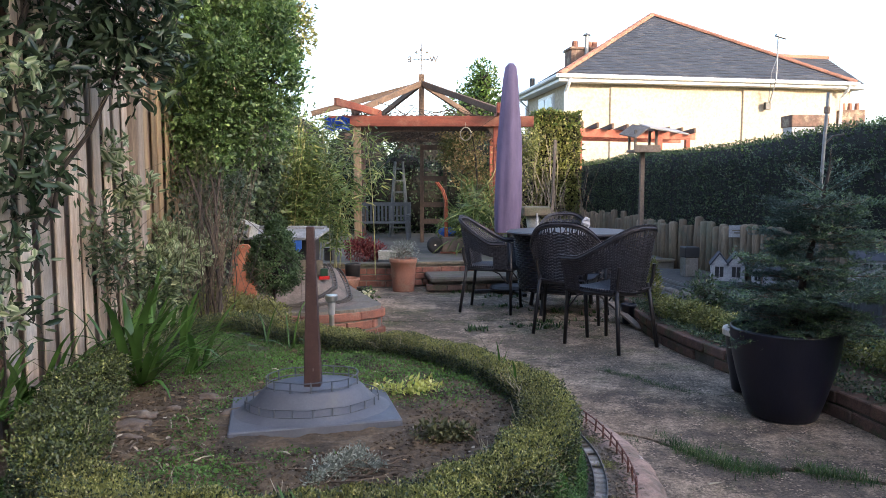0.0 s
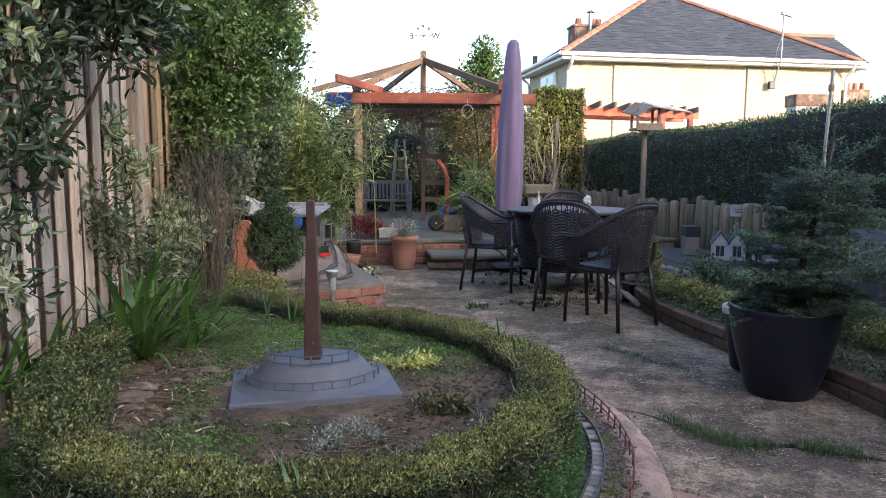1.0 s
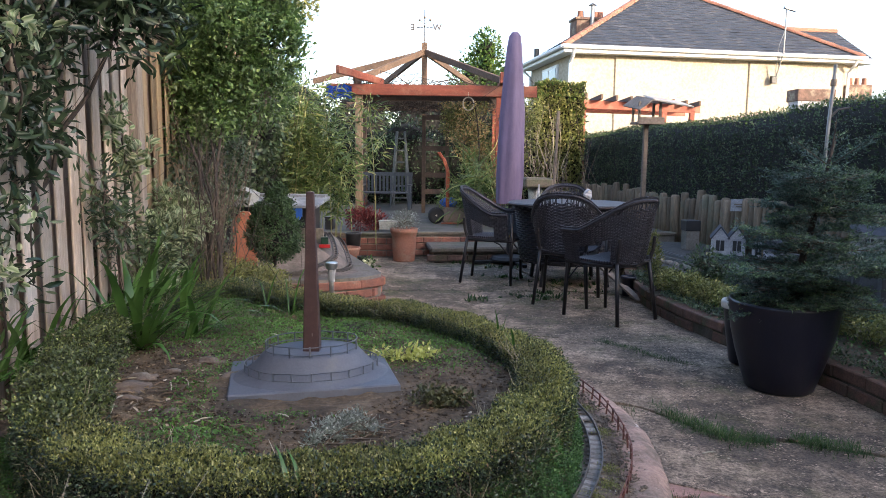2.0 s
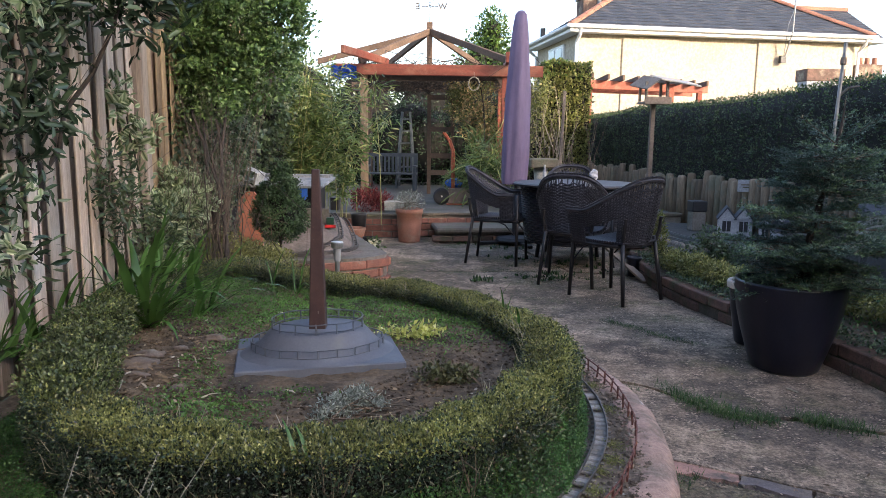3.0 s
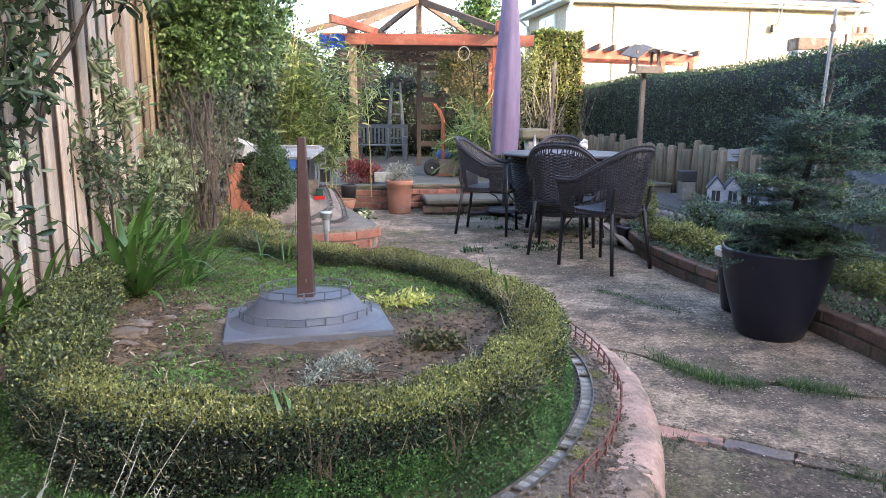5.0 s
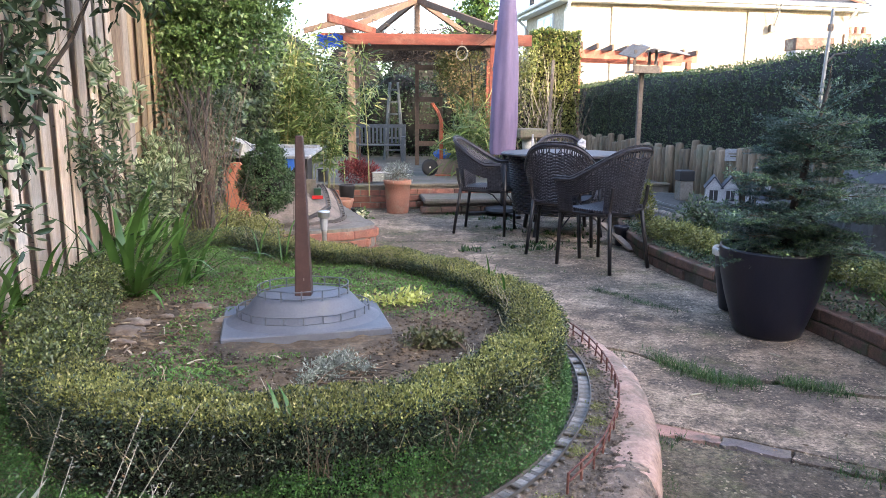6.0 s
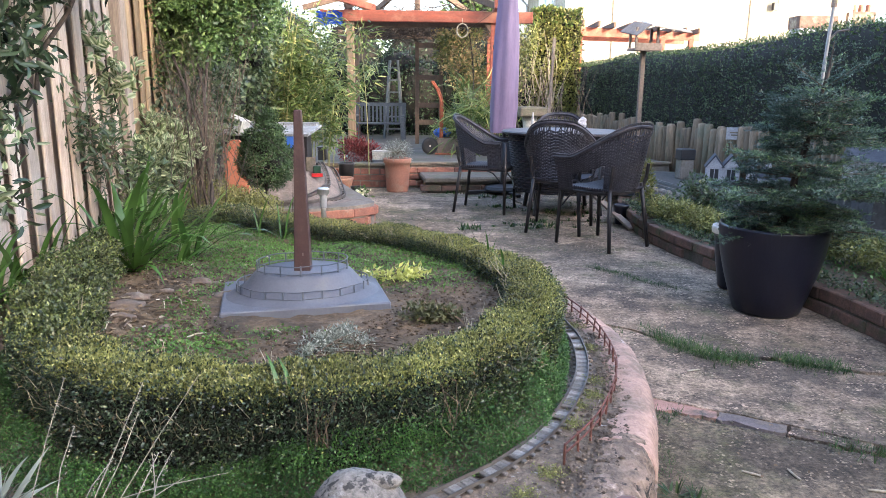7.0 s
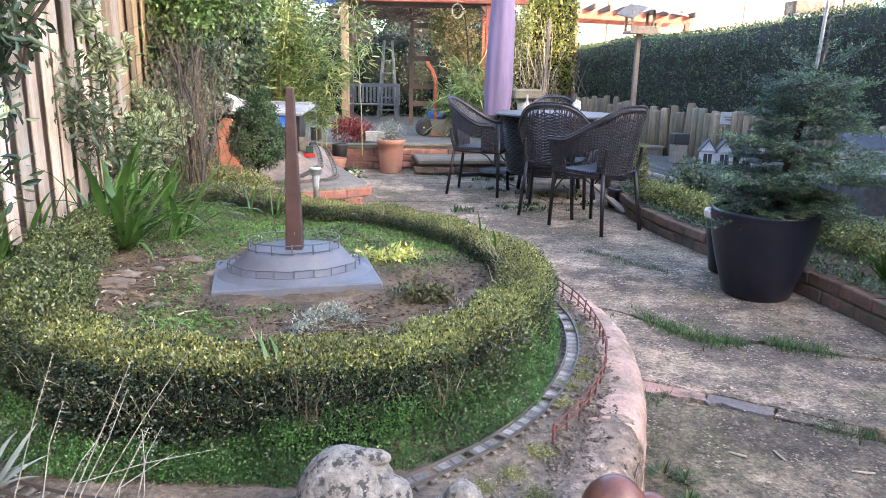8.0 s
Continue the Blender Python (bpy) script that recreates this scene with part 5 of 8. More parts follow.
rimp = part("rim", lathe([(0.124, 0.345), (0.128, 0.356), (0.148, 0.356), (0.153, 0.345), (0.151, 0.318)], 32), M["cream"], bpy.data.objects["plant_pot"], "pale glazed rim", True)
planter("plant_pot", (1.43, 5.85, 0), [(0, 0.0), (0.045, 0.0), (0.05, 0.006), (0.06, 0.14), (0.066, 0.145), (0.066, 0.165), (0.06, 0.168), (0.055, 0.15), (0.053, 0.12)], M["big_pot"],
        "small dark blue pot at the side wall's foot", 0.125, 0.054)
fir = thing("fir_tree", (POT.x, POT.y, 0.39), 0, "young fir tree with flat tiers of dark needles", "tree")
FIR_Z, FIR_X = (-0.02, 0.3, 0.55, 0.75, 0.9), (0.02, 0.08, 0.13, 0.165, 0.185)
part("trunk", tube(bmesh.new(), [(x, 0.0, z) for x, z in zip(FIR_X, FIR_Z)], [0.022, 0.017, 0.012, 0.008, 0.003], 8), M["bark"], fir)
shoots = []


def fir_shoot(a, b, order):
    """Needle positions along a shoot and its side shoots."""
    a, b = np.array(a, float), np.array(b, float)
    shoots.append((a, b))
    if order == 0:
        return
    L_ = np.linalg.norm(b - a)
    d = (b - a) / L_
    side = np.cross(d, (0, 0, 1))
    side /= np.linalg.norm(side)
    tilt = rng.normal() * 0.2
    side = side * math.cos(tilt) + np.cross(side, d) * math.sin(tilt)
    k = int(L_ / 0.07) + 1
    for j in range(1, k + 1):
        for s in (-1, 1):
            f = j / (k + 0.6)
            ln = (0.06 + 0.5 * L_ * (1 - f)) * rng.uniform(0.6, 0.95)
            if order == 1:
                ln = min(ln, 0.075)
            p = a + (b - a) * f
            q = p + (d * 0.75 + s * side * 0.85 + np.array((0, 0, rng.normal() * 0.1 - 0.04))) * ln
            fir_shoot(p, q, order - 1 if ln > 0.05 else 0)


for tier, (z, rad, k, rise) in enumerate(((0.075, 0.4, 7, -0.12), (0.14, 0.46, 7, 0.02), (0.22, 0.52, 6, 0.08), (0.34, 0.46, 5, 0.12), (0.46, 0.42, 5, 0.16), (0.56, 0.36, 4, 0.2), (0.63, 0.32, 4, 0.32))):
    for j in range(k):
        a = (j + rng.uniform(-0.28, 0.28)) * math.tau / k + tier * 0.7
        rr = rad * rng.uniform(0.65, 1.25) * (1 - 0.34 * max(0.0, -math.cos(a)))
        cx = float(np.interp(z, FIR_Z, FIR_X))
        fir_shoot((cx, 0, z + rng.normal() * 0.022), (cx + rr * math.cos(a), rr * math.sin(a), z + rr * (rise + rng.normal() * 0.1)), 2)
for z in (0.1, 0.19, 0.29, 0.39, 0.49, 0.58):
    for j in range(4):
        a = (j + rng.uniform(-0.3, 0.3)) * math.tau / 4 + z * 9
        cx = float(np.interp(z, FIR_Z, FIR_X))
        rr = rng.uniform(0.16, 0.27)
        fir_shoot((cx, 0, z), (cx + rr * math.cos(a), rr * math.sin(a), z + rr * rng.uniform(0.1, 0.45)), 2)
for ax_, ay_, az_ in ((-0.05, -0.06, 0.85), (0.34, -0.1, 0.87), (0.1, 0.22, 0.84), (0.28, 0.16, 0.88), (0.2, -0.24, 0.83)):
    fir_shoot((0.165, 0, 0.72), (ax_, ay_, az_), 1)
fir_shoot((0.175, 0, 0.82), (0.19, 0.01, 0.95), 0)
bm = bmesh.new()
PN, DN, NN, YN = [], [], [], []
for a, b in shoots:
    L_ = np.linalg.norm(b - a)
    if L_ > 0.1:
        tube(bm, [a, b], [0.004, 0.0015], 4, False)
    d = (b - a) / max(L_, 1e-6)
    k = int(L_ / 0.0037) + 3
    f = rng.random(k)[:, None]
    P_ = a + (b - a) * f
    rd_ = rand_dirs(k)
    rd_ = rd_ - d * (rd_ @ d)[:, None]
    rd_ = unit(rd_ * (1, 1, 0.4) + np.array((0, 0, 0.2)))
    PN.append(P_)
    YN.append(np.full(k, L_ < 0.075) & (np.linalg.norm(b[:2]) > 0.2) & (rng.random(k) < 0.75))
    DN.append(unit(rd_ + d * 0.6))
    NN.append(unit(rand_dirs(k) * 0.5 + np.array((0, 0, 1))))
part("branch", bm, M["twig"], fir)
PN, DN, NN = np.vstack(PN), np.vstack(DN), np.vstack(NN)
YN = np.concatenate(YN)
for nm, sel, mm in (("foliage", ~YN, "fir"), ("young_growth", YN, "fir_tip")):
    leaves(nm, PN[sel], DN[sel], NN[sel], rng.uniform(0.015, 0.023, int(sel.sum())), 0.0042, LEAF_DIAMOND, M[mm], fir, "paler young needles" if nm != "foliage" else "")

# ---- the neighbouring house ----
EZ, AP = 4.38, (4.85, 4.6, 7.45)
house = thing("house", (3.2, 20.9, 0), 11, "cream rendered house with a hipped slate roof and white gutters", "house")
part("wall", boxed((4.45, 2.05, 2.1), (8.9, 4.1, 4.35)), M["render_wall"], house)
part("rear_wall", boxed((5.5, 6.9, 2.1), (6.8, 5.6, 4.35)), M["render_wall"], house)
for x0, x1 in ((1.32, 3.06), (5.62, 7.28)):
    part("chimney_breast", boxed(((x0 + x1) / 2, 0.03, 2.05), (x1 - x0, 0.17, 4.2), bevel=0.02), M["render_wall"], house, "shallow rendered pier")


def courses(bm, a, b, c, d, n):
    """A roof slope from its eave a-b to its top d-c, in n lapped courses."""
    a, b, c, d = map(Vector, (a, b, c, d))
    nrm = (b - a).cross(d - a).normalized()
    for i in range(n):
        f0, f1 = i / n, (i + 1) / n
        p, q = a.lerp(d, f0) + nrm * 0.022, b.lerp(c, f0) + nrm * 0.022
        r2, s2 = b.lerp(c, f1) + nrm * 0.004, a.lerp(d, f1) + nrm * 0.004
        p0, q0 = a.lerp(d, f0), b.lerp(c, f0)
        v = [bm.verts.new(x) for x in (p0, q0, q, p, r2, s2)]
        bm.faces.new((v[0], v[1], v[2], v[3]))
        bm.faces.new((v[3], v[2], v[4], v[5]))
    return bm


rf_ = courses(bmesh.new(), (-0.38, -0.38, EZ), (9.2, -0.38, EZ), AP, AP, 26)
courses(rf_, (9.2, -0.38, EZ), (9.2, 9.6, EZ), AP, AP, 26)
courses(rf_, (9.2, 9.6, EZ), (1.8, 9.6, EZ), AP, AP, 26)
courses(rf_, (-0.38, 4.2, EZ), (-0.38, -0.38, EZ), AP, AP, 26)
courses(rf_, (1.8, 9.6, EZ), (1.8, 4.2, EZ), AP, AP, 22)
tagged(part("roof", rf_, M["slate"], house, "dark slate hipped roof in courses"), kind="stuff")
tile = bpy.data.meshes.new("ridge_tile")
b2 = bmesh.new()
prof_ = [(0.12 * math.cos(a), 0.1 * math.sin(a)) for a in np.linspace(0, math.pi, 7)]
ra, rb2 = [[b2.verts.new((x * k, yv, z * k)) for x, z in prof_] for yv, k in ((-0.235, 1.06), (0.235, 0.97))]
for k in range(6):
    b2.faces.new((ra[k], ra[k + 1], rb2[k + 1], rb2[k]))
b2.faces.new(ra)
b2.faces.new(rb2[::-1])
b2.to_mesh(tile)
b2.free()
tile.materials.append(M["ridge"])
for a, b in (((-0.38, -0.38, EZ), AP), ((9.2, -0.38, EZ), AP)):
    a, b = Vector(a), Vector(b)
    k = int((b - a).length / 0.44)
    q = (b - a).to_track_quat("Y", "Z")
    for j in range(k):
        o = new("ridge_tile", tile)
        o.parent = house
        o.matrix_basis = Matrix.LocRotScale(a + (b - a) * ((j + 0.5) / k) + Vector((0, 0, 0.0)), q, (1, 1, 1))
part("fascia", boxed((4.42, -0.36, 4.3), (9.6, 0.03, 0.13)), M["upvc"], house, "white fascia board")
part("fascia", boxed((-0.36, 1.92, 4.3), (0.03, 4.56, 0.13)), M["upvc"], house)
part("soffit", boxed((4.42, -0.19, 4.226), (9.54, 0.35, 0.02)), M["upvc"], house)
part("soffit", boxed((-0.19, 1.95, 4.228), (0.35, 4.5, 0.02)), M["upvc"], house)
part("gutter", tube(bmesh.new(), [(-0.44, -0.44, 4.37), (9.28, -0.44, 4.35)], 0.06, 8), M["upvc"], house, "white gutter")
part("gutter", tube(bmesh.new(), [(-0.44, -0.44, 4.37), (-0.44, 4.2, 4.35)], 0.06, 8), M["upvc"], house, "white gutter")
for x in (-0.08, 8.98):
    part("downpipe", tube(bmesh.new(), [(x, -0.42, 4.32), (x, -0.32, 4.15), (x, -0.07, 3.95), (x, -0.07, 0.0)], 0.05, 8), M["upvc"], house)
part("downpipe", tube(bmesh.new(), [(-0.42, 4.0, 4.32), (-0.3, 4.0, 4.2), (-0.06, 4.0, 4.0), (-0.06, 4.0, 0.0)], 0.045, 8), M["upvc"], house)
win = part("window", boxed((-0.02, 1.9, 3.55), (0.1, 1.5, 1.05), bevel=0.02), M["upvc"], house, "white framed side window")
mg, n_, l_, p_ = nodes_of("window glass")
p_.inputs["Base Color"].default_value = (0.12, 0.16, 0.2, 1)
p_.inputs["Roughness"].default_value = 0.06
for yv in (1.55, 2.25):
    part("pane", boxed((-0.075, yv, 3.55), (0.012, 0.58, 0.86)), mg, win)
stack = part("chimney", boxed((2.72, 6.0, 5.65), (1.15, 0.7, 1.5), bevel=0.02), M["stack_brick"], house, "brick chimney stack with clay pots")
part("cap", boxed((2.72, 6.0, 6.4), (1.25, 0.8, 0.1), bevel=0.02), M["stack_brick"], stack)
for x in (2.42, 2.98, 3.2):
    part("chimney_pot", tube(bmesh.new(), [(x, 6.0, 6.45), (x, 6.0, 6.72)], [0.13, 0.11], 10), M["ridge"], stack)
part("flue", tube(bmesh.new(), [(2.74, 5.6, 5.6), (2.74, 5.6, 6.85)], 0.08, 8), M["grey_metal"], stack)
part("flue_cap", tube(bmesh.new(), [(2.74, 5.6, 6.87), (2.74, 5.6, 6.95)], [0.16, 0.05], 8), M["grey_metal"], stack)
# lower wing behind
part("wing_wall", boxed((9.6, 6.3, 2.4), (5.4, 5.5, 4.8)), M["render_wall"], house)
wg = courses(bmesh.new(), (6, 3.2, 4.9), (12.65, 3.2, 4.9), (12.6, 5.3, 6.25), (6, 5.3, 6.25), 14)
courses(wg, (12.65, 3.2, 4.9), (12.65, 9.5, 4.9), (12.6, 7.2, 6.25), (12.6, 5.3, 6.25), 14)
tagged(part("wing_roof", wg, M["slate"], house), kind="stuff")
part("wing_ridge", tube(bmesh.new(), [(6, 5.3, 6.27), (12.65, 5.3, 6.27)], 0.1, 8), M["ridge"], house)
part("wing_gutter", tube(bmesh.new(), [(6, 3.15, 4.86), (12.7, 3.15, 4.86), (12.7, 9, 4.86)], 0.08, 8), M["upvc"], house)
part("wing_soffit", boxed((9.5, 3.4, 4.78), (6.3, 0.5, 0.03)), M["upvc"], house)
part("aerial", tube(bmesh.new(), [(6.38, -0.2, 3.6), (6.4, -0.5, 4.4), (6.42, -0.5, 5.65)], 0.024, 6), M["grey_metal"], house, "thin television aerial mast")
part("aerial_cable", tube(bmesh.new(), [(6.42, -0.5, 5.1), (6.24, -0.5, 4.6), (6.34, -0.25, 3.7)], 0.012, 5), M["grey_metal"], house)
part("aerial_head", boxed((6.52, -0.5, 5.67), (0.38, 0.1, 0.06), (0, 12, 0)), M["grey_metal"], house)
part("junction_box", boxed((6.34, -0.2, 3.65), (0.18, 0.12, 0.22), bevel=0.01), M["black"], house)
flue2 = thing("chimney_flue", (2.8, 27, 0), 0, "distant dark chimney flue beside brick stacks", "chimney")
part("pipe", tube(bmesh.new(), [(0, 0, 0), (0, 0, 5.3)], 0.1, 8), M["black"], flue2)
part("stack", boxed((-0.9, 0.6, 2.35), (0.8, 0.5, 4.7), bevel=0.02), M["stone"], flue2)

pier = thing("brick_pier", (7.75, 16, 0), 5, "red-brick pier with a white base behind the hedge", "wall")
part("shaft", boxed((0, 0, 1.25), (0.8, 0.4, 2.5), bevel=0.01), M["white_paint"], pier)
part("top", boxed((0, 0, 2.62), (0.86, 0.46, 0.26), bevel=0.01), M["stack_brick"], pier)
shed = thing("cottage", (14.3, 25, 0), 0, "distant cottage end with a clay-potted chimney", "house")
part("wall", boxed((0, 1.5, 1.3), (3, 3, 2.6)), M["render_wall"], shed)
rs = bmesh.new()
vs = [rs.verts.new(v) for v in ((-1.6, -0.1, 2.6), (1.6, -0.1, 2.6), (1.6, 3.1, 2.6), (-1.6, 3.1, 2.6), (-1.6, 1.5, 3.5), (1.6, 1.5, 3.5))]
for f in ((0, 1, 5, 4), (2, 3, 4, 5), (1, 2, 5), (3, 0, 4)):
    rs.faces.new([vs[i] for i in f])
part("roof", rs, M["slate"], shed)
part("chimney", boxed((-0.1, 1.0, 3.5), (0.85, 0.5, 0.9), bevel=0.02), M["stack_brick"], shed)
for x in (-0.35, -0.1, 0.15):
    part("chimney_pot", tube(bmesh.new(), [(x, 1.0, 3.95), (x, 1.0, 4.2)], [0.09, 0.075], 8), M["ridge"], shed)

# ---- main pergola on the terrace ----
perg = thing("pergola", (-0.45, 10.0, 0.255), 0, "red-stained timber pergola with an open pyramid roof", "pergola")


def pb(name, a, b, w_, h_, m="cedar", ext=0.0, label=""):
    return in_world(part(name, beam(bmesh.new(), a, b, w_, h_, 0.006, ext), M[m], perg, label))


FL, FR, BL, BR = (-1.44, 10.0), (0.54, 10.0), (-1.78, 13.0), (0.62, 13.0)
# front-left post honey-coloured to carry sunlight on red-brown timber
for (x, yv), m in ((FL, "board_far"), (FR, "cedar"), (BL, "rafter"), (BR, "cedar")):
    pb("post", (x, yv, 0.25), (x, yv, 2.14), 0.1, 0.1, m)
pb("beam", (-1.84, 9.93, 2.09), (1.05, 9.93, 2.07), 0.045, 0.15, label="front beam")
pb("beam", (-1.4, 10.07, 2.0), (0.6, 10.07, 2.02), 0.045, 0.12, "rafter")
pb("beam", (-2.1, 13.0, 2.08), (0.95, 13.0, 2.08), 0.05, 0.15, "rafter")
pb("beam", (-1.56, 8.95, 2.24), (-1.15, 10.4, 2.24), 0.045, 0.1, label="projecting side beam")
pb("beam", (-1.44, 10.0, 2.2), (-1.8, 13.4, 2.16), 0.05, 0.12, "rafter")
pb("beam", (0.54, 9.55, 2.22), (0.64, 13.4, 2.2), 0.05, 0.14)
APX = (-0.6, 11.5, 2.86)
for (x, yv) in (FL, FR, BL, BR):
    dx, dy = x - APX[0], yv - APX[1]
    k = 1.06 if yv < 11 else 1.02
    pb("rafter", (APX[0] + dx * k, APX[1] + dy * k, 2.2), (APX[0], APX[1], 2.84), 0.05, 0.09, "rafter")
for x, z_ in ((-2.4, 2.36), (0.98, 2.3)):
    pb("rafter", (x, 11.5, z_), (APX[0], APX[1], 2.82), 0.05, 0.09, "rafter")
pb("king_post", (APX[0], APX[1], 2.2), (APX[0], APX[1], 2.98), 0.09, 0.09, "rafter")
pb("tie_beam", (-1.6, 11.5, 2.16), (0.6, 11.5, 2.16), 0.05, 0.1, "rafter")
pb("brace", (FR[0], 9.98, 1.85), (FR[0] - 0.14, 9.98, 2.04), 0.045, 0.07, "rafter")
pairs = []
for k in range(900):
    a = np.array((rng.uniform(-1.6, 0.7), rng.uniform(10.35, 13), rng.uniform(2.02, 2.2)))
    pairs.append((a, a + np.array((rng.normal() * 0.35, rng.normal() * 0.35, rng.normal() * 0.09 + 0.02))))
climb = thing("climbing_vine", (0.5, 10.2, 0.255), 0, "bare tangled vine stems over the pergola roof", "climber")
twigs("stem", pairs, 0.008, 0.003, M["bark"], climb, bend=0.18)
vine_l = bush("climbing_vine", [(0.2, 10.3, 1.75), (0.05, 10.4, 1.45), (0.3, 10.5, 1.1), (-0.05, 10.3, 2.0)], [(0.3, 0.25, 0.35), (0.28, 0.2, 0.35), (0.25, 0.2, 0.4), (0.3, 0.3, 0.12)], 1500, 0.045, 0.5,
              M["russet_leaf"], "dry russet climber hanging beside the pergola post", "climber", base=(0.4, 10.3, 0.255), twig_n=90, gaps=0.4, stems=[([(0.4, 10.3, 0.25), (0.3, 10.35, 1.0), (0.2, 10.3, 1.9)], 0.02, 0.008)])
bush("climber", [(0.85, 10.8, 1.5), (0.7, 10.9, 1.0), (1.0, 11, 1.9)], [(0.35, 0.3, 0.5), (0.35, 0.3, 0.5), (0.3, 0.3, 0.3)], 3600, 0.05, 0.5, M["golden_leaf"],
     "sunlit golden-green climber beyond the pergola", "climber", base=(0.8, 10.8, 0.255), twig_n=40, gaps=0.2)
cloth = thing("hanging_cloth", (-1.7, 9.88, 1.95), 0, "blue cloth folded over the pergola beam", "cloth")
cb = bmesh.new()
bmesh.ops.create_grid(cb, x_segments=14, y_segments=8, size=0.5)
for v in cb.verts:
    v.co = Vector((v.co.x * 0.36, -0.02 + 0.012 * math.sin(v.co.x * 22), v.co.y * 0.17 + 0.1 + 0.015 * math.sin(v.co.x * 9)))
bmesh.ops.solidify(cb, geom=cb.faces[:], thickness=0.008)
part("fold", cb, M["blue_cloth"], cloth, smooth=True)
ringt = thing("hanging_ring", (0.1, 9.9, 1.9), 0, "pale rope ring hung below the beam", "ring")
part("hoop", tube(bmesh.new(), [(0.075 * math.cos(a), 0, 0.09 * math.sin(a)) for a in np.linspace(0, math.tau, 25)], 0.008, 6), M["dry_stem"], ringt)
part("cord", tube(bmesh.new(), [(0, 0, 0.09), (0, 0, 0.16)], 0.003, 5), M["dry_stem"], ringt)

vane = thing("weather_vane", (APX[0], APX[1], 2.97), 0, "thin black weather vane with compass letters", "weather vane")
part("rod", tube(bmesh.new(), [(0, 0, 0), (0, 0, 0.52)], 0.008, 6), M["rail"], vane)
part("cross_arm", tube(bmesh.new(), [(-0.13, 0, 0.25), (-0.07, 0, 0.24), (0, 0, 0.26), (0.07, 0, 0.24), (0.13, 0, 0.25)], 0.008, 5), M["rail"], vane)
part("cross_arm", tube(bmesh.new(), [(0, -0.13, 0.25), (0, 0.13, 0.25)], 0.008, 5), M["rail"], vane)
for x, yv, z in ((-0.08, 0, 0.36), (0.09, 0.0, 0.36), (0.0, 0.0, 0.4)):
    bs = bmesh.new()
    bmesh.ops.create_icosphere(bs, subdivisions=2, radius=0.021, matrix=Matrix.Translation((x, yv, z)))
    part("ball", bs, M["rail"], vane, smooth=True)
part("ball_arm", tube(bmesh.new(), [(-0.08, 0, 0.36), (-0.04, 0, 0.33), (0, 0, 0.3), (0.04, 0, 0.33), (0.09, 0, 0.36)], 0.004, 4), M["rail"], vane)
for ch_, x in (("E", -0.19), ("W", 0.2)):
    fc = bpy.data.curves.new("letter", "FONT")
    fc.body, fc.size, fc.extrude, fc.align_x, fc.offset = ch_, 0.13, 0.004, "CENTER", 0.004
    fc.materials.append(M["rail"])
    o = new("letter", fc)
    o.parent = vane
    o.matrix_basis = pose(x, 0, 0.205, 90, 0, 180)

# neighbour's pergola beyond the hedge
np_ = thing("pergola", (3.5, 14.2, 0), 0, "red-brown slatted pergola over the neighbouring garden", "pergola")
for a, b in (((2.25, 13.5), (4.95, 15.1)),):
    for dy in (0.0, 1.0):
        in_world(part("beam", beam(bmesh.new(), (a[0], a[1] + dy, 2.2), (b[0], b[1] + dy, 2.24), 0.05, 0.16, 0.005, 0.1), M["cedar"], np_))
    for f in np.linspace(0.02, 0.98, 9):
        x, yv = a[0] + (b[0] - a[0]) * f, a[1] + (b[1] - a[1]) * f
        in_world(part("slat", beam(bmesh.new(), (x, yv - 0.35, 2.33), (x, yv + 1.4, 2.33), 0.045, 0.1, 0.005), M["rafter"], np_))
    for f in (0.02, 0.7, 0.96):
        x, yv = a[0] + (b[0] - a[0]) * f, a[1] + (b[1] - a[1]) * f
        in_world(part("post", beam(bmesh.new(), (x, yv, -0.05), (x, yv, 2.2), 0.1, 0.1, 0.005), M["cedar"], np_))

# ---- far planting ----
hedge_along("ivy_screen", [(1.3, 12.5), (1.7, 12.5), (2.12, 12.5)], False, 0.22, lambda x, y: 2.45 + 0.04 * np.sin(x * 9), lambda x, y, s: 0.2 + 0 * x, 12000, 0.06, M["golden_leaf"], M["small_leaf"], 0.4,
            "tall sunlit ivy-clad screen", 0.03, category="climber")
ds = thing("dead_climber", (1.4, 12.2, 0.255), 0, "bare tan stems climbing the ivy screen", "climber")
for k in range(26):
    a = np.array((1.25 + rng.random() * 0.5, 12.2 + rng.normal() * 0.03, 0.26 + rng.random() * 0.8))
    twigs("stem", [(a, a + np.array((rng.normal() * 0.18, rng.normal() * 0.05, rng.uniform(0.5, 1.2))))], 0.008, 0.002, M["dry_stem"], ds, bend=0.08)
bush("shrub", [(-0.9, 15.2, 0.9), (0.2, 15.4, 1.1), (1.2, 15.0, 1.0), (-2.2, 15.2, 1.2), (-3.4, 14.5, 1.4), (2.0, 15.6, 1.2)], [(0.95, 0.6, 1.75), (0.95, 0.6, 1.6), (0.8, 0.6, 1.5), (0.9, 0.7, 1.6), (0.9, 0.8, 1.5), (0.8, 0.6, 1.4)],
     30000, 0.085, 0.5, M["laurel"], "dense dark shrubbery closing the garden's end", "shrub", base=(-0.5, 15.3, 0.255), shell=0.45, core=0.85)
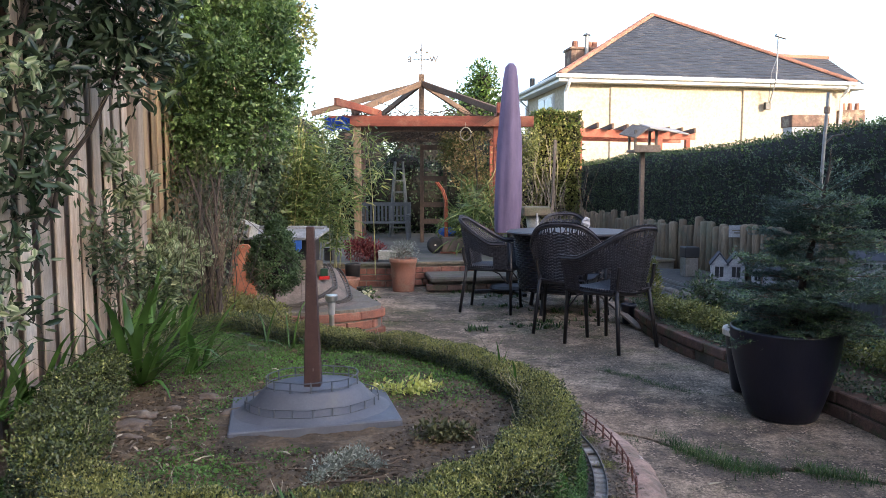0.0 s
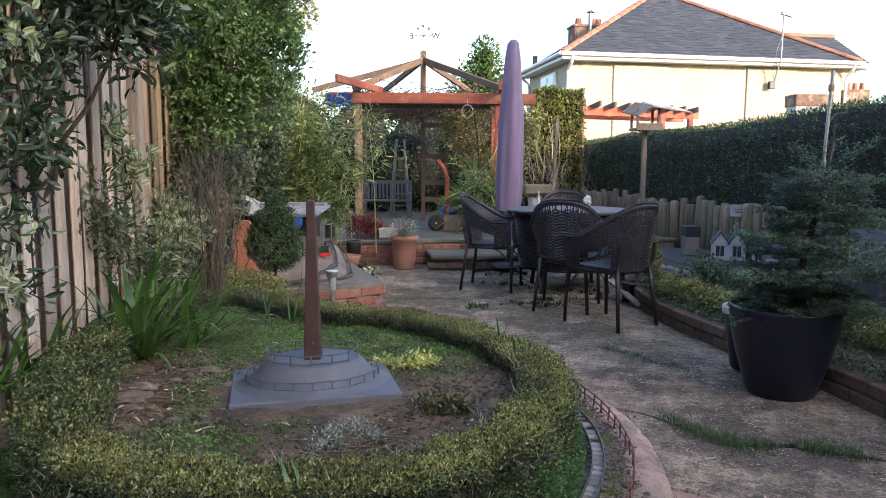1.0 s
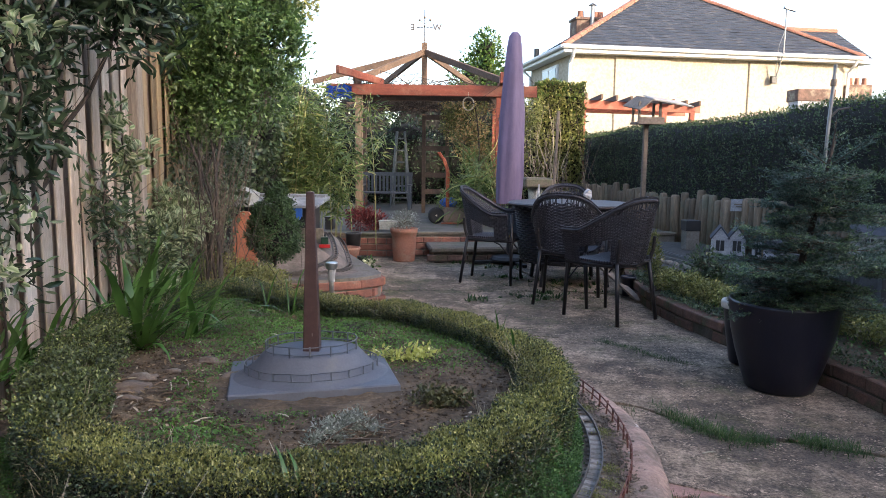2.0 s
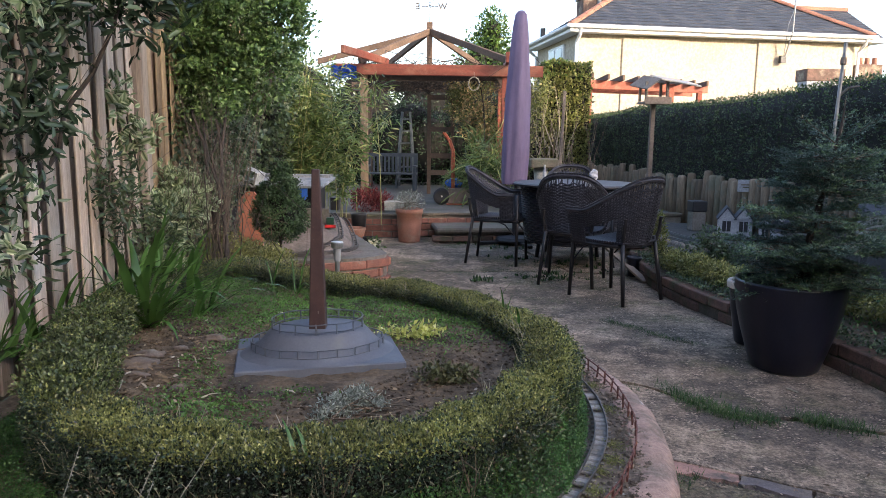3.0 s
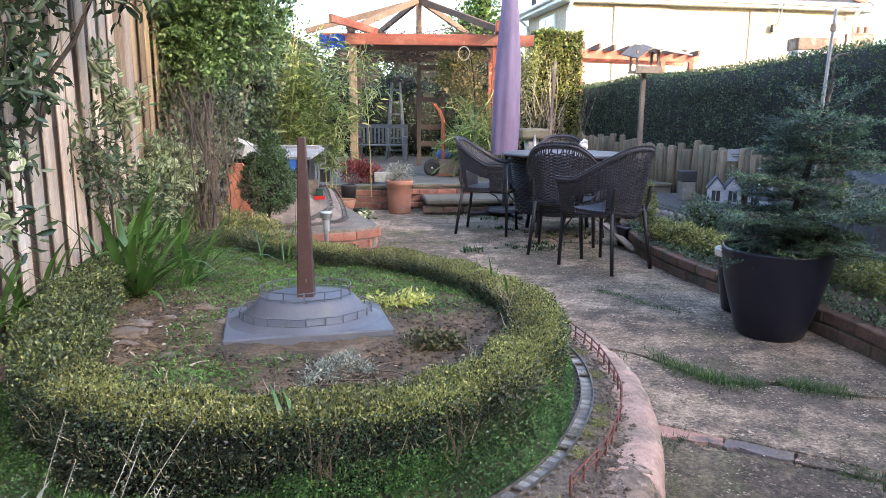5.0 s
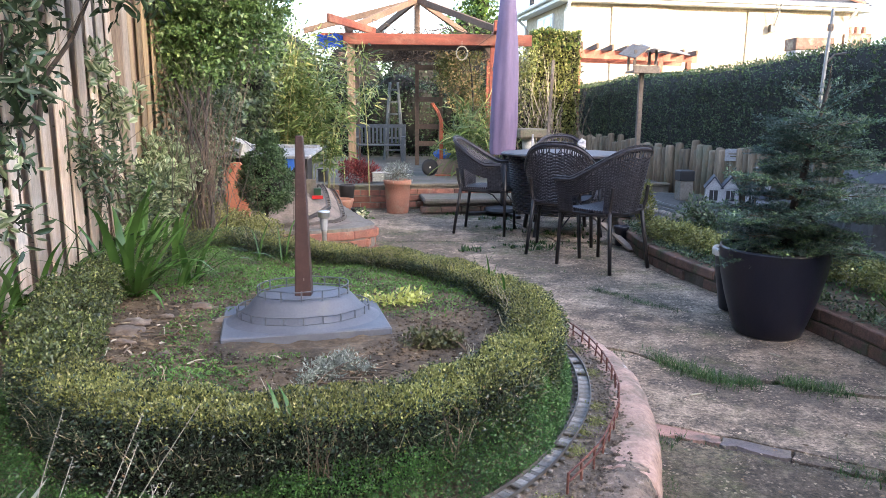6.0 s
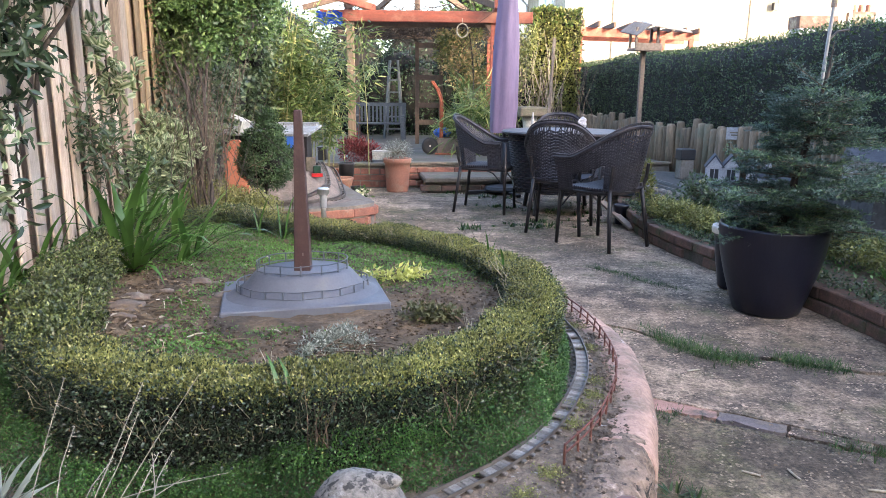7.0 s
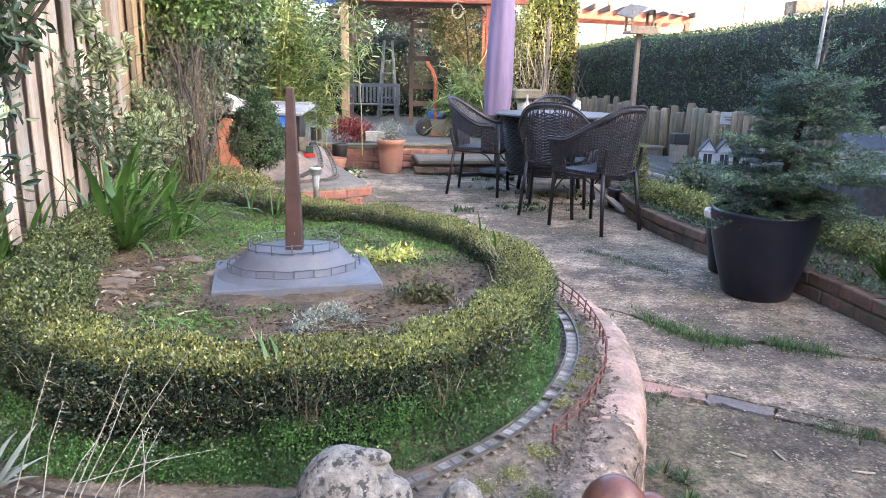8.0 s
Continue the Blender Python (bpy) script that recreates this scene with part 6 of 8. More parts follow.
bush("tree", [(0.45, 17.5, 3.0), (0.85, 17.6, 2.5), (0.2, 17.4, 2.3), (0.6, 17.5, 3.7)], [(0.75, 0.6, 0.75), (0.6, 0.6, 0.7), (0.7, 0.6, 0.7), (0.35, 0.35, 0.55)], 7000, 0.11, 0.5, M["small_leaf"],
     "rounded evergreen tree behind the garden", "tree", base=(0.5, 17.5, 0.25), stems=[([(0.5, 17.5, 0.2), (0.5, 17.5, 2.0), (0.5, 17.5, 3.3)], 0.09, 0.03)], twig_n=30, crown="crown", core=0.6)
bush("tree", [(-3.2, 9.5, 1.6), (-2.6, 9.0, 1.2), (-3.8, 9.3, 1.9)], [(0.8, 0.8, 0.8), (0.6, 0.7, 0.8), (0.8, 0.8, 0.9)], 9000, 0.07, 0.5, M["small_leaf"], "leafy evergreen tree beside the pergola", "tree",
     base=(-3.0, 9.3, 0.255), stems=[([(-3, 9.3, 0.2), (-3.05, 9.35, 1.0), (-3.2, 9.4, 1.8)], 0.06, 0.02)], twig_n=25, crown="crown", core=0.6)
bush("conifer", [(-2.0, 7.6, 1.15), (-2.0, 7.6, 1.5)], [(0.18, 0.2, 0.5), (0.1, 0.12, 0.25)], 1500, 0.05, 0.35, M["brown_leaf"], "rusty brown dying conifer by the fence", "conifer", base=(-2.05, 7.6, 0.24), twig_n=30)
for x0, y0, hh, s in ((-9, 34, 2.6, 1), (-3, 38, 2.4, 2), (4, 40, 2.2, 3), (-16, 36, 3.0, 4), (24, 38, 3.0, 6)):
    cs = [(x0 + rng.uniform(-3.5, 3.5), y0 + rng.uniform(-1, 1), rng.uniform(0.6, 1.0) * hh * 0.6) for _ in range(7)]
    bush("tree", cs, [(1.8, 1.2, hh * 0.55)] * 7, 3500, 0.26, 0.6, M["small_leaf"], "distant leafy trees beyond the gardens", "tree", base=(x0, y0, -0.06), crown="crown",
         stems=[([(x0, y0, -0.1), (x0, y0, hh * 0.7)], 0.15, 0.05)])

bush("dark_shrub", [(-1.5, 13.9, 0.9), (-0.7, 14.0, 0.95), (0.1, 13.9, 1.0), (0.8, 13.8, 1.0), (-2.2, 13.7, 1.0), (-1.1, 14.1, 1.5)], [(0.5, 0.35, 0.75), (0.5, 0.35, 0.75), (0.5, 0.35, 0.8), (0.45, 0.35, 0.8), (0.5, 0.35, 0.8), (0.5, 0.3, 0.4)],
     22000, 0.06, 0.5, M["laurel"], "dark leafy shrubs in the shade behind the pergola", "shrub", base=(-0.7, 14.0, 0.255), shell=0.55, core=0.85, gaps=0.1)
bush("golden_climber", [(-0.05, 11.1, 1.7), (0.2, 11.0, 1.4), (0.25, 11.1, 1.05), (0.05, 11.2, 1.95)], [(0.28, 0.2, 0.3), (0.28, 0.2, 0.35), (0.22, 0.2, 0.3), (0.35, 0.25, 0.16)], 9000, 0.045, 0.5, M["golden_leaf"],
     "ragged golden-green climber on the pergola", "climber", base=(0.3, 11.1, 0.255), twig_n=70, shell=0.8, gaps=0.35, stems=[([(0.3, 11.1, 0.25), (0.25, 11.1, 1.0), (0.1, 11.1, 1.9)], 0.02, 0.008)])
# ---- things on the terrace ----
# bench paint darkened so its colour holds the pergola's shade
M["bench"] = surf("grey-blue bench paint in shade tone", (0.075, 0.088, 0.105), (0.055, 0.065, 0.08), 12, 0.7, 0.2, 80)
bench = thing("garden_bench", (-1.3, 12.3, 0.255), 0, "grey-blue slatted wooden garden bench", "bench")
for x in (-0.42, 0.42):
    part("leg", boxed((x, -0.2, 0.2), (0.05, 0.05, 0.4)), M["bench"], bench)
    part("leg", boxed((x, 0.2, 0.31), (0.05, 0.05, 0.62)), M["bench"], bench)
    part("armrest", boxed((x, 0, 0.42), (0.06, 0.46, 0.03)), M["bench"], bench)
for j in range(5):
    part("seat_slat", boxed((0, -0.18 + j * 0.085, 0.29), (0.9, 0.06, 0.02)), M["bench"], bench)
part("top_rail", boxed((0, 0.21, 0.61), (0.9, 0.03, 0.06)), M["bench"], bench)
for j in range(13):
    part("back_slat", boxed((-0.4 + j * 0.0667, 0.21, 0.45), (0.035, 0.02, 0.28)), M["bench"], bench)

# ladder wood toned dark blue-grey to stand for shade on it
M["ladder"] = surf("weathered ladder wood in shade tone", (0.12, 0.135, 0.14), (0.09, 0.1, 0.105), 10, 0.8, 0.2, 60)
ladder = thing("step_ladder", (-1.1, 13.0, 0.255), 0, "grey wooden step ladder standing open", "ladder")
for s in (-1, 1):
    part("stile", beam(bmesh.new(), (s * 0.16, -0.25, 0), (s * 0.07, 0, 1.38), 0.035, 0.05), M["ladder"], ladder)
    part("rear_stile", beam(bmesh.new(), (s * 0.16, 0.35, 0), (s * 0.07, 0.03, 1.36), 0.025, 0.035), M["ladder"], ladder)
for j in range(6):
    f = (j + 0.8) / 6.4
    part("tread", boxed((0, -0.25 * (1 - f), 1.38 * f), (0.3 - 0.17 * f, 0.08, 0.025)), M["ladder"], ladder)

trellis = thing("trellis", (-0.5, 11.5, 0.255), 0, "brown timber trellis frame", "trellis")
for x in (-0.1, 0.28):
    part("upright", boxed((x, 0, 0.8), (0.06, 0.045, 1.6)), M["rafter"], trellis)
for z in (0.35, 0.62, 1.05, 1.55):
    part("rung", boxed((0.09, -0.01, z), (0.44, 0.02, 0.08)), M["rafter"], trellis)

truck = thing("sack_truck", (-0.18, 9.6, 0.255), 0, "orange-red steel sack truck with black wheels", "sack truck")
M["truck"] = plain("orange-red painted steel", (0.3, 0.07, 0.028), 0.6, 0.1)
for x in (0.0, 0.022):
    part("frame_tube", tube(bmesh.new(), [(x, 0.0, 0.06), (x, 0.02, 0.72), (x - 0.05, 0.04, 0.86), (x - 0.13, 0.05, 0.97)], 0.015, 8), M["truck"], truck)
for z in (0.15, 0.45, 0.7):
    part("crossbar", tube(bmesh.new(), [(0.0, 0.0, z), (0.022, 0.0, z)], 0.01, 6), M["truck"], truck)
part("toe_plate", boxed((0.04, -0.08, 0.012), (0.22, 0.18, 0.008)), M["truck"], truck)
for x, yw in ((-0.14, -0.1), (0.12, 0.12)):
    wt = lathe([(0, -0.02), (0.06, -0.022), (0.1, -0.03), (0.115, 0.0), (0.1, 0.03), (0.06, 0.022), (0, 0.02)], 24)
    wo = part("wheel", wt, M["rubber"], truck, "black rubber wheel", True)
    wo.matrix_basis = pose(x, yw, 0.116, 90, 0, 12)
    part("hub", lathe([(0, 0.024), (0.013, 0.024), (0.013, -0.024), (0, -0.024)], 12), M["cream"], wo)

bath = thing("bird_bath", (0.93, 8.75, 0.255), 12, "weathered square-topped stone bird bath", "bird bath")
part("plinth", boxed((0, 0, 0.04), (0.3, 0.3, 0.08), bevel=0.01), M["stone"], bath)
part("column", lathe([(0.1, 0.08), (0.085, 0.2), (0.075, 0.4), (0.09, 0.54), (0, 0.54)], 16), M["block"], bath, smooth=True)
part("bowl", boxed((0, 0, 0.6), (0.36, 0.36, 0.12), bevel=0.02), M["stone"], bath)

tp = planter("terracotta_pot", (-0.615, 7.72, 0), [(0, 0), (0.115, 0), (0.12, 0.01), (0.135, 0.2), (0.14, 0.31), (0.152, 0.315), (0.155, 0.36), (0.147, 0.368), (0.135, 0.36), (0.13, 0.3)], M["terracotta"],
             "tall terracotta pot with a dried plant", 0.33, 0.135)
bush("dried_plant", [(-0.615, 7.72, 0.43)], [(0.17, 0.17, 0.13)], 900, 0.035, 0.18, M["silver_leaf"], "dried grey-brown lavender in the pot", "plant", base=(-0.615, 7.72, 0.33), shell=0.9, twig_n=60)
step_ = part("step", boxed((0.25, 7.93, 0.14), (1.22, 0.57, 0.06), (0, 0, 9), 0.016), M["stone"], None)
part("step_core", boxed((0.25, 7.95, 0.05), (1.14, 0.5, 0.12), (0, 0, 9)), M["mortar"], step_)
tagged(step_, "broad stone step up to the terrace", kind="structure")
planter("plant_pot", (-1.2, 7.35, 0.0), [(0, 0), (0.11, 0), (0.14, 0.15), (0.15, 0.17), (0.15, 0.19), (0.135, 0.19), (0.13, 0.15)], M["terracotta"], "shallow round terracotta plant bowl", 0.16, 0.135)
planter("plant_pot", (-1.16, 7.6, 0.17), [(0, 0.0), (0.075, 0.0), (0.085, 0.13), (0.092, 0.15), (0.08, 0.15), (0.075, 0.1)], M["black"], "black plastic pot on the bowl's edge", 0.12, 0.078).location.z = 0.17
planter("plant_pot", (-0.98, 7.1, 0.0), [(0, 0), (0.055, 0), (0.065, 0.12), (0.07, 0.13), (0.06, 0.13)], M["black"], "small black nursery pot", 0.11, 0.058)
bush("primrose", [(-0.92, 6.85, 0.06), (-1.06, 6.88, 0.05)], [(0.1, 0.08, 0.07), (0.09, 0.08, 0.06)], 260, 0.04, 0.7, M["small_leaf"], "clump of primroses with pale yellow flowers", "flowers", base=(-0.98, 6.85, 0), shell=0.7)
bush("primrose", [(-0.92, 6.83, 0.1), (-1.06, 6.86, 0.09)], [(0.09, 0.08, 0.03), (0.09, 0.08, 0.03)], 130, 0.03, 1.0, M["petal"], "pale yellow primrose blooms", "flowers", base=(-0.95, 6.82, 0.03), shell=0.7)
bush("red_plant", [(-1.2, 8.4, 0.4), (-1.05, 8.45, 0.37)], [(0.17, 0.12, 0.15), (0.14, 0.12, 0.12)], 1300, 0.06, 0.22, M["red_leaf"], "dark red spiky-leaved plant on the terrace edge", "plant", base=(-1.15, 8.4, 0.275), shell=0.8, up=0.6)
for x, yv, z, s, m, lb in ((-0.85, 8.35, 0.283, (0.2, 0.14, 0.1), "block", "grey concrete block on the terrace"),
                           (-1.55, 8.3, 0.283, (0.1, 0.1, 0.14), "black", "black pot-shaped box on the terrace")):
    t_ = thing("box", (x, yv, z), rng.uniform(-15, 15), lb, "box")
    part("body", boxed((0, 0, s[2] / 2), s, bevel=0.008), M[m], t_)
    part("lid", boxed((0, 0, s[2] + 0.006), (s[0] * 1.06, s[1] * 1.06, 0.014), bevel=0.003), M[m], t_)
ypot = thing("planter", (0.02, 9.75, 0.255), 0, "low brick-built planter with mixed plants", "planter")
part("body", boxed((0, 0, 0.11), (0.5, 0.35, 0.22), bevel=0.01), M["old_wood"], ypot)
part("soil", boxed((0, 0, 0.222), (0.44, 0.3, 0.01)), M["potting"], ypot)
bush("plant", [(0.02, 9.75, 0.62), (-0.15, 9.8, 0.56)], [(0.2, 0.16, 0.2), (0.15, 0.15, 0.16)], 900, 0.06, 0.3, M["bamboo_leaf"], "mixed leafy plants in the low planter", "plant", base=(0.02, 9.75, 0.48), shell=0.8, twig_n=20)
bag = thing("plastic_bag", (-0.15, 9.7, 0.48), 0, "crumpled bright blue plastic bag", "bag")
bb = bmesh.new()
bmesh.ops.create_icosphere(bb, subdivisions=3, radius=0.09)
for v in bb.verts:
    v.co = Vector((v.co.x * 1.3, v.co.y * 0.7, v.co.z * 0.8 + 0.06)) + noise.noise_vector(v.co * 22) * 0.025
part("film", bb, M["blue"], bag)
bush("spiky_grass", [(0.3, 9.5, 0.75)], [(0.32, 0.25, 0.4)], 620, 0.3, 0.05, M["bamboo_leaf"], "arching grassy plant beside the sack truck", "grass plant", outline=LEAF_STRAP, base=(0.3, 9.5, 0.27), shell=0.9, droop=0.3)

# ---- bamboo ----
bam = thing("bamboo", (-1.35, 7.6, 0.245), 0, "tall clump of arching leafy bamboo", "bamboo")
PB, DB = [], []
for k in range(46):
    x, yv = -1.62 + rng.normal() * 0.24, 7.45 + rng.normal() * 0.2
    hgt = rng.uniform(1.1, 1.95)
    bend = np.array((rng.normal() * 0.22 + (0.5 if k % 4 == 0 else 0.0), rng.normal() * 0.2 - 0.05))
    ps = [np.array((x + bend[0] * f * f, yv + bend[1] * f * f, 0.24 + hgt * (f - 0.12 * f ** 3))) for f in np.linspace(0, 1, 7)]
    in_world(part("cane", tube(bmesh.new(), ps, list(np.linspace(0.006, 0.002, 7)), 5, False), M["bamboo_cane"], bam))
    m_ = 175
    f = rng.uniform(0.2, 1.0, m_)
    base_p = np.stack([np.interp(f, np.linspace(0, 1, 7), np.array(ps)[:, c]) for c in range(3)], 1)
    side = rand_dirs(m_) * (1, 1, 0.3)
    reach = rng.uniform(0.03, 0.3, m_)[:, None] * (0.4 + f[:, None] * 0.6)
    PB.append(base_p + side * reach + np.array((0, 0, -1)) * reach ** 2 * 0.9)
    DB.append(unit(side + np.column_stack([rng.normal(size=m_) * 0.3, rng.normal(size=m_) * 0.3, 0.35 - rng.uniform(0.0, 1.2, m_)])))
PB, DB = np.vstack(PB), np.vstack(DB)
keep = PB[:, 0] < -1.16 + 1.1 * np.clip((PB[:, 2] - 0.85) / 0.8, 0, 1) + rng.normal(size=len(PB)) * 0.05
PB, DB = PB[keep], DB[keep]
in_world(leaves("foliage", PB, DB, rand_dirs(len(PB)) + np.array((0, 0, 0.7)), rng.uniform(0.06, 0.13, len(PB)), 0.014, LEAF_STRAP, M["bamboo_leaf"], bam))

# ---- railway corner behind the hedge ----
top_ = bush("topiary", [(-1.145, 4.3, 0.65), (-1.145, 4.3, 0.78), (-1.13, 4.3, 0.9)], [(0.162, 0.162, 0.165), (0.115, 0.115, 0.13), (0.045, 0.045, 0.075)], 17000, 0.017, 0.5, M["conifer"],
            "small dense teardrop conifer on a short stem", "conifer", base=(-1.15, 4.3, 0.24), shell=0.4, lump=0.08, clump=0.026, clump_n=520, stems=[([(-1.15, 4.3, 0.24), (-1.15, 4.3, 0.4), (-1.15, 4.3, 0.85)], 0.016, 0.008)])
# near-black lobe as the topiary's inner shade
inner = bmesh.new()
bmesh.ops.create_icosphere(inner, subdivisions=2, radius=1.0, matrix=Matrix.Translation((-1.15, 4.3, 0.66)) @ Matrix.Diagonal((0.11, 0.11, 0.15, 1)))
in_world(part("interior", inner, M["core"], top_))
bank_at = lambda x, y: 0.251 + np.clip((y - 5.06) / 0.4, 0, 1) ** 1.1 * np.clip((-0.9 - x) / 0.26, 0, 1) * np.clip((7.0 - y) / 0.8, 0, 1) * (0.2 + 0.012 * wavy(x, y, 3))
sheet("railway_bank", [(-1.85, 5.03), (-1.05, 5.03), (-0.86, 5.16), (-0.78, 5.35), (-0.95, 5.9), (-1.18, 6.6), (-1.3, 7.0), (-1.95, 7.0)], bank_at, 0.015, M["bank"], None, "sloping rough concrete bank under the model station", "structure")
station = thing("model_station", (-1.56, 5.6, 0.24), -4, "model railway station with grey roof and blue canopy valance", "model building")
# wall black to stand for the dark shade under the canopy
part("wall", boxed((0, 0.12, 0.25), (0.78, 0.14, 0.5), bevel=0.004), M["black"], station)
part("roof", boxed((0.02, -0.02, 0.535), (0.92, 0.42, 0.022), (7, 0, 0), 0.003), M["grey_roof"], station, "flat grey felted roof")
part("ridge_board", boxed((0.0, 0.18, 0.572), (0.9, 0.1, 0.03), (0, 0, 0), 0.003), M["grey_roof"], station)
part("valance", boxed((0.19, -0.21, 0.47), (0.34, 0.012, 0.075)), M["blue"], station, "bright blue valance board")
for j in range(5):
    part("valance_tooth", boxed((0.05 + j * 0.07, -0.212, 0.425), (0.035, 0.01, 0.03), (0, 45, 0)), M["blue"], station)
for j in range(5):
    part("column", tube(bmesh.new(), [(-0.1 + j * 0.13, -0.19, 0), (-0.1 + j * 0.13, -0.19, 0.46)], 0.01, 6), M["grey_metal"], station)
    part("arch", boxed((-0.1 + j * 0.13, 0.045, 0.17), (0.08, 0.01, 0.3), bevel=0.003), M["slab_grey"], station)
gate = thing("painted_board", (-1.6, 5.15, 0.24), 8, "orange painted upright board with a pointed top", "board")
gb2 = bmesh.new()
pts_ = [(-0.085, 0), (0.085, 0), (0.085, 0.41), (0.03, 0.48), (-0.03, 0.48), (-0.085, 0.41)]
fv = bmesh.ops.contextual_create(gb2, geom=[gb2.verts.new((x, 0, z)) for x, z in pts_])["faces"]
ex = bmesh.ops.extrude_face_region(gb2, geom=fv)
bmesh.ops.translate(gb2, verts=[v for v in ex["geom"] if isinstance(v, bmesh.types.BMVert)], vec=(0, 0.05, 0))
bmesh.ops.recalc_face_normals(gb2, faces=gb2.faces)
part("panel", gb2, M["orange_paint"], gate)
part("dark_side", boxed((-0.115, 0.04, 0.2), (0.045, 0.1, 0.4), bevel=0.003), M["black"], gate)
blk = thing("hollow_block", (-1.69, 5.45, 0.775), -20, "pale hollow concrete block lying tilted on the roof", "block")
for nm, c_, s_ in (("side", (-0.1, 0, 0), (0.025, 0.14, 0.13)), ("side", (0.1, 0, 0), (0.025, 0.14, 0.13)), ("web", (0, 0, -0.055), (0.18, 0.14, 0.02)), ("web", (0, 0, 0.055), (0.18, 0.14, 0.02))):
    part(nm, boxed(Vector(c_) + Vector((0, 0, 0.07)), s_, bevel=0.003), M["block"], blk)
blk.rotation_euler.y = radians(18)
blk.scale = (0.78, 0.78, 0.78)
tl2 = thing("model_railway_track", (-1.2, 5.6, 0.25), 0, "curved double model track on the concrete plinth", "model track")
for off_ in (0.0, 0.12):
    curve = [Vector((x, yv, float(bank_at(x, yv)) + 0.016)) for x, yv in spline([(-1.75 + off_, 5.2), (-1.4 + off_, 5.08), (-1.12 + off_, 5.15), (-1.0 + off_, 5.5), (-1.1 + off_, 6.0), (-1.4 + off_, 6.8)], 8)]
    for sd_ in (-0.0165, 0.0165):
        in_world(part("rail", sweep(curve, [(sd_ - 0.003, -0.012), (sd_ - 0.003, 0.006), (sd_ + 0.003, 0.006), (sd_ + 0.003, -0.012)]), M["rail"], tl2))
    for q, dd in zip(*evenly(np.array(curve), 0.06)):
        o = new("sleeper", sm)
        o.parent = tl2
        o.matrix_basis = Matrix.Translation(-tl2.location) @ pose(q[0], q[1], q[2] - 0.012, 0, 0, math.degrees(math.atan2(dd[1], dd[0])) - 90)
loco = thing("model_locomotive", (-1.09, 5.62, float(bank_at(-1.09, 5.62)) + 0.016), 100, "small green and red model steam locomotive", "model train")
M["loco_green"], M["loco_red"] = plain("dark green paint", (0.015, 0.05, 0.03), 0.35), plain("red paint", (0.5, 0.02, 0.02), 0.4)
part("boiler", tube(bmesh.new(), [(-0.08, 0, 0.06), (0.1, 0, 0.06)], 0.028, 12), M["loco_green"], loco, smooth=True)
part("cab", boxed((-0.11, 0, 0.065), (0.06, 0.075, 0.1), bevel=0.004), M["loco_green"], loco)
part("footplate", boxed((0, 0, 0.024), (0.28, 0.08, 0.012)), M["black"], loco)
part("buffer_beam", boxed((-0.145, 0, 0.024), (0.014, 0.11, 0.034)), M["loco_red"], loco)
part("chimney", tube(bmesh.new(), [(0.075, 0, 0.08), (0.075, 0, 0.125)], [0.01, 0.013], 8), M["black"], loco)
for x in (-0.06, 0.06):
    for yv in (-0.024, 0.024):
        part("wheel", tube(bmesh.new(), [(x, yv - 0.004, 0.018), (x, yv + 0.004, 0.018)], 0.018, 14), M["loco_red"], loco)
loco.scale = (0.78, 0.78, 0.78)
lamp = thing("solar_light", (-0.645, 3.5, 0.297), 0, "steel solar garden light with a frosted lens on a stake", "garden light")
part("stake", tube(bmesh.new(), [(0, 0, -0.1), (0, 0, 0.2)], 0.013, 8), M["steel"], lamp)
part("lens", tube(bmesh.new(), [(0, 0, 0.2), (0, 0, 0.27)], [0.016, 0.021], 14), M["frosted"], lamp)
part("cap", lathe([(0.025, 0.268), (0.031, 0.27), (0.032, 0.296), (0.029, 0.301), (0, 0.303)], 20), M["steel"], lamp, "brushed steel cap")

# ---- blades and tufts ----
def blades(name, bases, n_each, length, width, material, parent, spread=0.5, bend=1.4, seg=6, fold=0.25, label="", single=False, lean=None):
    """Ribbon leaves that rise and arch over from each base; one mesh."""
    V, F = [], []
    for bx, by, bz, sc in bases:
        for _ in range(n_each):
            a = rng.random() * math.tau if lean is None else lean + rng.normal() * 0.85
            L_ = length * sc * rng.uniform(0.55, 1.15)
            w_ = width * sc * rng.uniform(0.7, 1.2)
            th = rng.uniform(0.15 * spread, spread)
            k = bend * rng.uniform(0.3, 1.2)
            out = np.array((math.cos(a), math.sin(a), 0))
            sd_ = np.array((-math.sin(a), math.cos(a), 0)) 
            p = np.array((bx, by, bz)) + out * rng.random() * 0.02 * sc + sd_ * rng.normal() * 0.012 * sc
            i0 = len(V)
            for j in range(seg + 1):
                f = j / seg
                ww = w_ * 0.5 * (1 - f ** 2.2) * (0.75 + 0.6 * f * (1 - f) * 2)
                nrm = out * math.cos(th + k * f * f) - np.array((0, 0, 1)) * math.sin(th + k * f * f)
                V += [p - sd_ * ww + nrm * ww * fold, p, p + sd_ * ww + nrm * ww * fold]
                p = p + (out * math.sin(th + k * f * f) + np.array((0, 0, 1)) * math.cos(th + k * f * f)) * L_ / seg
            for j in range(seg):
                q = i0 + j * 3
                F += [(q, q + 1, q + 4, q + 3), (q + 1, q + 2, q + 5, q + 4)]
            if single:
                one = link_mesh("leaf", array_mesh("leaf", np.array(V), np.array(F)), material, parent)
                one.data.shade_smooth()
                in_world(one)
                V, F = [], []
    if single:
        return None
    ob = link_mesh(name, array_mesh(name, np.array(V), np.array(F)), material, parent, label)
    ob.data.shade_smooth()
    return in_world(ob) if parent is not None else ob


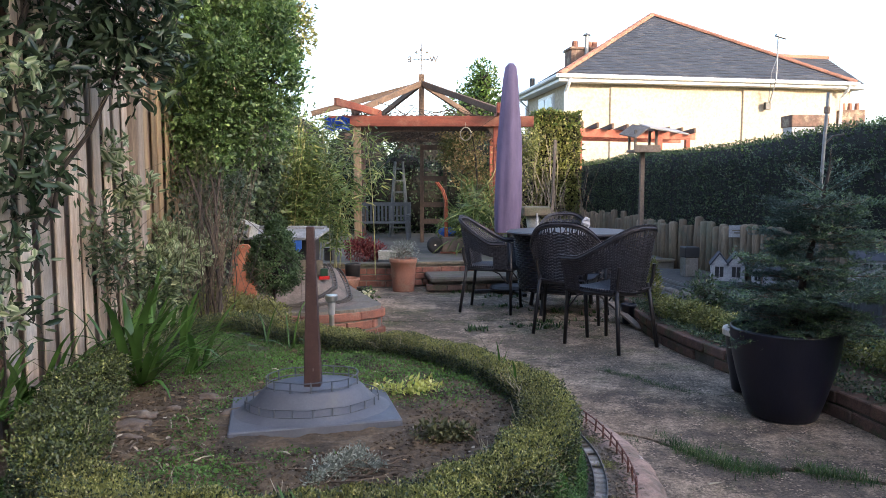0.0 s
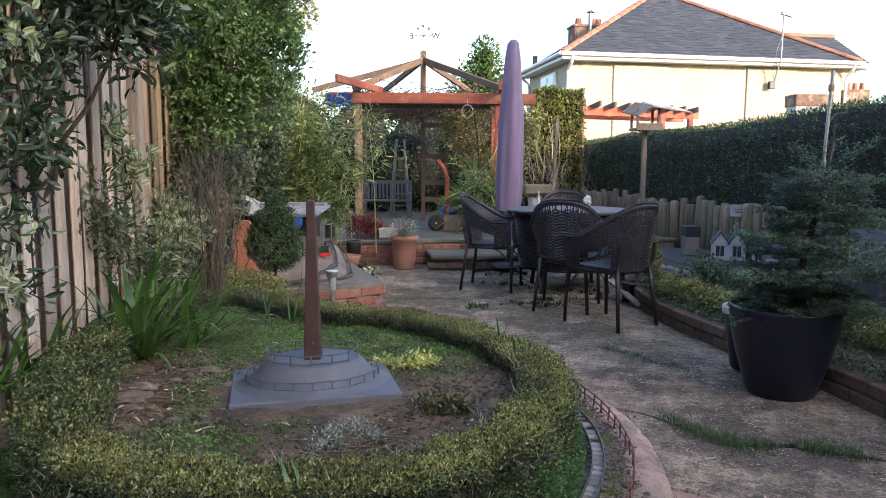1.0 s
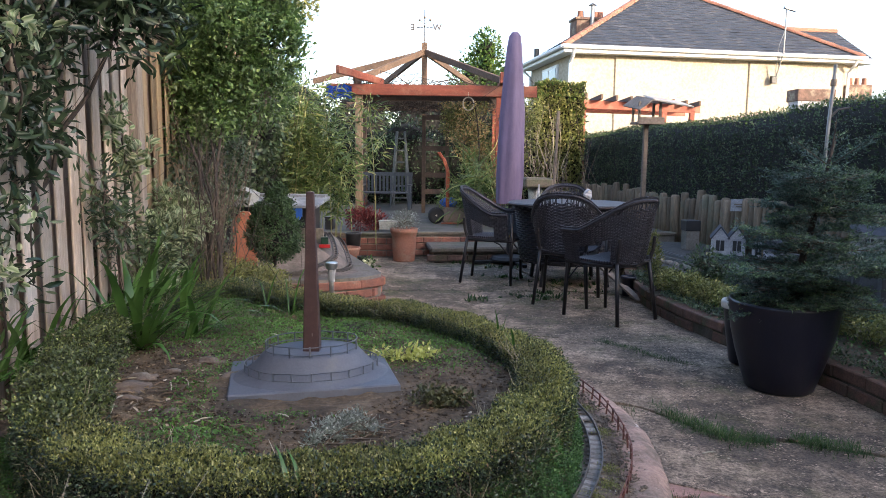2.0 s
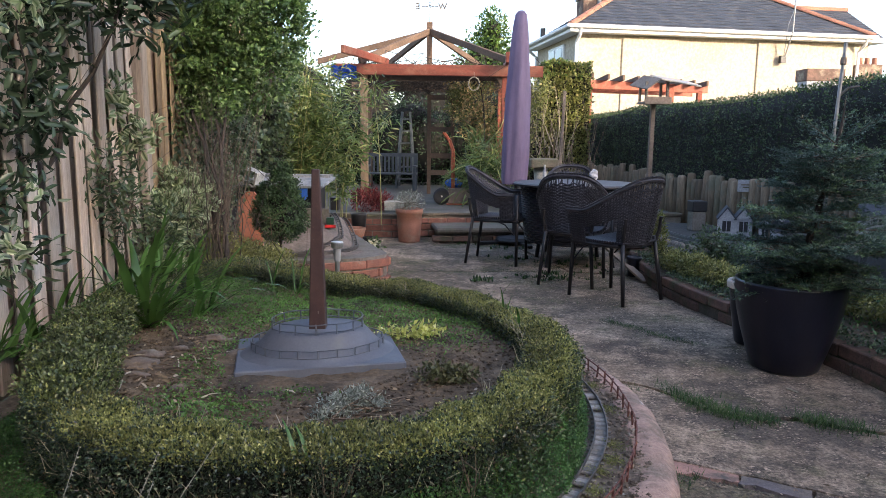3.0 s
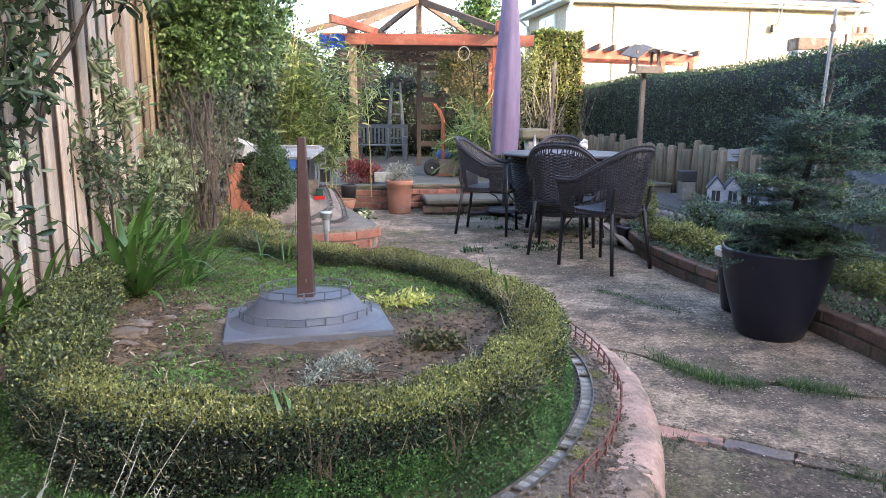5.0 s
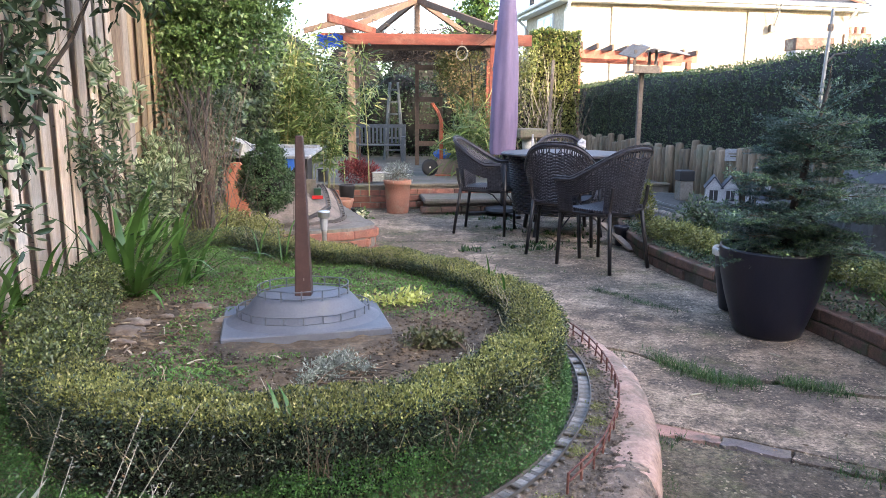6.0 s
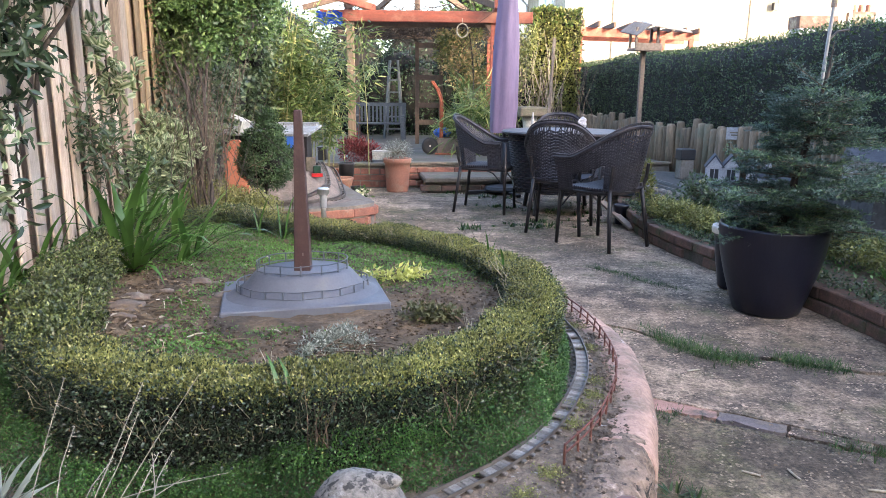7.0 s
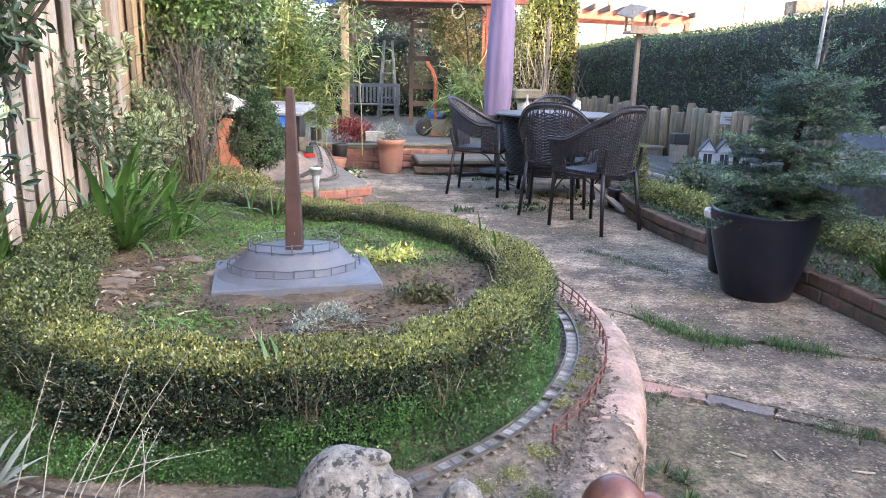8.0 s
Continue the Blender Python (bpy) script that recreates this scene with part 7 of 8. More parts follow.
for x, yv, s, k in ((-1.18, 2.4, 1.05, 34), (-1.38, 2.75, 0.95, 24), (-1.08, 2.55, 0.8, 16), (-1.36, 2.2, 0.85, 14), (-1.33, 1.95, 0.7, 16), (-1.3, 3.0, 0.85, 16)):
    cl = thing("strap_leaved_plant", (x, yv, 0.44), 0, "clump of long glossy green strap leaves", "plant", "strap-leaved clumps")
    blades("foliage", [(x + rng.normal() * 0.07, yv + rng.normal() * 0.07, 0.44, s * rng.uniform(0.75, 1.1)) for _ in range(4)], k // 3 + 1, 0.44, 0.032, M["iris"], cl, 1.2, 1.7, single=True, lean=rng.uniform(-0.6, 0.4))
gl = thing("strap_leaved_plant", (-0.72, 3.0, 0.45), 0, "loose arching grassy leaves inside the hedge", "plant", "strap-leaved clumps")
blades("foliage", [(-0.72, 2.95, 0.45, 1), (-0.85, 3.0, 0.45, 1.1), (-0.62, 2.8, 0.45, 0.7)], 4, 0.28, 0.009, M["iris"], gl, 1.0, 2.0, single=True)
for x, yv, s in ((0.2, 2.28, 1.0), (0.16, 2.42, 0.8), (-0.28, 1.2, 0.9), (0.12, 2.62, 0.7)):
    cl = thing("grass_tuft", (x, yv, 0.5), 0, "single grass shoots poking through the hedge", "grass tuft", "shoots in the hedge")
    blades("foliage", [(x, yv, 0.5, s)], 2, 0.16, 0.011, M["iris"], cl, 0.6, 1.2, single=True)

# grass in the joints of the path
tuft = tagged(new("grass_strip"), "green grass growing in the joints of the concrete", "grass", kind="stuff")


def along(line, k, jit):
    q, _ = evenly(np.array(line, float), 0.01)
    i_ = rng.integers(0, len(q), k)
    return q[i_] + rng.normal(size=(k, 2)) * jit


B = [(x, yv, -0.03, rng.uniform(0.5, 1.0)) for x, yv in along(GRASS_2[1:-1], 4200, 0.042) if math.sin(x * 17 + yv * 5) + 0.4 * math.sin(x * 41) > -0.45]
B += [(x, yv, -0.02, rng.uniform(0.3, 0.65)) for x, yv in along(GRASS_1[1:-1], 1500, 0.036) if math.sin(x * 23 + yv * 19) > -0.35]
B += [(x, yv, -0.03, rng.uniform(0.3, 0.6)) for x, yv in along(NEAR_EDGE[1:-2], 60, 0.015)]
B += [(x, yv, -0.02, rng.uniform(0.25, 0.6)) for x, yv in along([(0.5, 1.2), (0.62, 1.45), (0.7, 1.68), (0.66, 1.9), (0.63, 2.1)], 360, 0.028)]
B += [(x, yv, -0.02, rng.uniform(0.4, 0.8)) for x, yv in along([(0.66, 2.22), (0.8, 2.25)], 60, 0.03)]
B += [(x, yv, -0.02, rng.uniform(0.4, 0.8)) for x, yv in along([(1.22, 2.06), (1.4, 1.98)], 70, 0.03)]
B += [(x, yv, -0.01, rng.uniform(0.3, 0.55)) for x, yv in along([(-0.6, 5.92), (0.9, 6.03)], 90, 0.05)]
for cx, cy, k in ((0.5, 5.9, 80), (0.75, 6.2, 90), (0.45, 6.35, 60), (1.15, 5.95, 70), (0.95, 5.75, 60), (-0.2, 5.3, 24), (0.25, 5.1, 24), (0.55, 5.55, 50), (0.3, 6.0, 40), (1.25, 5.5, 30), (1.3, 6.6, 20), (0.7, 4.75, 16), (-0.35, 7.4, 16)):
    B += [(x, yv, -0.01, rng.uniform(0.25, 0.5)) for x, yv in np.array((cx, cy)) + rng.normal(size=(k, 2)) * (0.09, 0.07)]
B += [(x, yv, -0.01, rng.uniform(0.3, 0.55)) for x, yv in along([(0.9, 6.0), (0.62, 7.2)], 60, 0.06)]
B += [(x, yv, -0.01, rng.uniform(0.35, 0.6)) for x, yv in along([(-0.8, 7.85), (-0.4, 7.7), (0.7, 7.72)], 60, 0.03)]
B += [(x, yv, -0.01, rng.uniform(0.3, 0.55)) for x, yv in along([(1.5, 5.4), (1.6, 4.6), (1.85, 3.6), (2.0, 2.8)], 140, 0.03)]
blades("grass", B, 5, 0.068, 0.005, M["grass"], None, 1.1, 1.5, 2)
bpy.data.objects["grass"].parent = tuft

# dandelion-like weed by the wall's foot
weed = thing("weed", (0.56, 1.35, -0.02), 0, "pale green rosette weed at the wall's foot", "weed")
blades("foliage", [(0.56, 1.35, -0.02, 1), (0.6, 1.44, -0.02, 0.9), (0.66, 1.3, -0.02, 0.8), (0.66, 1.6, -0.01, 0.9), (0.7, 1.72, -0.01, 0.8), (0.64, 1.75, -0.01, 0.9)], 14, 0.06, 0.011, M["grass"], weed, 1.2, 0.9)

for cx, cy, r_ in ((0.42, 7.3, 0.1), (0.47, 6.65, 0.12), (0.52, 5.7, 0.11), (0.9, 6.5, 0.12), (1.04, 6.3, 0.14), (0.78, 5.63, 0.11), (0.17, 5.57, 0.08), (0.0, 7.6, 0.08), (1.22, 6.9, 0.1), (0.72, 5.9, 0.09), (1.25, 6.0, 0.1)):
    pw = thing("weed", (cx, cy, 0), 0, "low green weeds rooted in the patio's cracks", "weed", "patio weeds")
    blades("foliage", [(x, yv, -0.004, rng.uniform(0.6, 1.1)) for x, yv in np.array((cx, cy)) + rng.normal(size=(11, 2)) * (r_, r_ * 0.5)], 7, 0.055, 0.017, M["grass"], pw, 1.35, 0.7, 3)

# ---- the left-hand shrubs ----
bush("evergreen_shrub", [(-1.52, 2.05, 1.3), (-1.44, 2.3, 1.5), (-1.27, 2.6, 1.68), (-1.55, 1.9, 0.98), (-1.35, 2.3, 1.98), (-1.55, 1.7, 1.6), (-1.2, 2.6, 1.82), (-1.14, 2.6, 1.58), (-1.46, 2.2, 1.02), (-1.5, 2.05, 0.78)],
     [(0.27, 0.4, 0.3), (0.17, 0.25, 0.22), (0.22, 0.28, 0.16), (0.22, 0.3, 0.26), (0.42, 0.5, 0.26), (0.3, 0.4, 0.5), (0.2, 0.25, 0.2), (0.13, 0.2, 0.11), (0.11, 0.17, 0.13), (0.12, 0.17, 0.12)], 9800, 0.06, 0.31, M["laurel"],
     "large dark glossy-leaved evergreen shrub against the fence", "shrub", LEAF_OVAL,
     stems=[([(-1.52, 2.3, 0.3), (-1.5, 2.25, 0.9), (-1.45, 2.25, 1.5), (-1.4, 2.4, 1.9)], 0.022, 0.008), ([(-1.52, 2.3, 0.3), (-1.55, 2.05, 1.0), (-1.55, 1.8, 1.6)], 0.018, 0.007),
            ([(-1.5, 2.3, 0.8), (-1.4, 2.5, 1.2), (-1.25, 2.6, 1.6)], 0.012, 0.006)], base=(-1.52, 2.3, 0.32), shell=0.85, twig_n=60, gaps=0.3, lump=0.3, clump=0.065, clump_n=1150)
for c, r_, k in (((-1.2, 1.92, 1.47), (0.09, 0.07, 0.06), 60), ((-1.24, 1.85, 0.8), (0.04, 0.05, 0.06), 40), ((-1.3, 2.1, 0.95), (0.05, 0.05, 0.05), 10)):
    bush("variegated_shrub", [c], [r_], k, 0.036, 0.6, M["cream_leaf"], "shoot of cream-edged variegated leaves", "shrub", LEAF_OVAL, base=(c[0] - 0.1, c[1] + 0.15, c[2] - 0.25), shell=0.9, rim=True,
         stems=[([(c[0] - 0.1, c[1] + 0.15, c[2] - 0.25), c], 0.004, 0.002)])
bush("variegated_shrub", [(-1.5, 3.4, 0.68), (-1.44, 3.6, 0.76), (-1.55, 3.7, 0.86), (-1.48, 3.3, 0.54)], [(0.12, 0.15, 0.16), (0.13, 0.14, 0.13), (0.09, 0.1, 0.13), (0.12, 0.14, 0.13)], 3600, 0.035, 0.5, M["cream_leaf"],
     "bushy variegated shrub with cream-edged leaves", "shrub", LEAF_OVAL, base=(-1.48, 3.5, 0.33), shell=0.8, twig_n=70, rim=True, gaps=0.15, clump=0.06, clump_n=330)
bush("variegated_shrub", [(-1.52, 3.05, 1.28), (-1.48, 3.15, 1.12)], [(0.06, 0.06, 0.1), (0.1, 0.08, 0.09)], 260, 0.045, 0.55, M["cream_leaf"], "tall cream-leaved shoots against the fence", "shrub", LEAF_OVAL,
     base=(-1.5, 3.3, 0.34), shell=0.9, rim=True, stems=[([(-1.5, 3.3, 0.34), (-1.5, 3.2, 0.8), (-1.5, 3.1, 1.2)], 0.006, 0.003)])
bush("green_shrub", [(-1.47, 3.0, 0.8), (-1.45, 2.8, 0.95), (-1.42, 3.25, 0.65)], [(0.1, 0.2, 0.2), (0.09, 0.14, 0.2), (0.12, 0.15, 0.15)], 1000, 0.045, 0.3, M["hedge_leaf"], "dark narrow-leaved shrub by the fence", "shrub",
     base=(-1.47, 3.0, 0.34), shell=0.8, twig_n=60, gaps=0.3)
# large small-leaved shrub with bare lower stems
CT = [(-1.68, 4.3, 2.15), (-1.4, 4.35, 2.2), (-1.15, 4.35, 2.08), (-1.7, 4.35, 1.82), (-1.42, 4.2, 1.82), (-1.13, 4.35, 1.76), (-1.66, 4.2, 1.5), (-1.42, 4.12, 1.5), (-1.2, 4.25, 1.5), (-1.55, 4.5, 2.42),
      (-1.62, 4.1, 1.28), (-1.4, 4.05, 1.32), (-1.22, 4.15, 1.38), (-1.55, 4.0, 1.68)]
bush("berry_shrub", CT, [(0.26, 0.25, 0.26), (0.26, 0.28, 0.26), (0.18, 0.25, 0.22), (0.26, 0.3, 0.28), (0.27, 0.28, 0.28), (0.16, 0.2, 0.22), (0.19, 0.22, 0.18), (0.18, 0.18, 0.17), (0.14, 0.18, 0.17), (0.3, 0.3, 0.2),
                         (0.1, 0.12, 0.1), (0.09, 0.1, 0.09), (0.08, 0.1, 0.1), (0.13, 0.12, 0.13)], 62000, 0.03, 0.55, M["berry_leaf"],
     "tall small-leaved evergreen shrub, bare-stemmed below", "shrub", stems=[([(-1.24, 3.5, 0.33), (-1.32, 3.7, 0.8), (-1.42, 4.0, 1.25), (-1.5, 4.3, 1.8)], 0.009, 0.005),
     ([(-1.2, 3.48, 0.33), (-1.3, 3.75, 0.85), (-1.38, 4.1, 1.4), (-1.3, 4.3, 1.9)], 0.011, 0.006), ([(-1.27, 3.5, 0.33), (-1.4, 3.75, 0.9), (-1.6, 4.1, 1.4), (-1.7, 4.3, 1.8)], 0.01, 0.006), ([(-1.25, 3.55, 0.33), (-1.3, 3.8, 0.7), (-1.42, 3.95, 1.0), (-1.38, 4.2, 1.5)], 0.009, 0.004), ([(-1.22, 3.5, 0.33), (-1.27, 3.6, 0.75), (-1.45, 3.9, 1.1), (-1.62, 4.2, 1.5)], 0.008, 0.004)],
     base=(-1.24, 3.5, 0.33), shell=0.55, twig_n=160, lump=0.35, gaps=0.2, crown="crown", clump=0.085, clump_n=1700)
pairs = []
for k in range(34):
    a = np.array((-1.23 + rng.normal() * 0.04, 3.5 + rng.normal() * 0.05, 0.33))
    dy = rng.uniform(0.0, 0.4)
    b = a + np.array((rng.normal() * 0.1 - 0.02 - 0.36 * dy, dy, rng.uniform(0.4, 1.05)))
    pairs.append((a, b))
bush("ivy", [(-1.62, 4.15, 0.95), (-1.66, 4.6, 1.05), (-1.72, 5.1, 1.1), (-1.56, 3.95, 0.65), (-1.6, 4.4, 0.6)], [(0.12, 0.25, 0.4), (0.14, 0.3, 0.45), (0.14, 0.3, 0.5), (0.1, 0.15, 0.25), (0.14, 0.25, 0.3)], 6500, 0.034, 0.7, M["hedge_leaf"],
     "dark ivy growing up the fence behind bare stems", "climber", base=(-1.62, 4.4, 0.3), shell=0.7, twig_n=60, gaps=0.2)
brush = thing("dead_shrub", (-1.23, 3.5, 0.33), 0, "tangle of bare upright brown stems", "stems")
for pr in pairs:
    twigs("stem", [pr], 0.0028, 0.0008, M["bark"] if rng.random() < 0.6 else M["twig"], brush, bend=0.3)
    a_, b_ = map(np.array, pr)
    twigs("twig", [(a_ + (b_ - a_) * f_, a_ + (b_ - a_) * (f_ + 0.25) + rng.normal(size=3) * 0.06) for f_ in rng.uniform(0.3, 0.8, 4)], 0.0014, 0.0006, M["twig"], brush, bend=0.15)
bush("golden_tree", [(-2.1, 6.0, 2.75), (-1.8, 6.2, 2.7), (-1.5, 6.1, 2.55)], [(0.5, 0.4, 0.35), (0.4, 0.4, 0.3), (0.25, 0.3, 0.35)], 9000, 0.045, 0.5, M["golden_leaf"], "sunlit golden top of a tree behind the shrub", "tree",
     base=(-1.95, 6.1, 0.3), stems=[([(-1.95, 6.1, 0.3), (-1.95, 6.1, 1.5), (-1.9, 6.1, 2.7)], 0.05, 0.02)], twig_n=40, crown="crown")
bush("ivy", [(-1.85, 5.6, 1.1), (-1.95, 6.4, 1.2), (-1.95, 7.0, 0.9), (-1.75, 6.2, 1.5)], [(0.16, 0.4, 0.4), (0.2, 0.5, 0.5), (0.2, 0.4, 0.5), (0.25, 0.4, 0.4)], 7500, 0.045, 0.75, M["hedge_leaf"], "dark ivy and shrub growth along the fence", "climber",
     base=(-1.9, 6.0, 0.25), shell=0.7, twig_n=90, core=0.6)
bush("box_mound", [(-1.3, 3.75, 0.47), (-1.12, 3.7, 0.46), (-1.0, 3.62, 0.45)], [(0.17, 0.14, 0.13), (0.14, 0.13, 0.11), (0.12, 0.12, 0.1)], 7000, 0.016, 0.55, M["box_tip"], "clipped yellow-green box mound behind the hedge", "shrub",
     base=(-1.15, 3.7, 0.32), shell=0.4)

bush("green_shrub", [(-1.15, 1.32, 0.38), (-1.05, 1.2, 0.37), (-1.25, 1.5, 0.4), (-1.0, 1.08, 0.36)], [(0.1, 0.12, 0.07), (0.1, 0.1, 0.06), (0.08, 0.12, 0.1), (0.1, 0.08, 0.05)], 5200, 0.014, 0.6, M["box_leaf"], "low dark evergreen cover between hedge and fence", "shrub",
     base=(-1.12, 1.3, 0.32), shell=0.7, twig_n=30)

bush("box_mound", [(-0.98, 1.66, 0.51), (-1.06, 1.86, 0.52), (-1.14, 2.1, 0.53), (-1.2, 2.4, 0.53), (-0.9, 1.52, 0.5)], [(0.1, 0.14, 0.06), (0.11, 0.15, 0.065), (0.1, 0.16, 0.06), (0.09, 0.16, 0.06), (0.09, 0.08, 0.05)], 26000, 0.0105, 0.55, M["box_mid"],
     "loose unclipped grey-green box growth by the fence", "shrub", base=(-1.06, 1.86, 0.45), shell=0.6, lump=0.25, clump=0.028, clump_n=620, twig_n=90)

# ---- in the bed ----
silver = bush("silver_plant", [(-0.29, 1.6, 0.472), (-0.24, 1.64, 0.476), (-0.335, 1.55, 0.465)], [(0.045, 0.03, 0.032), (0.05, 0.03, 0.032), (0.03, 0.022, 0.028)], 2600, 0.0115, 0.3, M["silver_leaf"],
              "low silvery woolly-leaved plant on bare soil", "plant", base=(-0.27, 1.6, 0.45), shell=0.95, up=0.3, clump=0.014, clump_n=120)
pairs = [((-0.27 + rng.normal() * 0.06, 1.6 + rng.normal() * 0.04, 0.46), (-0.2 + rng.normal() * 0.13, 1.62 + rng.normal() * 0.06, 0.465 + rng.random() * 0.03)) for _ in range(46)]
dead = thing("dead_plant", (-0.22, 1.62, 0.455), 0, "mat of dead reddish stems round the silver plant", "stems")
twigs("stem", [(a, b) for a, b in pairs if abs(a[0] - b[0]) < 0.16], 0.0022, 0.001, M["twig"], dead, bend=0.04)
bush("low_plant", [(-0.06, 1.87, 0.468), (0.0, 1.88, 0.465)], [(0.07, 0.05, 0.025), (0.05, 0.04, 0.02)], 1100, 0.014, 0.6, M["low_leaf"], "low mat of dull green and purple leaves", "plant", base=(-0.04, 1.87, 0.45), shell=0.9)
bush("yellow_plant", [(-0.17, 2.29, 0.467), (-0.11, 2.31, 0.47), (-0.25, 2.28, 0.466)], [(0.06, 0.035, 0.011), (0.04, 0.035, 0.014), (0.045, 0.03, 0.01)], 330, 0.021, 0.5, M["yellow_leaf"], "low plant with pale yellow-green leaves", "plant",
     base=(-0.16, 2.28, 0.455), shell=0.9)
n = 90000
X, Y = rng.uniform(-1.2, 0.2, n), rng.uniform(1.2, 3.3, n)
dens = 0.95 * np.clip((Y - 2.1 - 0.35 * np.clip(-X - 0.6, 0, 1)) / 0.35, 0, 1) + 0.45 * (lumpy(np.column_stack([X, Y, 0 * X]), 6, 1) > 0.25) * (Y < 2.2) * (X < -0.45) * (Y > 1.45)
dens += 0.9 * np.exp(-((X + 0.62) ** 2 + (Y - 1.62) ** 2) / 0.012) + 0.7 * np.exp(-((X + 0.45) ** 2 + (Y - 1.74) ** 2) / 0.004)
ok = (rng.random(n) < dens) & inside(RING, X, Y) & ((X + 0.44) ** 2 + (Y - 2.04) ** 2 > 0.075)
P = np.column_stack([X, Y, bed_in(X, Y) + rng.uniform(0, 0.012, n)])[ok]
k = len(P)
N = unit(rand_dirs(k) * 0.6 + np.array((0, 0, 1)))
L = rng.uniform(0.004, 0.011, k)
gc = tagged(new("moss_and_seedlings"), "patchy green seedlings and moss over the soil", "ground cover", kind="stuff")
leaves("foliage", P, unit(rand_dirs(k) + np.array((0, 0, 0.5))), N, L, L * 0.7, LEAF_DIAMOND, M["seedling"], gc)
# crumbs of earth
oct_v = np.array([(1, 0, 0), (-1, 0, 0), (0, 1, 0), (0, -1, 0), (0, 0, 0.7), (0, 0, -0.7)])
oct_f = np.array([(0, 2, 4), (2, 1, 4), (1, 3, 4), (3, 0, 4), (2, 0, 5), (1, 2, 5), (3, 1, 5), (0, 3, 5)])
n = 14000
X, Y = rng.uniform(-1.2, 0.2, n), rng.uniform(1.25, 2.9, n)
ok = inside(RING, X, Y) & ((X + 0.44) ** 2 + (Y - 2.04) ** 2 > 0.085)
X, Y = X[ok], Y[ok]
sz = rng.uniform(0.001, 0.009, len(X)) * rng.uniform(0.3, 1, len(X))
V = np.column_stack([X, Y, bed_in(X, Y) + sz * 0.3])[:, None] + oct_v[None] * sz[:, None, None] * rng.uniform(0.6, 1.4, (len(X), 6, 1))
crumbs = tagged(new("soil_crumbs"), "loose crumbs of dry earth on the bed", "soil", kind="stuff")
link_mesh("crumb", array_mesh("crumb", V.reshape(-1, 3), (oct_f[None] + (np.arange(len(X)) * 6)[:, None, None]).reshape(-1, 3)), M["earth"], crumbs)
# fallen leaves, sticks and stones
n = 620
X, Y = rng.normal(-0.88, 0.13, n), rng.normal(1.86, 0.17, n)
X[380:], Y[380:] = rng.uniform(-1.0, 0.15, 240), rng.uniform(1.4, 2.9, 240)
ok = inside(RING, X, Y) & ((X + 0.44) ** 2 + (Y - 2.04) ** 2 > 0.09)
P = np.column_stack([X, Y, bed_in(X, Y) + 0.006])[ok]
litter = tagged(new("leaf_litter"), "scattered dry brown leaves on the soil", "leaf litter", kind="stuff")
leaves("fallen_leaf", P, unit(rand_dirs(len(P)) * (1, 1, 0.2)), unit(rand_dirs(len(P)) * 0.4 + np.array((0, 0, 1))), 0.007 + 0.04 * rng.random(len(P)) ** 2.2, rng.uniform(0.005, 0.015, len(P)), LEAF_OVAL, M["brown_leaf"], litter)
for k in range(46):
    x, yv = rng.normal(-0.78, 0.15), rng.normal(1.88, 0.18)
    if (x + 0.44) ** 2 + (yv - 2.04) ** 2 < 0.12 or not -1.0 < x < -0.5 or not 1.62 < yv < 2.2:
        continue
    a = rng.uniform(-1.4, 1.7)
    ln = rng.uniform(0.04, 0.15)
    st = thing("stick", (x, yv, 0.452), 0, "thin dry stick lying on the soil", "stick", "sticks on the soil")
    part("wood", tube(bmesh.new(), [(0, 0, 0.005), (ln * 0.5 * math.cos(a + 0.13), ln * 0.5 * math.sin(a + 0.13), 0.009), (ln * math.cos(a + 0.1), ln * math.sin(a + 0.1), 0.006)], [0.0024, 0.002, 0.0012], 6), M["dry_stem"] if k % 4 == 0 else M["twig"], st)


def pebble(name, at, size, material, label, category, group="", seed=0.0, sub=3, rough_=0.18):
    bm = bmesh.new()
    bmesh.ops.create_icosphere(bm, subdivisions=sub, radius=1.0)
    for v in bm.verts:
        d = 1 + rough_ * noise.noise(v.co * 1.3 + Vector((seed, seed * 2, 0))) + rough_ * 0.4 * noise.noise(v.co * 4 + Vector((seed, 0, 0)))
        v.co = Vector((v.co.x * size[0] * d, v.co.y * size[1] * d, v.co.z * size[2] * d))
    th = part(name, bm, material, None, smooth=True)
    th.location = at
    return tagged(th, label, category, group)


for k, (x, yv, s) in enumerate(((-0.93, 1.93, 0.045), (-0.68, 2.06, 0.03), (-0.98, 1.78, 0.03), (-0.86, 1.62, 0.028), (-0.75, 1.75, 0.018), (-0.88, 2.1, 0.02), (-0.8, 2.2, 0.034), (-0.66, 2.22, 0.026), (-0.95, 2.03, 0.034), (-0.9, 1.84, 0.026), (-0.6, 1.9, 0.014))):
    pebble("stone", (x, yv, 0.455), (s * 1.3, s * 0.8, s * 0.45), M["field_stone"], "flat brown garden stone on the soil", "stone", "stones on the soil", k * 3.1, 3, 0.55)
# ornaments on the wall and front ledge
orn = pebble("stone_ornament", (-0.125, 0.985, 0.405), (0.083, 0.07, 0.088), M["lichen"], "rounded grey lichen-spotted stone animal ornament", "ornament", seed=2.0, rough_=0.06)
bm = bmesh.new()
bm.from_mesh(orn.data)
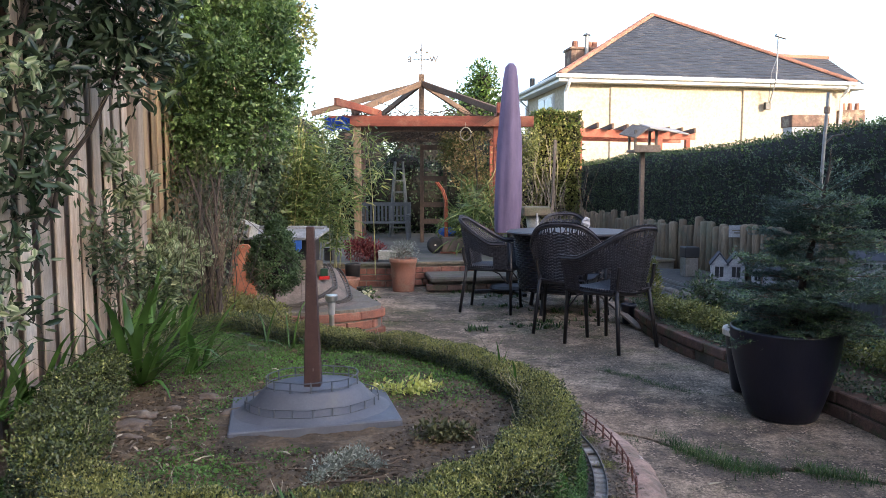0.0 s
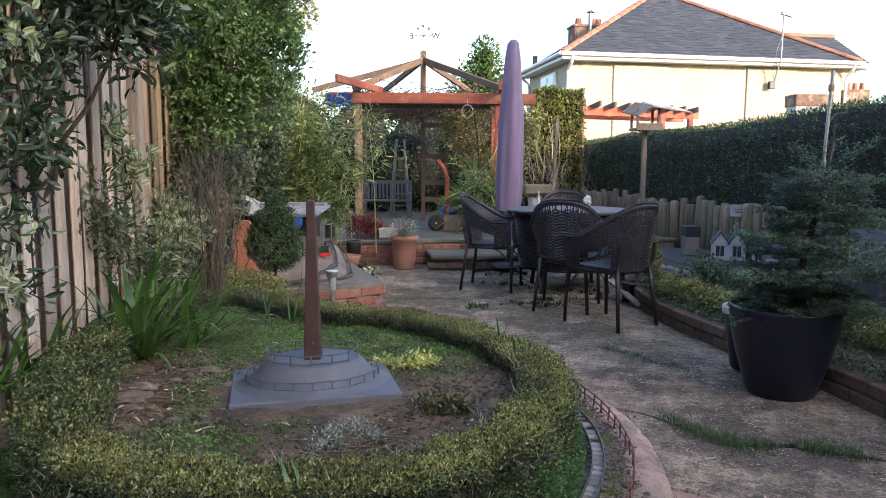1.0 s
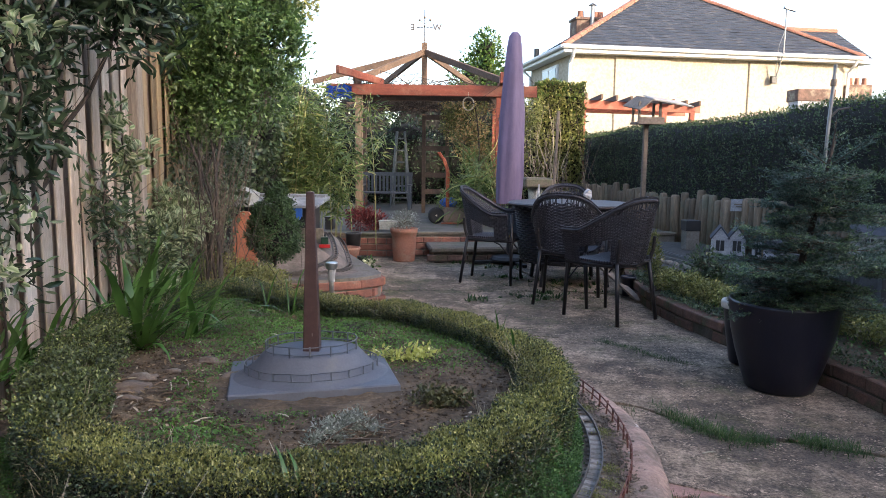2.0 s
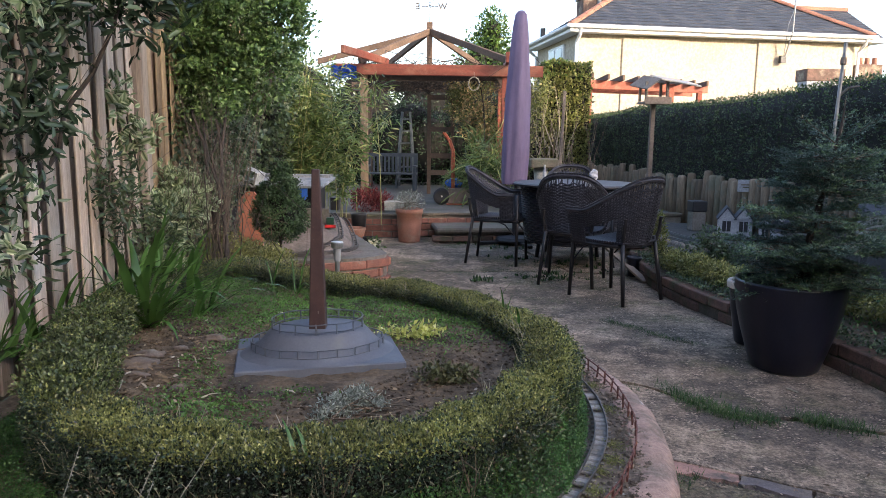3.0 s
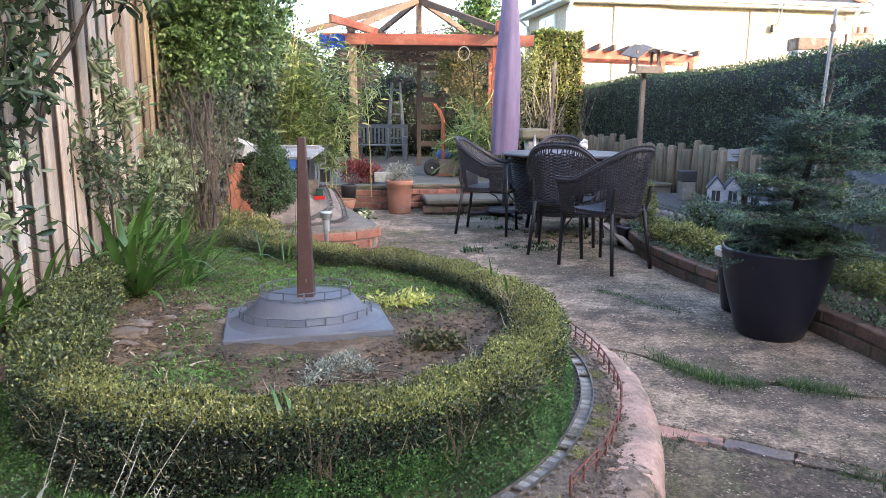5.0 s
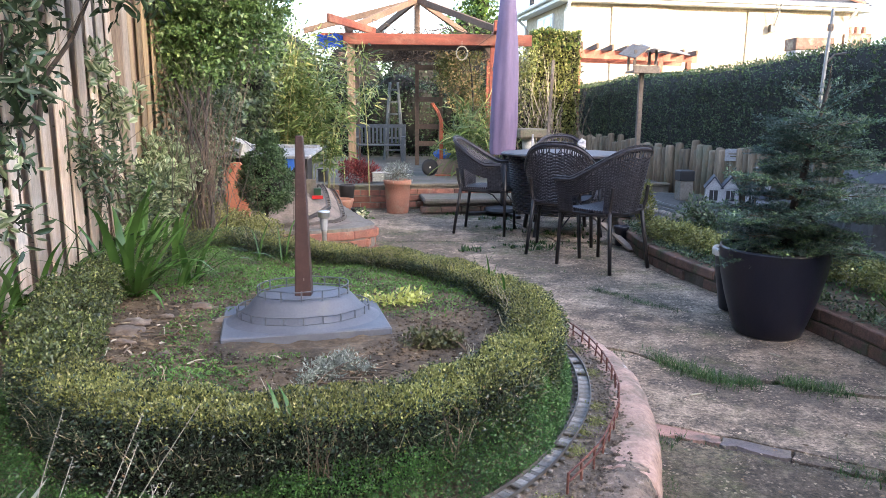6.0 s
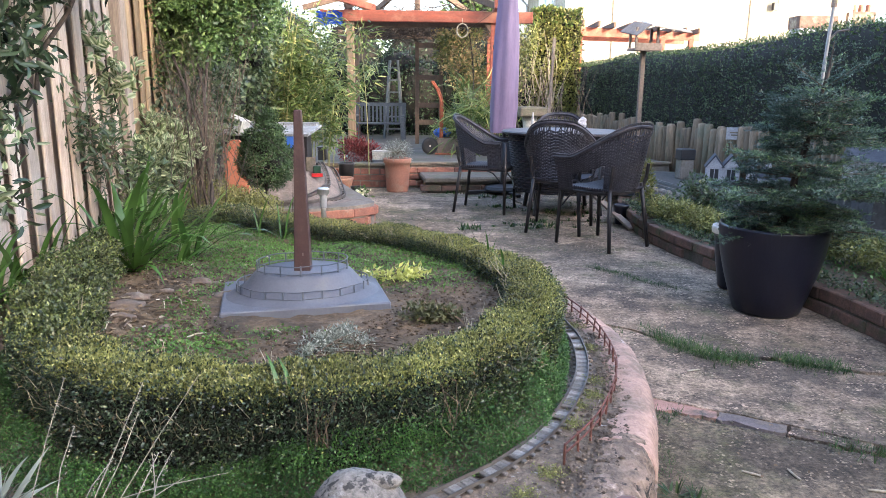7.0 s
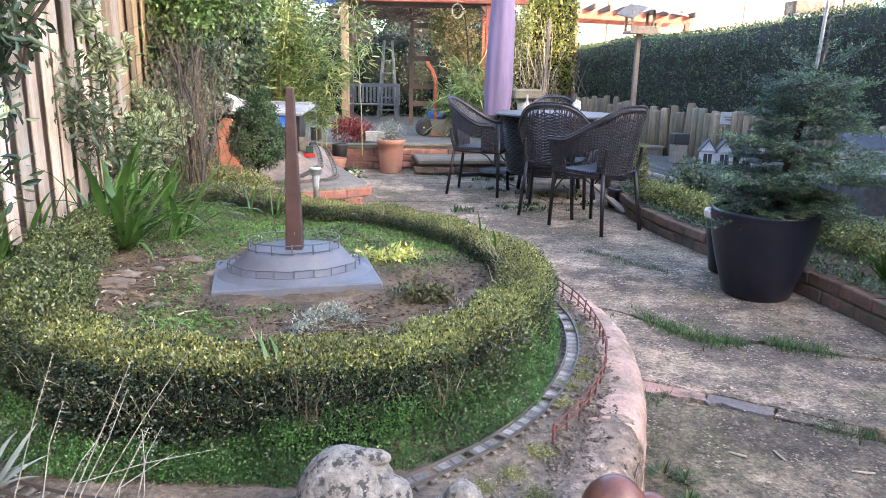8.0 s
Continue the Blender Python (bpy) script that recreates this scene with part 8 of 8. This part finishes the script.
for c, r_ in (((0.068, -0.02, 0.018), (0.036, 0.032, 0.036)), ((0.035, 0.0, 0.074), (0.034, 0.017, 0.014)), ((0.08, -0.03, -0.03), (0.03, 0.026, 0.04)), ((-0.03, -0.03, -0.06), (0.035, 0.03, 0.03))):
    bmesh.ops.create_icosphere(bm, subdivisions=3, radius=1.0, matrix=Matrix.Translation(c) @ Matrix.Diagonal((*r_, 1)))
bm.to_mesh(orn.data)
bm.free()
orn.data.shade_smooth()
pebble("stone", (0.06, 1.055, 0.35), (0.036, 0.03, 0.05), M["lichen"], "small grey ridged stone beside the track", "stone", seed=5.0)
br = pebble("brown_ornament", (0.308, 1.01, 0.362), (0.058, 0.052, 0.08), M["bronze"], "glossy brown rounded ornament on the wall", "ornament", seed=1.0, rough_=0.05)
bm = bmesh.new()
bm.from_mesh(br.data)
bmesh.ops.create_icosphere(bm, subdivisions=3, radius=1.0, matrix=Matrix.Translation((0.055, -0.01, 0.01)) @ Matrix.Diagonal((0.038, 0.034, 0.045, 1)))
bm.to_mesh(br.data)
bm.free()
br.data.shade_smooth()
# dry lavender-like stems near the front
lav = thing("dry_seed_stems", (-0.5, 0.98, 0.32), 0, "thin dry seed stems standing before the hedge", "stems")
bm = bmesh.new()
for x0, z0, x1, z1, heads in ((-0.66, 0.4, -0.623, 0.606, 1), (-0.615, 0.4, -0.655 + 0.04, 0.52, 1), (-0.565, 0.4, -0.492, 0.601, 1), (-0.555, 0.4, -0.505, 0.545, 1), (-0.53, 0.4, -0.397, 0.617, 0), (-0.5, 0.4, -0.475, 0.475, 1),
                           (-0.46, 0.41, -0.452, 0.478, 1), (-0.452, 0.405, -0.487, 0.47, 1), (-0.49, 0.415, -0.435, 0.428, 0), (-0.56, 0.42, -0.36, 0.438, 0), (-0.58, 0.4, -0.56, 0.455, 1)):
    a, b = Vector((x0 - 0.015, 0.96, 0.318)), Vector((x1, 1.07, z1))
    m_ = Vector((x0, 0.985, z0))
    line = [a, m_, m_.lerp(b, 0.5) + Vector((rng.normal() * 0.005, 0, 0.006)), b]
    tube(bm, line, [0.0013, 0.0011, 0.0009, 0.0006], 5)
    for f in np.linspace(0.45, 1, 9) if heads else ():
        for _ in range(2):
            bmesh.ops.create_icosphere(bm, subdivisions=1, radius=0.0013, matrix=Matrix.Translation(m_.lerp(b, f) + Vector(rng.normal(size=3) * 0.0022)))
tagged(in_world(part("stem", bm, M["seed_stem"], lav)), kind="stuff")
gp = thing("grey_leaved_plant", (-0.74, 1.0, 0.31), 0, "grey-green feathery leaves at the ledge's end", "plant")
blades("foliage", [(-0.74, 1.0, 0.38, 1), (-0.72, 1.0, 0.4, 0.9)], 16, 0.12, 0.014, M["silver_leaf"], gp, 1.2, 0.8)
part("stem", tube(bmesh.new(), [(0, 0, 0), (0.005, 0, 0.05), (0.01, 0, 0.09)], 0.006, 6), M["twig"], gp)
bst = thing("dead_shrub", (-0.24, 1.13, 0.42), 0, "bare pale twigs showing through the hedge", "stems")
pairs = []
for cx, cy in ((-0.24, 1.205), (-0.215, 1.207), (0.02, 1.29)):
    for _ in range(7):
        pairs.append(((cx + rng.normal() * 0.006, cy - 0.008, 0.42 + rng.normal() * 0.01), (cx + rng.normal() * 0.025, cy - 0.012 + rng.normal() * 0.01, 0.49 + rng.random() * 0.06)))
twigs("twig", pairs, 0.0011, 0.0005, M["twig"], bst, bend=0.12)
# moss pads on the ledge and wall
n = 5200
ctr = np.array([(0.22, 1.28), (0.16, 1.2), (0.1, 1.15), (0.33, 1.6), (0.4, 1.75), (0.43, 2.0), (0.42, 2.2), (0.3, 1.5), (0.2, 1.13), (0.38, 1.66)])
q = ctr[rng.integers(0, len(ctr), n)] + rng.normal(size=(n, 2)) * 0.016
moss = tagged(new("moss"), "small yellow-green moss pads on the gritty ledge", "moss", kind="stuff")
leaves("moss_pad", np.column_stack([q, 0.322 + rng.random(n) * 0.008]), rand_dirs(n) * (1, 1, 0.5) + np.array((0, 0, 0.8)), rand_dirs(n), rng.uniform(0.002, 0.0045, n), 0.003, LEAF_DIAMOND, M["box_tip"], moss)
# loose grit on ledge and wall top
n = 6500
q, _ = evenly(np.array(RIM)[40:120], 0.01)
i = rng.integers(0, len(q), n)
gx = q[i] + rng.normal(size=(n, 2)) * 0.055 + np.array((-0.085, 0.02))
grit = tagged(new("grit"), "loose pale grit and crumbs on the ledge", "gravel", kind="stuff")
okg = inside(ledge_outline, gx[:, 0], gx[:, 1])
gx = gx[okg]
sz = 0.0008 + 0.0065 * rng.random(len(gx)) ** 3
V = np.column_stack([gx, np.full(len(gx), 0.324)])[:, None] + oct_v[None] * sz[:, None, None] * rng.uniform(0.6, 1.4, (len(gx), 6, 1))
link_mesh("crumb", array_mesh("crumb", V.reshape(-1, 3), (oct_f[None] + (np.arange(len(gx)) * 6)[:, None, None]).reshape(-1, 3)), M["ledge"], grit)

# ---- right-hand bed ----
for cs, rs_, k, m, lb in (([(1.62, 5.35, 0.22), (1.7, 5.1, 0.22), (1.78, 4.88, 0.21)], [(0.12, 0.16, 0.09)] * 3, 5200, "box_tip", "low clipped box edging in the side bed"),
                          ([(2.05, 4.45, 0.22), (1.9, 4.6, 0.2)], [(0.16, 0.16, 0.1)] * 2, 3400, "box_tip", "low clipped box mound by the wall"),
                          ([(2.28, 3.9, 0.24), (2.36, 3.65, 0.24), (2.2, 4.1, 0.22)], [(0.14, 0.17, 0.1)] * 3, 4200, "box_tip", "low box mounds in the side bed")):
    bush("box_mound", cs, rs_, k, 0.022, 0.55, M[m], lb, "shrub", base=(cs[0][0], cs[0][1], 0.14), shell=0.5)
q, _ = evenly(np.array(R_EDGE)[:, :2], 0.02)
q = q[(q[:, 1] < 6.2) & (q[:, 1] > 1.8)]
n = 5200
i = rng.integers(0, len(q), n)
P = np.column_stack([q[i][:, 0] + 0.06 + rng.normal(size=n) * 0.05, q[i][:, 1] + rng.normal(size=n) * 0.03, 0.14 + rng.random(n) * 0.03])
okw = (lumpy(P, 5, 3) > -0.1) & (P[:, 0] > q[i][:, 0] - 0.02)
P = P[okw]
trail = tagged(new("trailing_plants"), "low trailing greenery along the side wall's top", "ground cover", kind="stuff")
leaves("foliage", P, unit(rand_dirs(len(P)) + np.array((-0.2, 0, 0.3))), unit(rand_dirs(len(P)) * 0.6 + np.array((0, 0, 1))), rng.uniform(0.012, 0.026, len(P)), 0.013, LEAF_DIAMOND, M["hedge_leaf"], trail)
bush("dark_shrub", [(1.83, 5.25, 0.34), (1.92, 5.1, 0.3)], [(0.14, 0.14, 0.16), (0.12, 0.12, 0.13)], 1700, 0.03, 0.5, M["hedge_leaf"], "small dark shrub in the side bed", "shrub", base=(1.85, 5.2, 0.15), twig_n=40, shell=0.8)
bush("golden_conifer", [(1.62, 5.85, 0.32), (1.62, 5.85, 0.45)], [(0.07, 0.07, 0.14), (0.04, 0.04, 0.1)], 900, 0.03, 0.35, M["golden_leaf"], "small golden conifer in the side bed", "conifer", base=(1.62, 5.85, 0.14), up=0.8)
gs = thing("grass_plant", (1.75, 5.65, 0.15), 0, "tuft of narrow green leaves in the side bed", "plant")
blades("foliage", [(1.72, 5.65, 0.14, 1), (1.82, 5.6, 0.14, 0.9)], 14, 0.22, 0.012, M["iris"], gs, 0.8, 1.2)
ag = thing("strap_leaved_plant", (2.15, 3.25, 0.15), 0, "broad green leaves at the side bed's edge", "plant")
blades("foliage", [(2.15, 3.25, 0.14, 1), (2.3, 3.1, 0.14, 0.9)], 9, 0.24, 0.05, M["iris"], ag, 0.9, 1.1, single=True)
n = 5200
X, Y = rng.uniform(1.5, 2.7, n), rng.uniform(2.2, 6.4, n)
ok = (X > np.interp(Y, R_EDGE[::-1, 1], R_EDGE[::-1, 0]) + 0.1) & (lumpy(np.column_stack([X, Y, 0 * X]), 4) > -0.2)
P = np.column_stack([X, Y, np.full(n, 0.165)])[ok]
gc2 = tagged(new("side_bed_cover"), "patchy low green cover in the side bed", "ground cover", kind="stuff")
L = rng.uniform(0.012, 0.03, len(P))
leaves("foliage", P, unit(rand_dirs(len(P)) + np.array((0, 0, 0.5))), unit(rand_dirs(len(P)) * 0.6 + np.array((0, 0, 1))), L, L * 0.6, LEAF_DIAMOND, M["cover_leaf"], gc2)
base_ = part("village_base", slab([(1.75, 5.95), (2.05, 5.2), (2.35, 4.75), (2.6, 4.2), (3.15, 4.0), (3.0, 7.9), (1.75, 8.2)], 0.215, 0.12), M["village"], None)
tagged(base_, "grey concrete base of the model village", kind="structure")
step2 = part("village_step", slab([(2.78, 4.6), (3.2, 4.5), (3.2, 5.6), (2.85, 5.6)], 0.45, 0.3), M["village"], None)
tagged(step2, "raised grey step of the model village", kind="structure")


def model_house(at, rz, w_, d_, h_, roof_h, label, gables=1, win_rows=2):
    th = thing("model_house", at, rz, label, "model house")
    part("wall", boxed((0, 0, h_ / 2), (w_, d_, h_), bevel=0.002), M["white_paint"], th)
    if gables == 1:
        bm = bmesh.new()
        e = 0.02
        vs_ = [bm.verts.new(v) for v in ((-w_ / 2 - e, -d_ / 2 - e, h_), (w_ / 2 + e, -d_ / 2 - e, h_), (w_ / 2 + e, d_ / 2 + e, h_), (-w_ / 2 - e, d_ / 2 + e, h_), (-w_ / 2 - e, 0, h_ + roof_h), (w_ / 2 + e, 0, h_ + roof_h))]
        for f in ((0, 1, 5, 4), (2, 3, 4, 5), (1, 2, 5), (3, 0, 4), (3, 2, 1, 0)):
            bm.faces.new([vs_[i_] for i_ in f])
        part("roof", bm, M["model_roof"], th, "dark pitched roof")
        for s in (-1, 1):
            part("chimney", boxed((s * (w_ / 2 - 0.03), 0, h_ + roof_h), (0.035, 0.04, 0.07), bevel=0.002), M["white_paint"], th)
    else:
        for s in (-1, 1):
            bm = bmesh.new()
            x = s * w_ / 4
            ww = w_ / 4
            vs_ = [bm.verts.new(v) for v in ((x - ww, -d_ / 2 - 0.01, h_), (x + ww, -d_ / 2 - 0.01, h_), (x, -d_ / 2 - 0.01, h_ + roof_h), (x - ww, d_ / 2, h_), (x + ww, d_ / 2, h_), (x, d_ / 2, h_ + roof_h))]
            bm.faces.new([vs_[i_] for i_ in (0, 1, 2)])
            for f in ((5, 4, 3), (0, 2, 5, 3), (1, 4, 5, 2), (0, 3, 4, 1)):
                bm.faces.new([vs_[i_] for i_ in f])
            part("gable", bm, M["white_paint"], th)
            bm = bmesh.new()
            beam(bm, (x - ww - 0.01, 0, h_ - 0.01), (x, 0, h_ + roof_h + 0.008), d_ + 0.04, 0.012)
            beam(bm, (x + ww + 0.01, 0, h_ - 0.01), (x, 0, h_ + roof_h + 0.008), d_ + 0.04, 0.012)
            part("roof", bm, M["model_roof"], th, "dark pitched roof")
    for r_ in range(win_rows):
        for j in range(4 if w_ > 0.4 else 2):
            k_ = 4 if w_ > 0.4 else 2
            x = (j + 0.5) / k_ * w_ - w_ / 2
            z = h_ * (0.3 + 0.45 * r_) if win_rows > 1 else h_ * 0.55
            hh = h_ * (0.22 if win_rows > 1 else 0.6)
            wn_ = part("window", boxed((x, -d_ / 2 - 0.002, z), (w_ / k_ * 0.5, 0.006, hh)), M["black"], th, "dark window")
            part("frame", boxed((x, -d_ / 2 - 0.006, z), (0.006, 0.004, hh)), M["white_paint"], wn_)
    return th


model_house((2.7, 7.05, 0.215), -18, 0.31, 0.26, 0.17, 0.1, "white twin-gabled model house with dark roofs", 2, 1)
model_house((2.95, 6.8, 0.215), -20, 0.2, 0.18, 0.13, 0.07, "small white model cottage", 2, 1)
model_house((3.06, 5.0, 0.45), -14, 0.46, 0.26, 0.18, 0.1, "long white model house with a dark roof and two chimneys", 1, 2)
model_house((2.85, 6.15, 0.215), 8, 0.26, 0.22, 0.15, 0.1, "plain grey-white model house with chimneys", 1, 1)
pil = thing("pillar", (2.42, 7.35, 0.215), 5, "grey stone pillar with a black cap", "pillar")
part("shaft", boxed((0, 0, 0.1), (0.14, 0.14, 0.2), bevel=0.008), M["slab_grey"], pil)
part("cap", boxed((0, 0, 0.255), (0.155, 0.155, 0.11), bevel=0.008), M["black"], pil)
vt = thing("model_railway_track", (2.2, 6.0, 0.215), 0, "model railway track curving through the model village", "model track")
for line in ([(1.86, 7.6), (1.92, 6.7), (2.1, 6.0), (2.42, 5.3), (2.85, 4.7)], [(2.0, 7.7), (2.08, 6.8), (2.26, 6.15), (2.6, 5.4), (3.0, 4.9)]):
    curve = [Vector((x, yv, 0.232)) for x, yv in spline(line, 8)]
    for sd_ in (-0.0225, 0.0225):
        in_world(part("rail", sweep(curve, [(sd_ - 0.003, -0.012), (sd_ - 0.003, 0.006), (sd_ + 0.003, 0.006), (sd_ + 0.003, -0.012)]), M["grey_metal"], vt))
    for q, dd in zip(*evenly(np.array(curve), 0.07)):
        o = new("sleeper", sm)
        o.parent = vt
        o.matrix_basis = Matrix.Translation(-vt.location) @ pose(q[0], q[1], 0.221, 0, 0, math.degrees(math.atan2(dd[1], dd[0])) - 90)
kerb_line = [Vector((x, yv, 0.215)) for x, yv in spline([(1.8, 6.6), (1.98, 5.85), (2.3, 5.1), (2.62, 4.55)], 10)]
for k, (q, dd) in enumerate(zip(*evenly(np.array(kerb_line), 0.11))):
    st = pebble("stone", (q[0] + rng.normal() * 0.01, q[1], 0.22), (0.055, 0.04, 0.035), M["slab_grey"], "rough grey edging stone of the model village", "stone", "village edging stones", k * 1.7, 2, 0.3)
    st.rotation_euler.z = math.atan2(dd[1], dd[0])
sign = thing("white_sign", (2.72, 7.35, 0.7), -8, "small faded white sign on the log fence", "sign")
part("plate", boxed((0, 0, 0.02), (0.17, 0.015, 0.12), bevel=0.002), M["white_paint"], sign)
part("bar", boxed((0, -0.01, 0.03), (0.11, 0.004, 0.012)), M["stone"], sign)
part("bar", boxed((0, -0.01, 0.005), (0.08, 0.004, 0.012)), M["stone"], sign)
sign.location = (HEDGE_X(7.1) - 0.175, 7.1, 0.68)
planter("plant_pot", (1.64, 6.55, 0.15), [(0, 0), (0.07, 0), (0.075, 0.01), (0.1, 0.17), (0.108, 0.19), (0.095, 0.19), (0.09, 0.15)], plain("dark blue glaze", (0.02, 0.035, 0.07), 0.3), "dark blue glazed pot at the wall's end", 0.16, 0.092)
plank = thing("plank", (1.36, 5.75, 0.0), 0, "pale timber plank leaning on the table", "plank")
part("board", beam(bmesh.new(), (0.1, -0.2, 0.012), (-0.12, 0.5, 0.22), 0.06, 0.02, 0.002), M["old_wood"], plank)

feed = thing("bird_table", (2.1, 8.1, 0.15), 6, "timber bird table with a pale pitched roof on a post", "bird table")
part("post", boxed((0, 0, 0.7), (0.05, 0.05, 1.42), bevel=0.005), M["old_wood"], feed)
part("tray", boxed((0, 0, 1.41), (0.28, 0.28, 0.025), bevel=0.003), M["old_wood"], feed)
part("tray_front", boxed((0, -0.15, 1.43), (0.3, 0.02, 0.08), bevel=0.003), M["old_wood"], feed)
part("tray_side", boxed((0.145, 0, 1.43), (0.02, 0.28, 0.06), bevel=0.003), M["old_wood"], feed)
for x, yv in ((-0.12, -0.1), (0.12, -0.1), (-0.12, 0.1), (0.12, 0.1)):
    part("upright", boxed((x, yv, 1.53), (0.025, 0.025, 0.22)), M["old_wood"], feed)
part("roof_slope", boxed((0.24, 0, 1.66), (0.46, 0.42, 0.016), (12, 9, 0), 0.003), M["cream"], feed, "pale weathered roof board")
part("roof_slope", boxed((-0.1, 0, 1.635), (0.2, 0.42, 0.016), (12, -36, 0), 0.003), M["old_wood"], feed)
pole = thing("feeder_pole", (2.21, 4.4, 0.12), 0, "thin grey metal feeder pole with a hook", "pole")
part("shaft", tube(bmesh.new(), [(0, 0, -0.05), (0.02, 0.0, 0.6), (0.045, 0.01, 1.25), (0.062, 0.015, 1.6)], 0.0105, 8), M["grey_metal"], pole)
part("knob", tube(bmesh.new(), [(0.056, 0.013, 1.47), (0.058, 0.014, 1.51)], 0.018, 8), M["old_wood"], pole)
part("hook", tube(bmesh.new(), [(0.046, 0.01, 1.28), (0.09, 0.0, 1.33), (0.15, -0.02, 1.34)], 0.007, 6), M["rail"], pole)
sap = thing("bare_sapling", (1.35, 9.0, 0.255), 0, "thin bare saplings beside the palisade", "sapling")
pairs = []
for k in range(26):
    a = np.array((1.3 + rng.normal() * 0.3, 9.2 + rng.normal() * 0.3, 0.25))
    pairs.append((a, a + np.array((rng.normal() * 0.2, rng.normal() * 0.2, rng.uniform(0.7, 1.7)))))
for pr in pairs:
    twigs("stem", [pr], 0.007, 0.002, M["twig"], sap, bend=0.05)
stake = thing("stake", (1.22, 9.1, 0.255), 0, "weathered upright timber stake", "stake")
part("shaft", boxed((0, 0, 0.75), (0.036, 0.036, 1.5), (0, 2, 0), 0.004), M["old_wood"], stake)
parcel = thing("paper_bag", (1.22, 6.75, 0.748), 20, "crumpled white packet with red print on the table", "packet")
bb = bmesh.new()
bmesh.ops.create_icosphere(bb, subdivisions=3, radius=0.05)
for v in bb.verts:
    v.co = Vector((v.co.x * 0.9, v.co.y * 0.6, v.co.z * 1.0 + 0.055)) + noise.noise_vector(v.co * 26) * 0.018
part("paper", bb, M["white_paint"], parcel)
tin = thing("bottle", (0.72, 6.42, 0.748), 0, "slim white bottle standing on the table", "bottle")
part("body", tube(bmesh.new(), [(0, 0, 0), (0, 0, 0.1), (0, 0, 0.13), (0, 0, 0.16)], [0.013, 0.013, 0.009, 0.008], 10), M["white_paint"], tin)
lem = thing("yellow_toy", (0.36, 6.33, 0.425), 0, "small yellow object on the wicker seat", "toy")
bb = bmesh.new()
bmesh.ops.create_icosphere(bb, subdivisions=2, radius=0.045, matrix=Matrix.Translation((0, 0, 0.045)) @ Matrix.Diagonal((0.8, 0.8, 1.0, 1)))
part("body", bb, plain("yellow plastic", (0.6, 0.5, 0.05), 0.45), lem, smooth=True)
# debris on the near path
for x, yv, a in ((1.02, 1.86, 100), (0.9, 1.86, 150), (1.22, 1.78, 170), (0.98, 2.62, 20), (1.5, 3.1, 120)):
    st = thing("stick", (x, yv, -0.008 if yv < 2 else 0.0), a, "short pale stick on the path", "stick", "sticks on the path")
    part("wood", tube(bmesh.new(), [(-0.03, 0, 0.004), (0, 0.003, 0.005), (0.03, 0, 0.004)], [0.003, 0.004, 0.0025], 6), M["dry_stem"], st)
n = 240
X, Y = rng.uniform(0.4, 2.2, n), 1.4 + 5 * rng.random(n) ** 1.3
okp = X > 0.62
P = np.column_stack([X, Y, np.full(n, 0.006)])[okp]
scraps = tagged(new("leaf_scraps"), "scattered dry leaf scraps on the path", "leaf litter", kind="stuff")
leaves("fallen_leaf", P, unit(rand_dirs(len(P)) * (1, 1, 0.15)), unit(rand_dirs(len(P)) * 0.35 + np.array((0, 0, 1))), rng.uniform(0.006, 0.024, len(P)), rng.uniform(0.004, 0.012, len(P)), LEAF_OVAL, M["brown_leaf"], scraps)
rubble = tagged(new("rubble"), "crumbled stones along the edging joint", "gravel", kind="stuff")
n = 160
q = along(NEAR_EDGE[1:4], n, 0.03) + np.array((0.0, -0.045))
sz = rng.uniform(0.002, 0.008, n) ** 1.0
V = np.column_stack([q, np.full(n, -0.007)])[:, None] + oct_v[None] * sz[:, None, None] * rng.uniform(0.6, 1.4, (n, 6, 1))
link_mesh("crumb", array_mesh("crumb", V.reshape(-1, 3), (oct_f[None] + (np.arange(n) * 6)[:, None, None]).reshape(-1, 3)), M["stone"], rubble)

# ---- bricks of the walls ----
BRICK_OLD = BRICK.copy()
BRICK_OLD.materials.clear()
BRICK_OLD.materials.append(M["brick_old"])
lay_bricks(step_, [(-0.35, 7.575), (0.78, 7.755)], 1, 0.05, mesh=BRICK_OLD, inset=0.045)
lay_bricks(terrace, [(-1.5, 7.95), (-0.8, 7.97), (-0.45, 8.12), (0.2, 8.24), (1.6, 8.37)], 3, 0.045, skip=0.02, inset=0.03)
lay_bricks(rail_plinth, [(-1.35, 4.9), (-1.05, 4.95), (-0.8, 5.07), (-0.635, 5.22), (-0.61, 5.4), (-0.84, 5.98), (-1.05, 6.6)], 3, 0.045, inset=0.038)
lay_bricks(side_wall, [tuple(p) for p in R_EDGE[::-1][20:]], 2, 0.03, inset=-0.008, skip=0.06, mesh=BRICK_OLD)
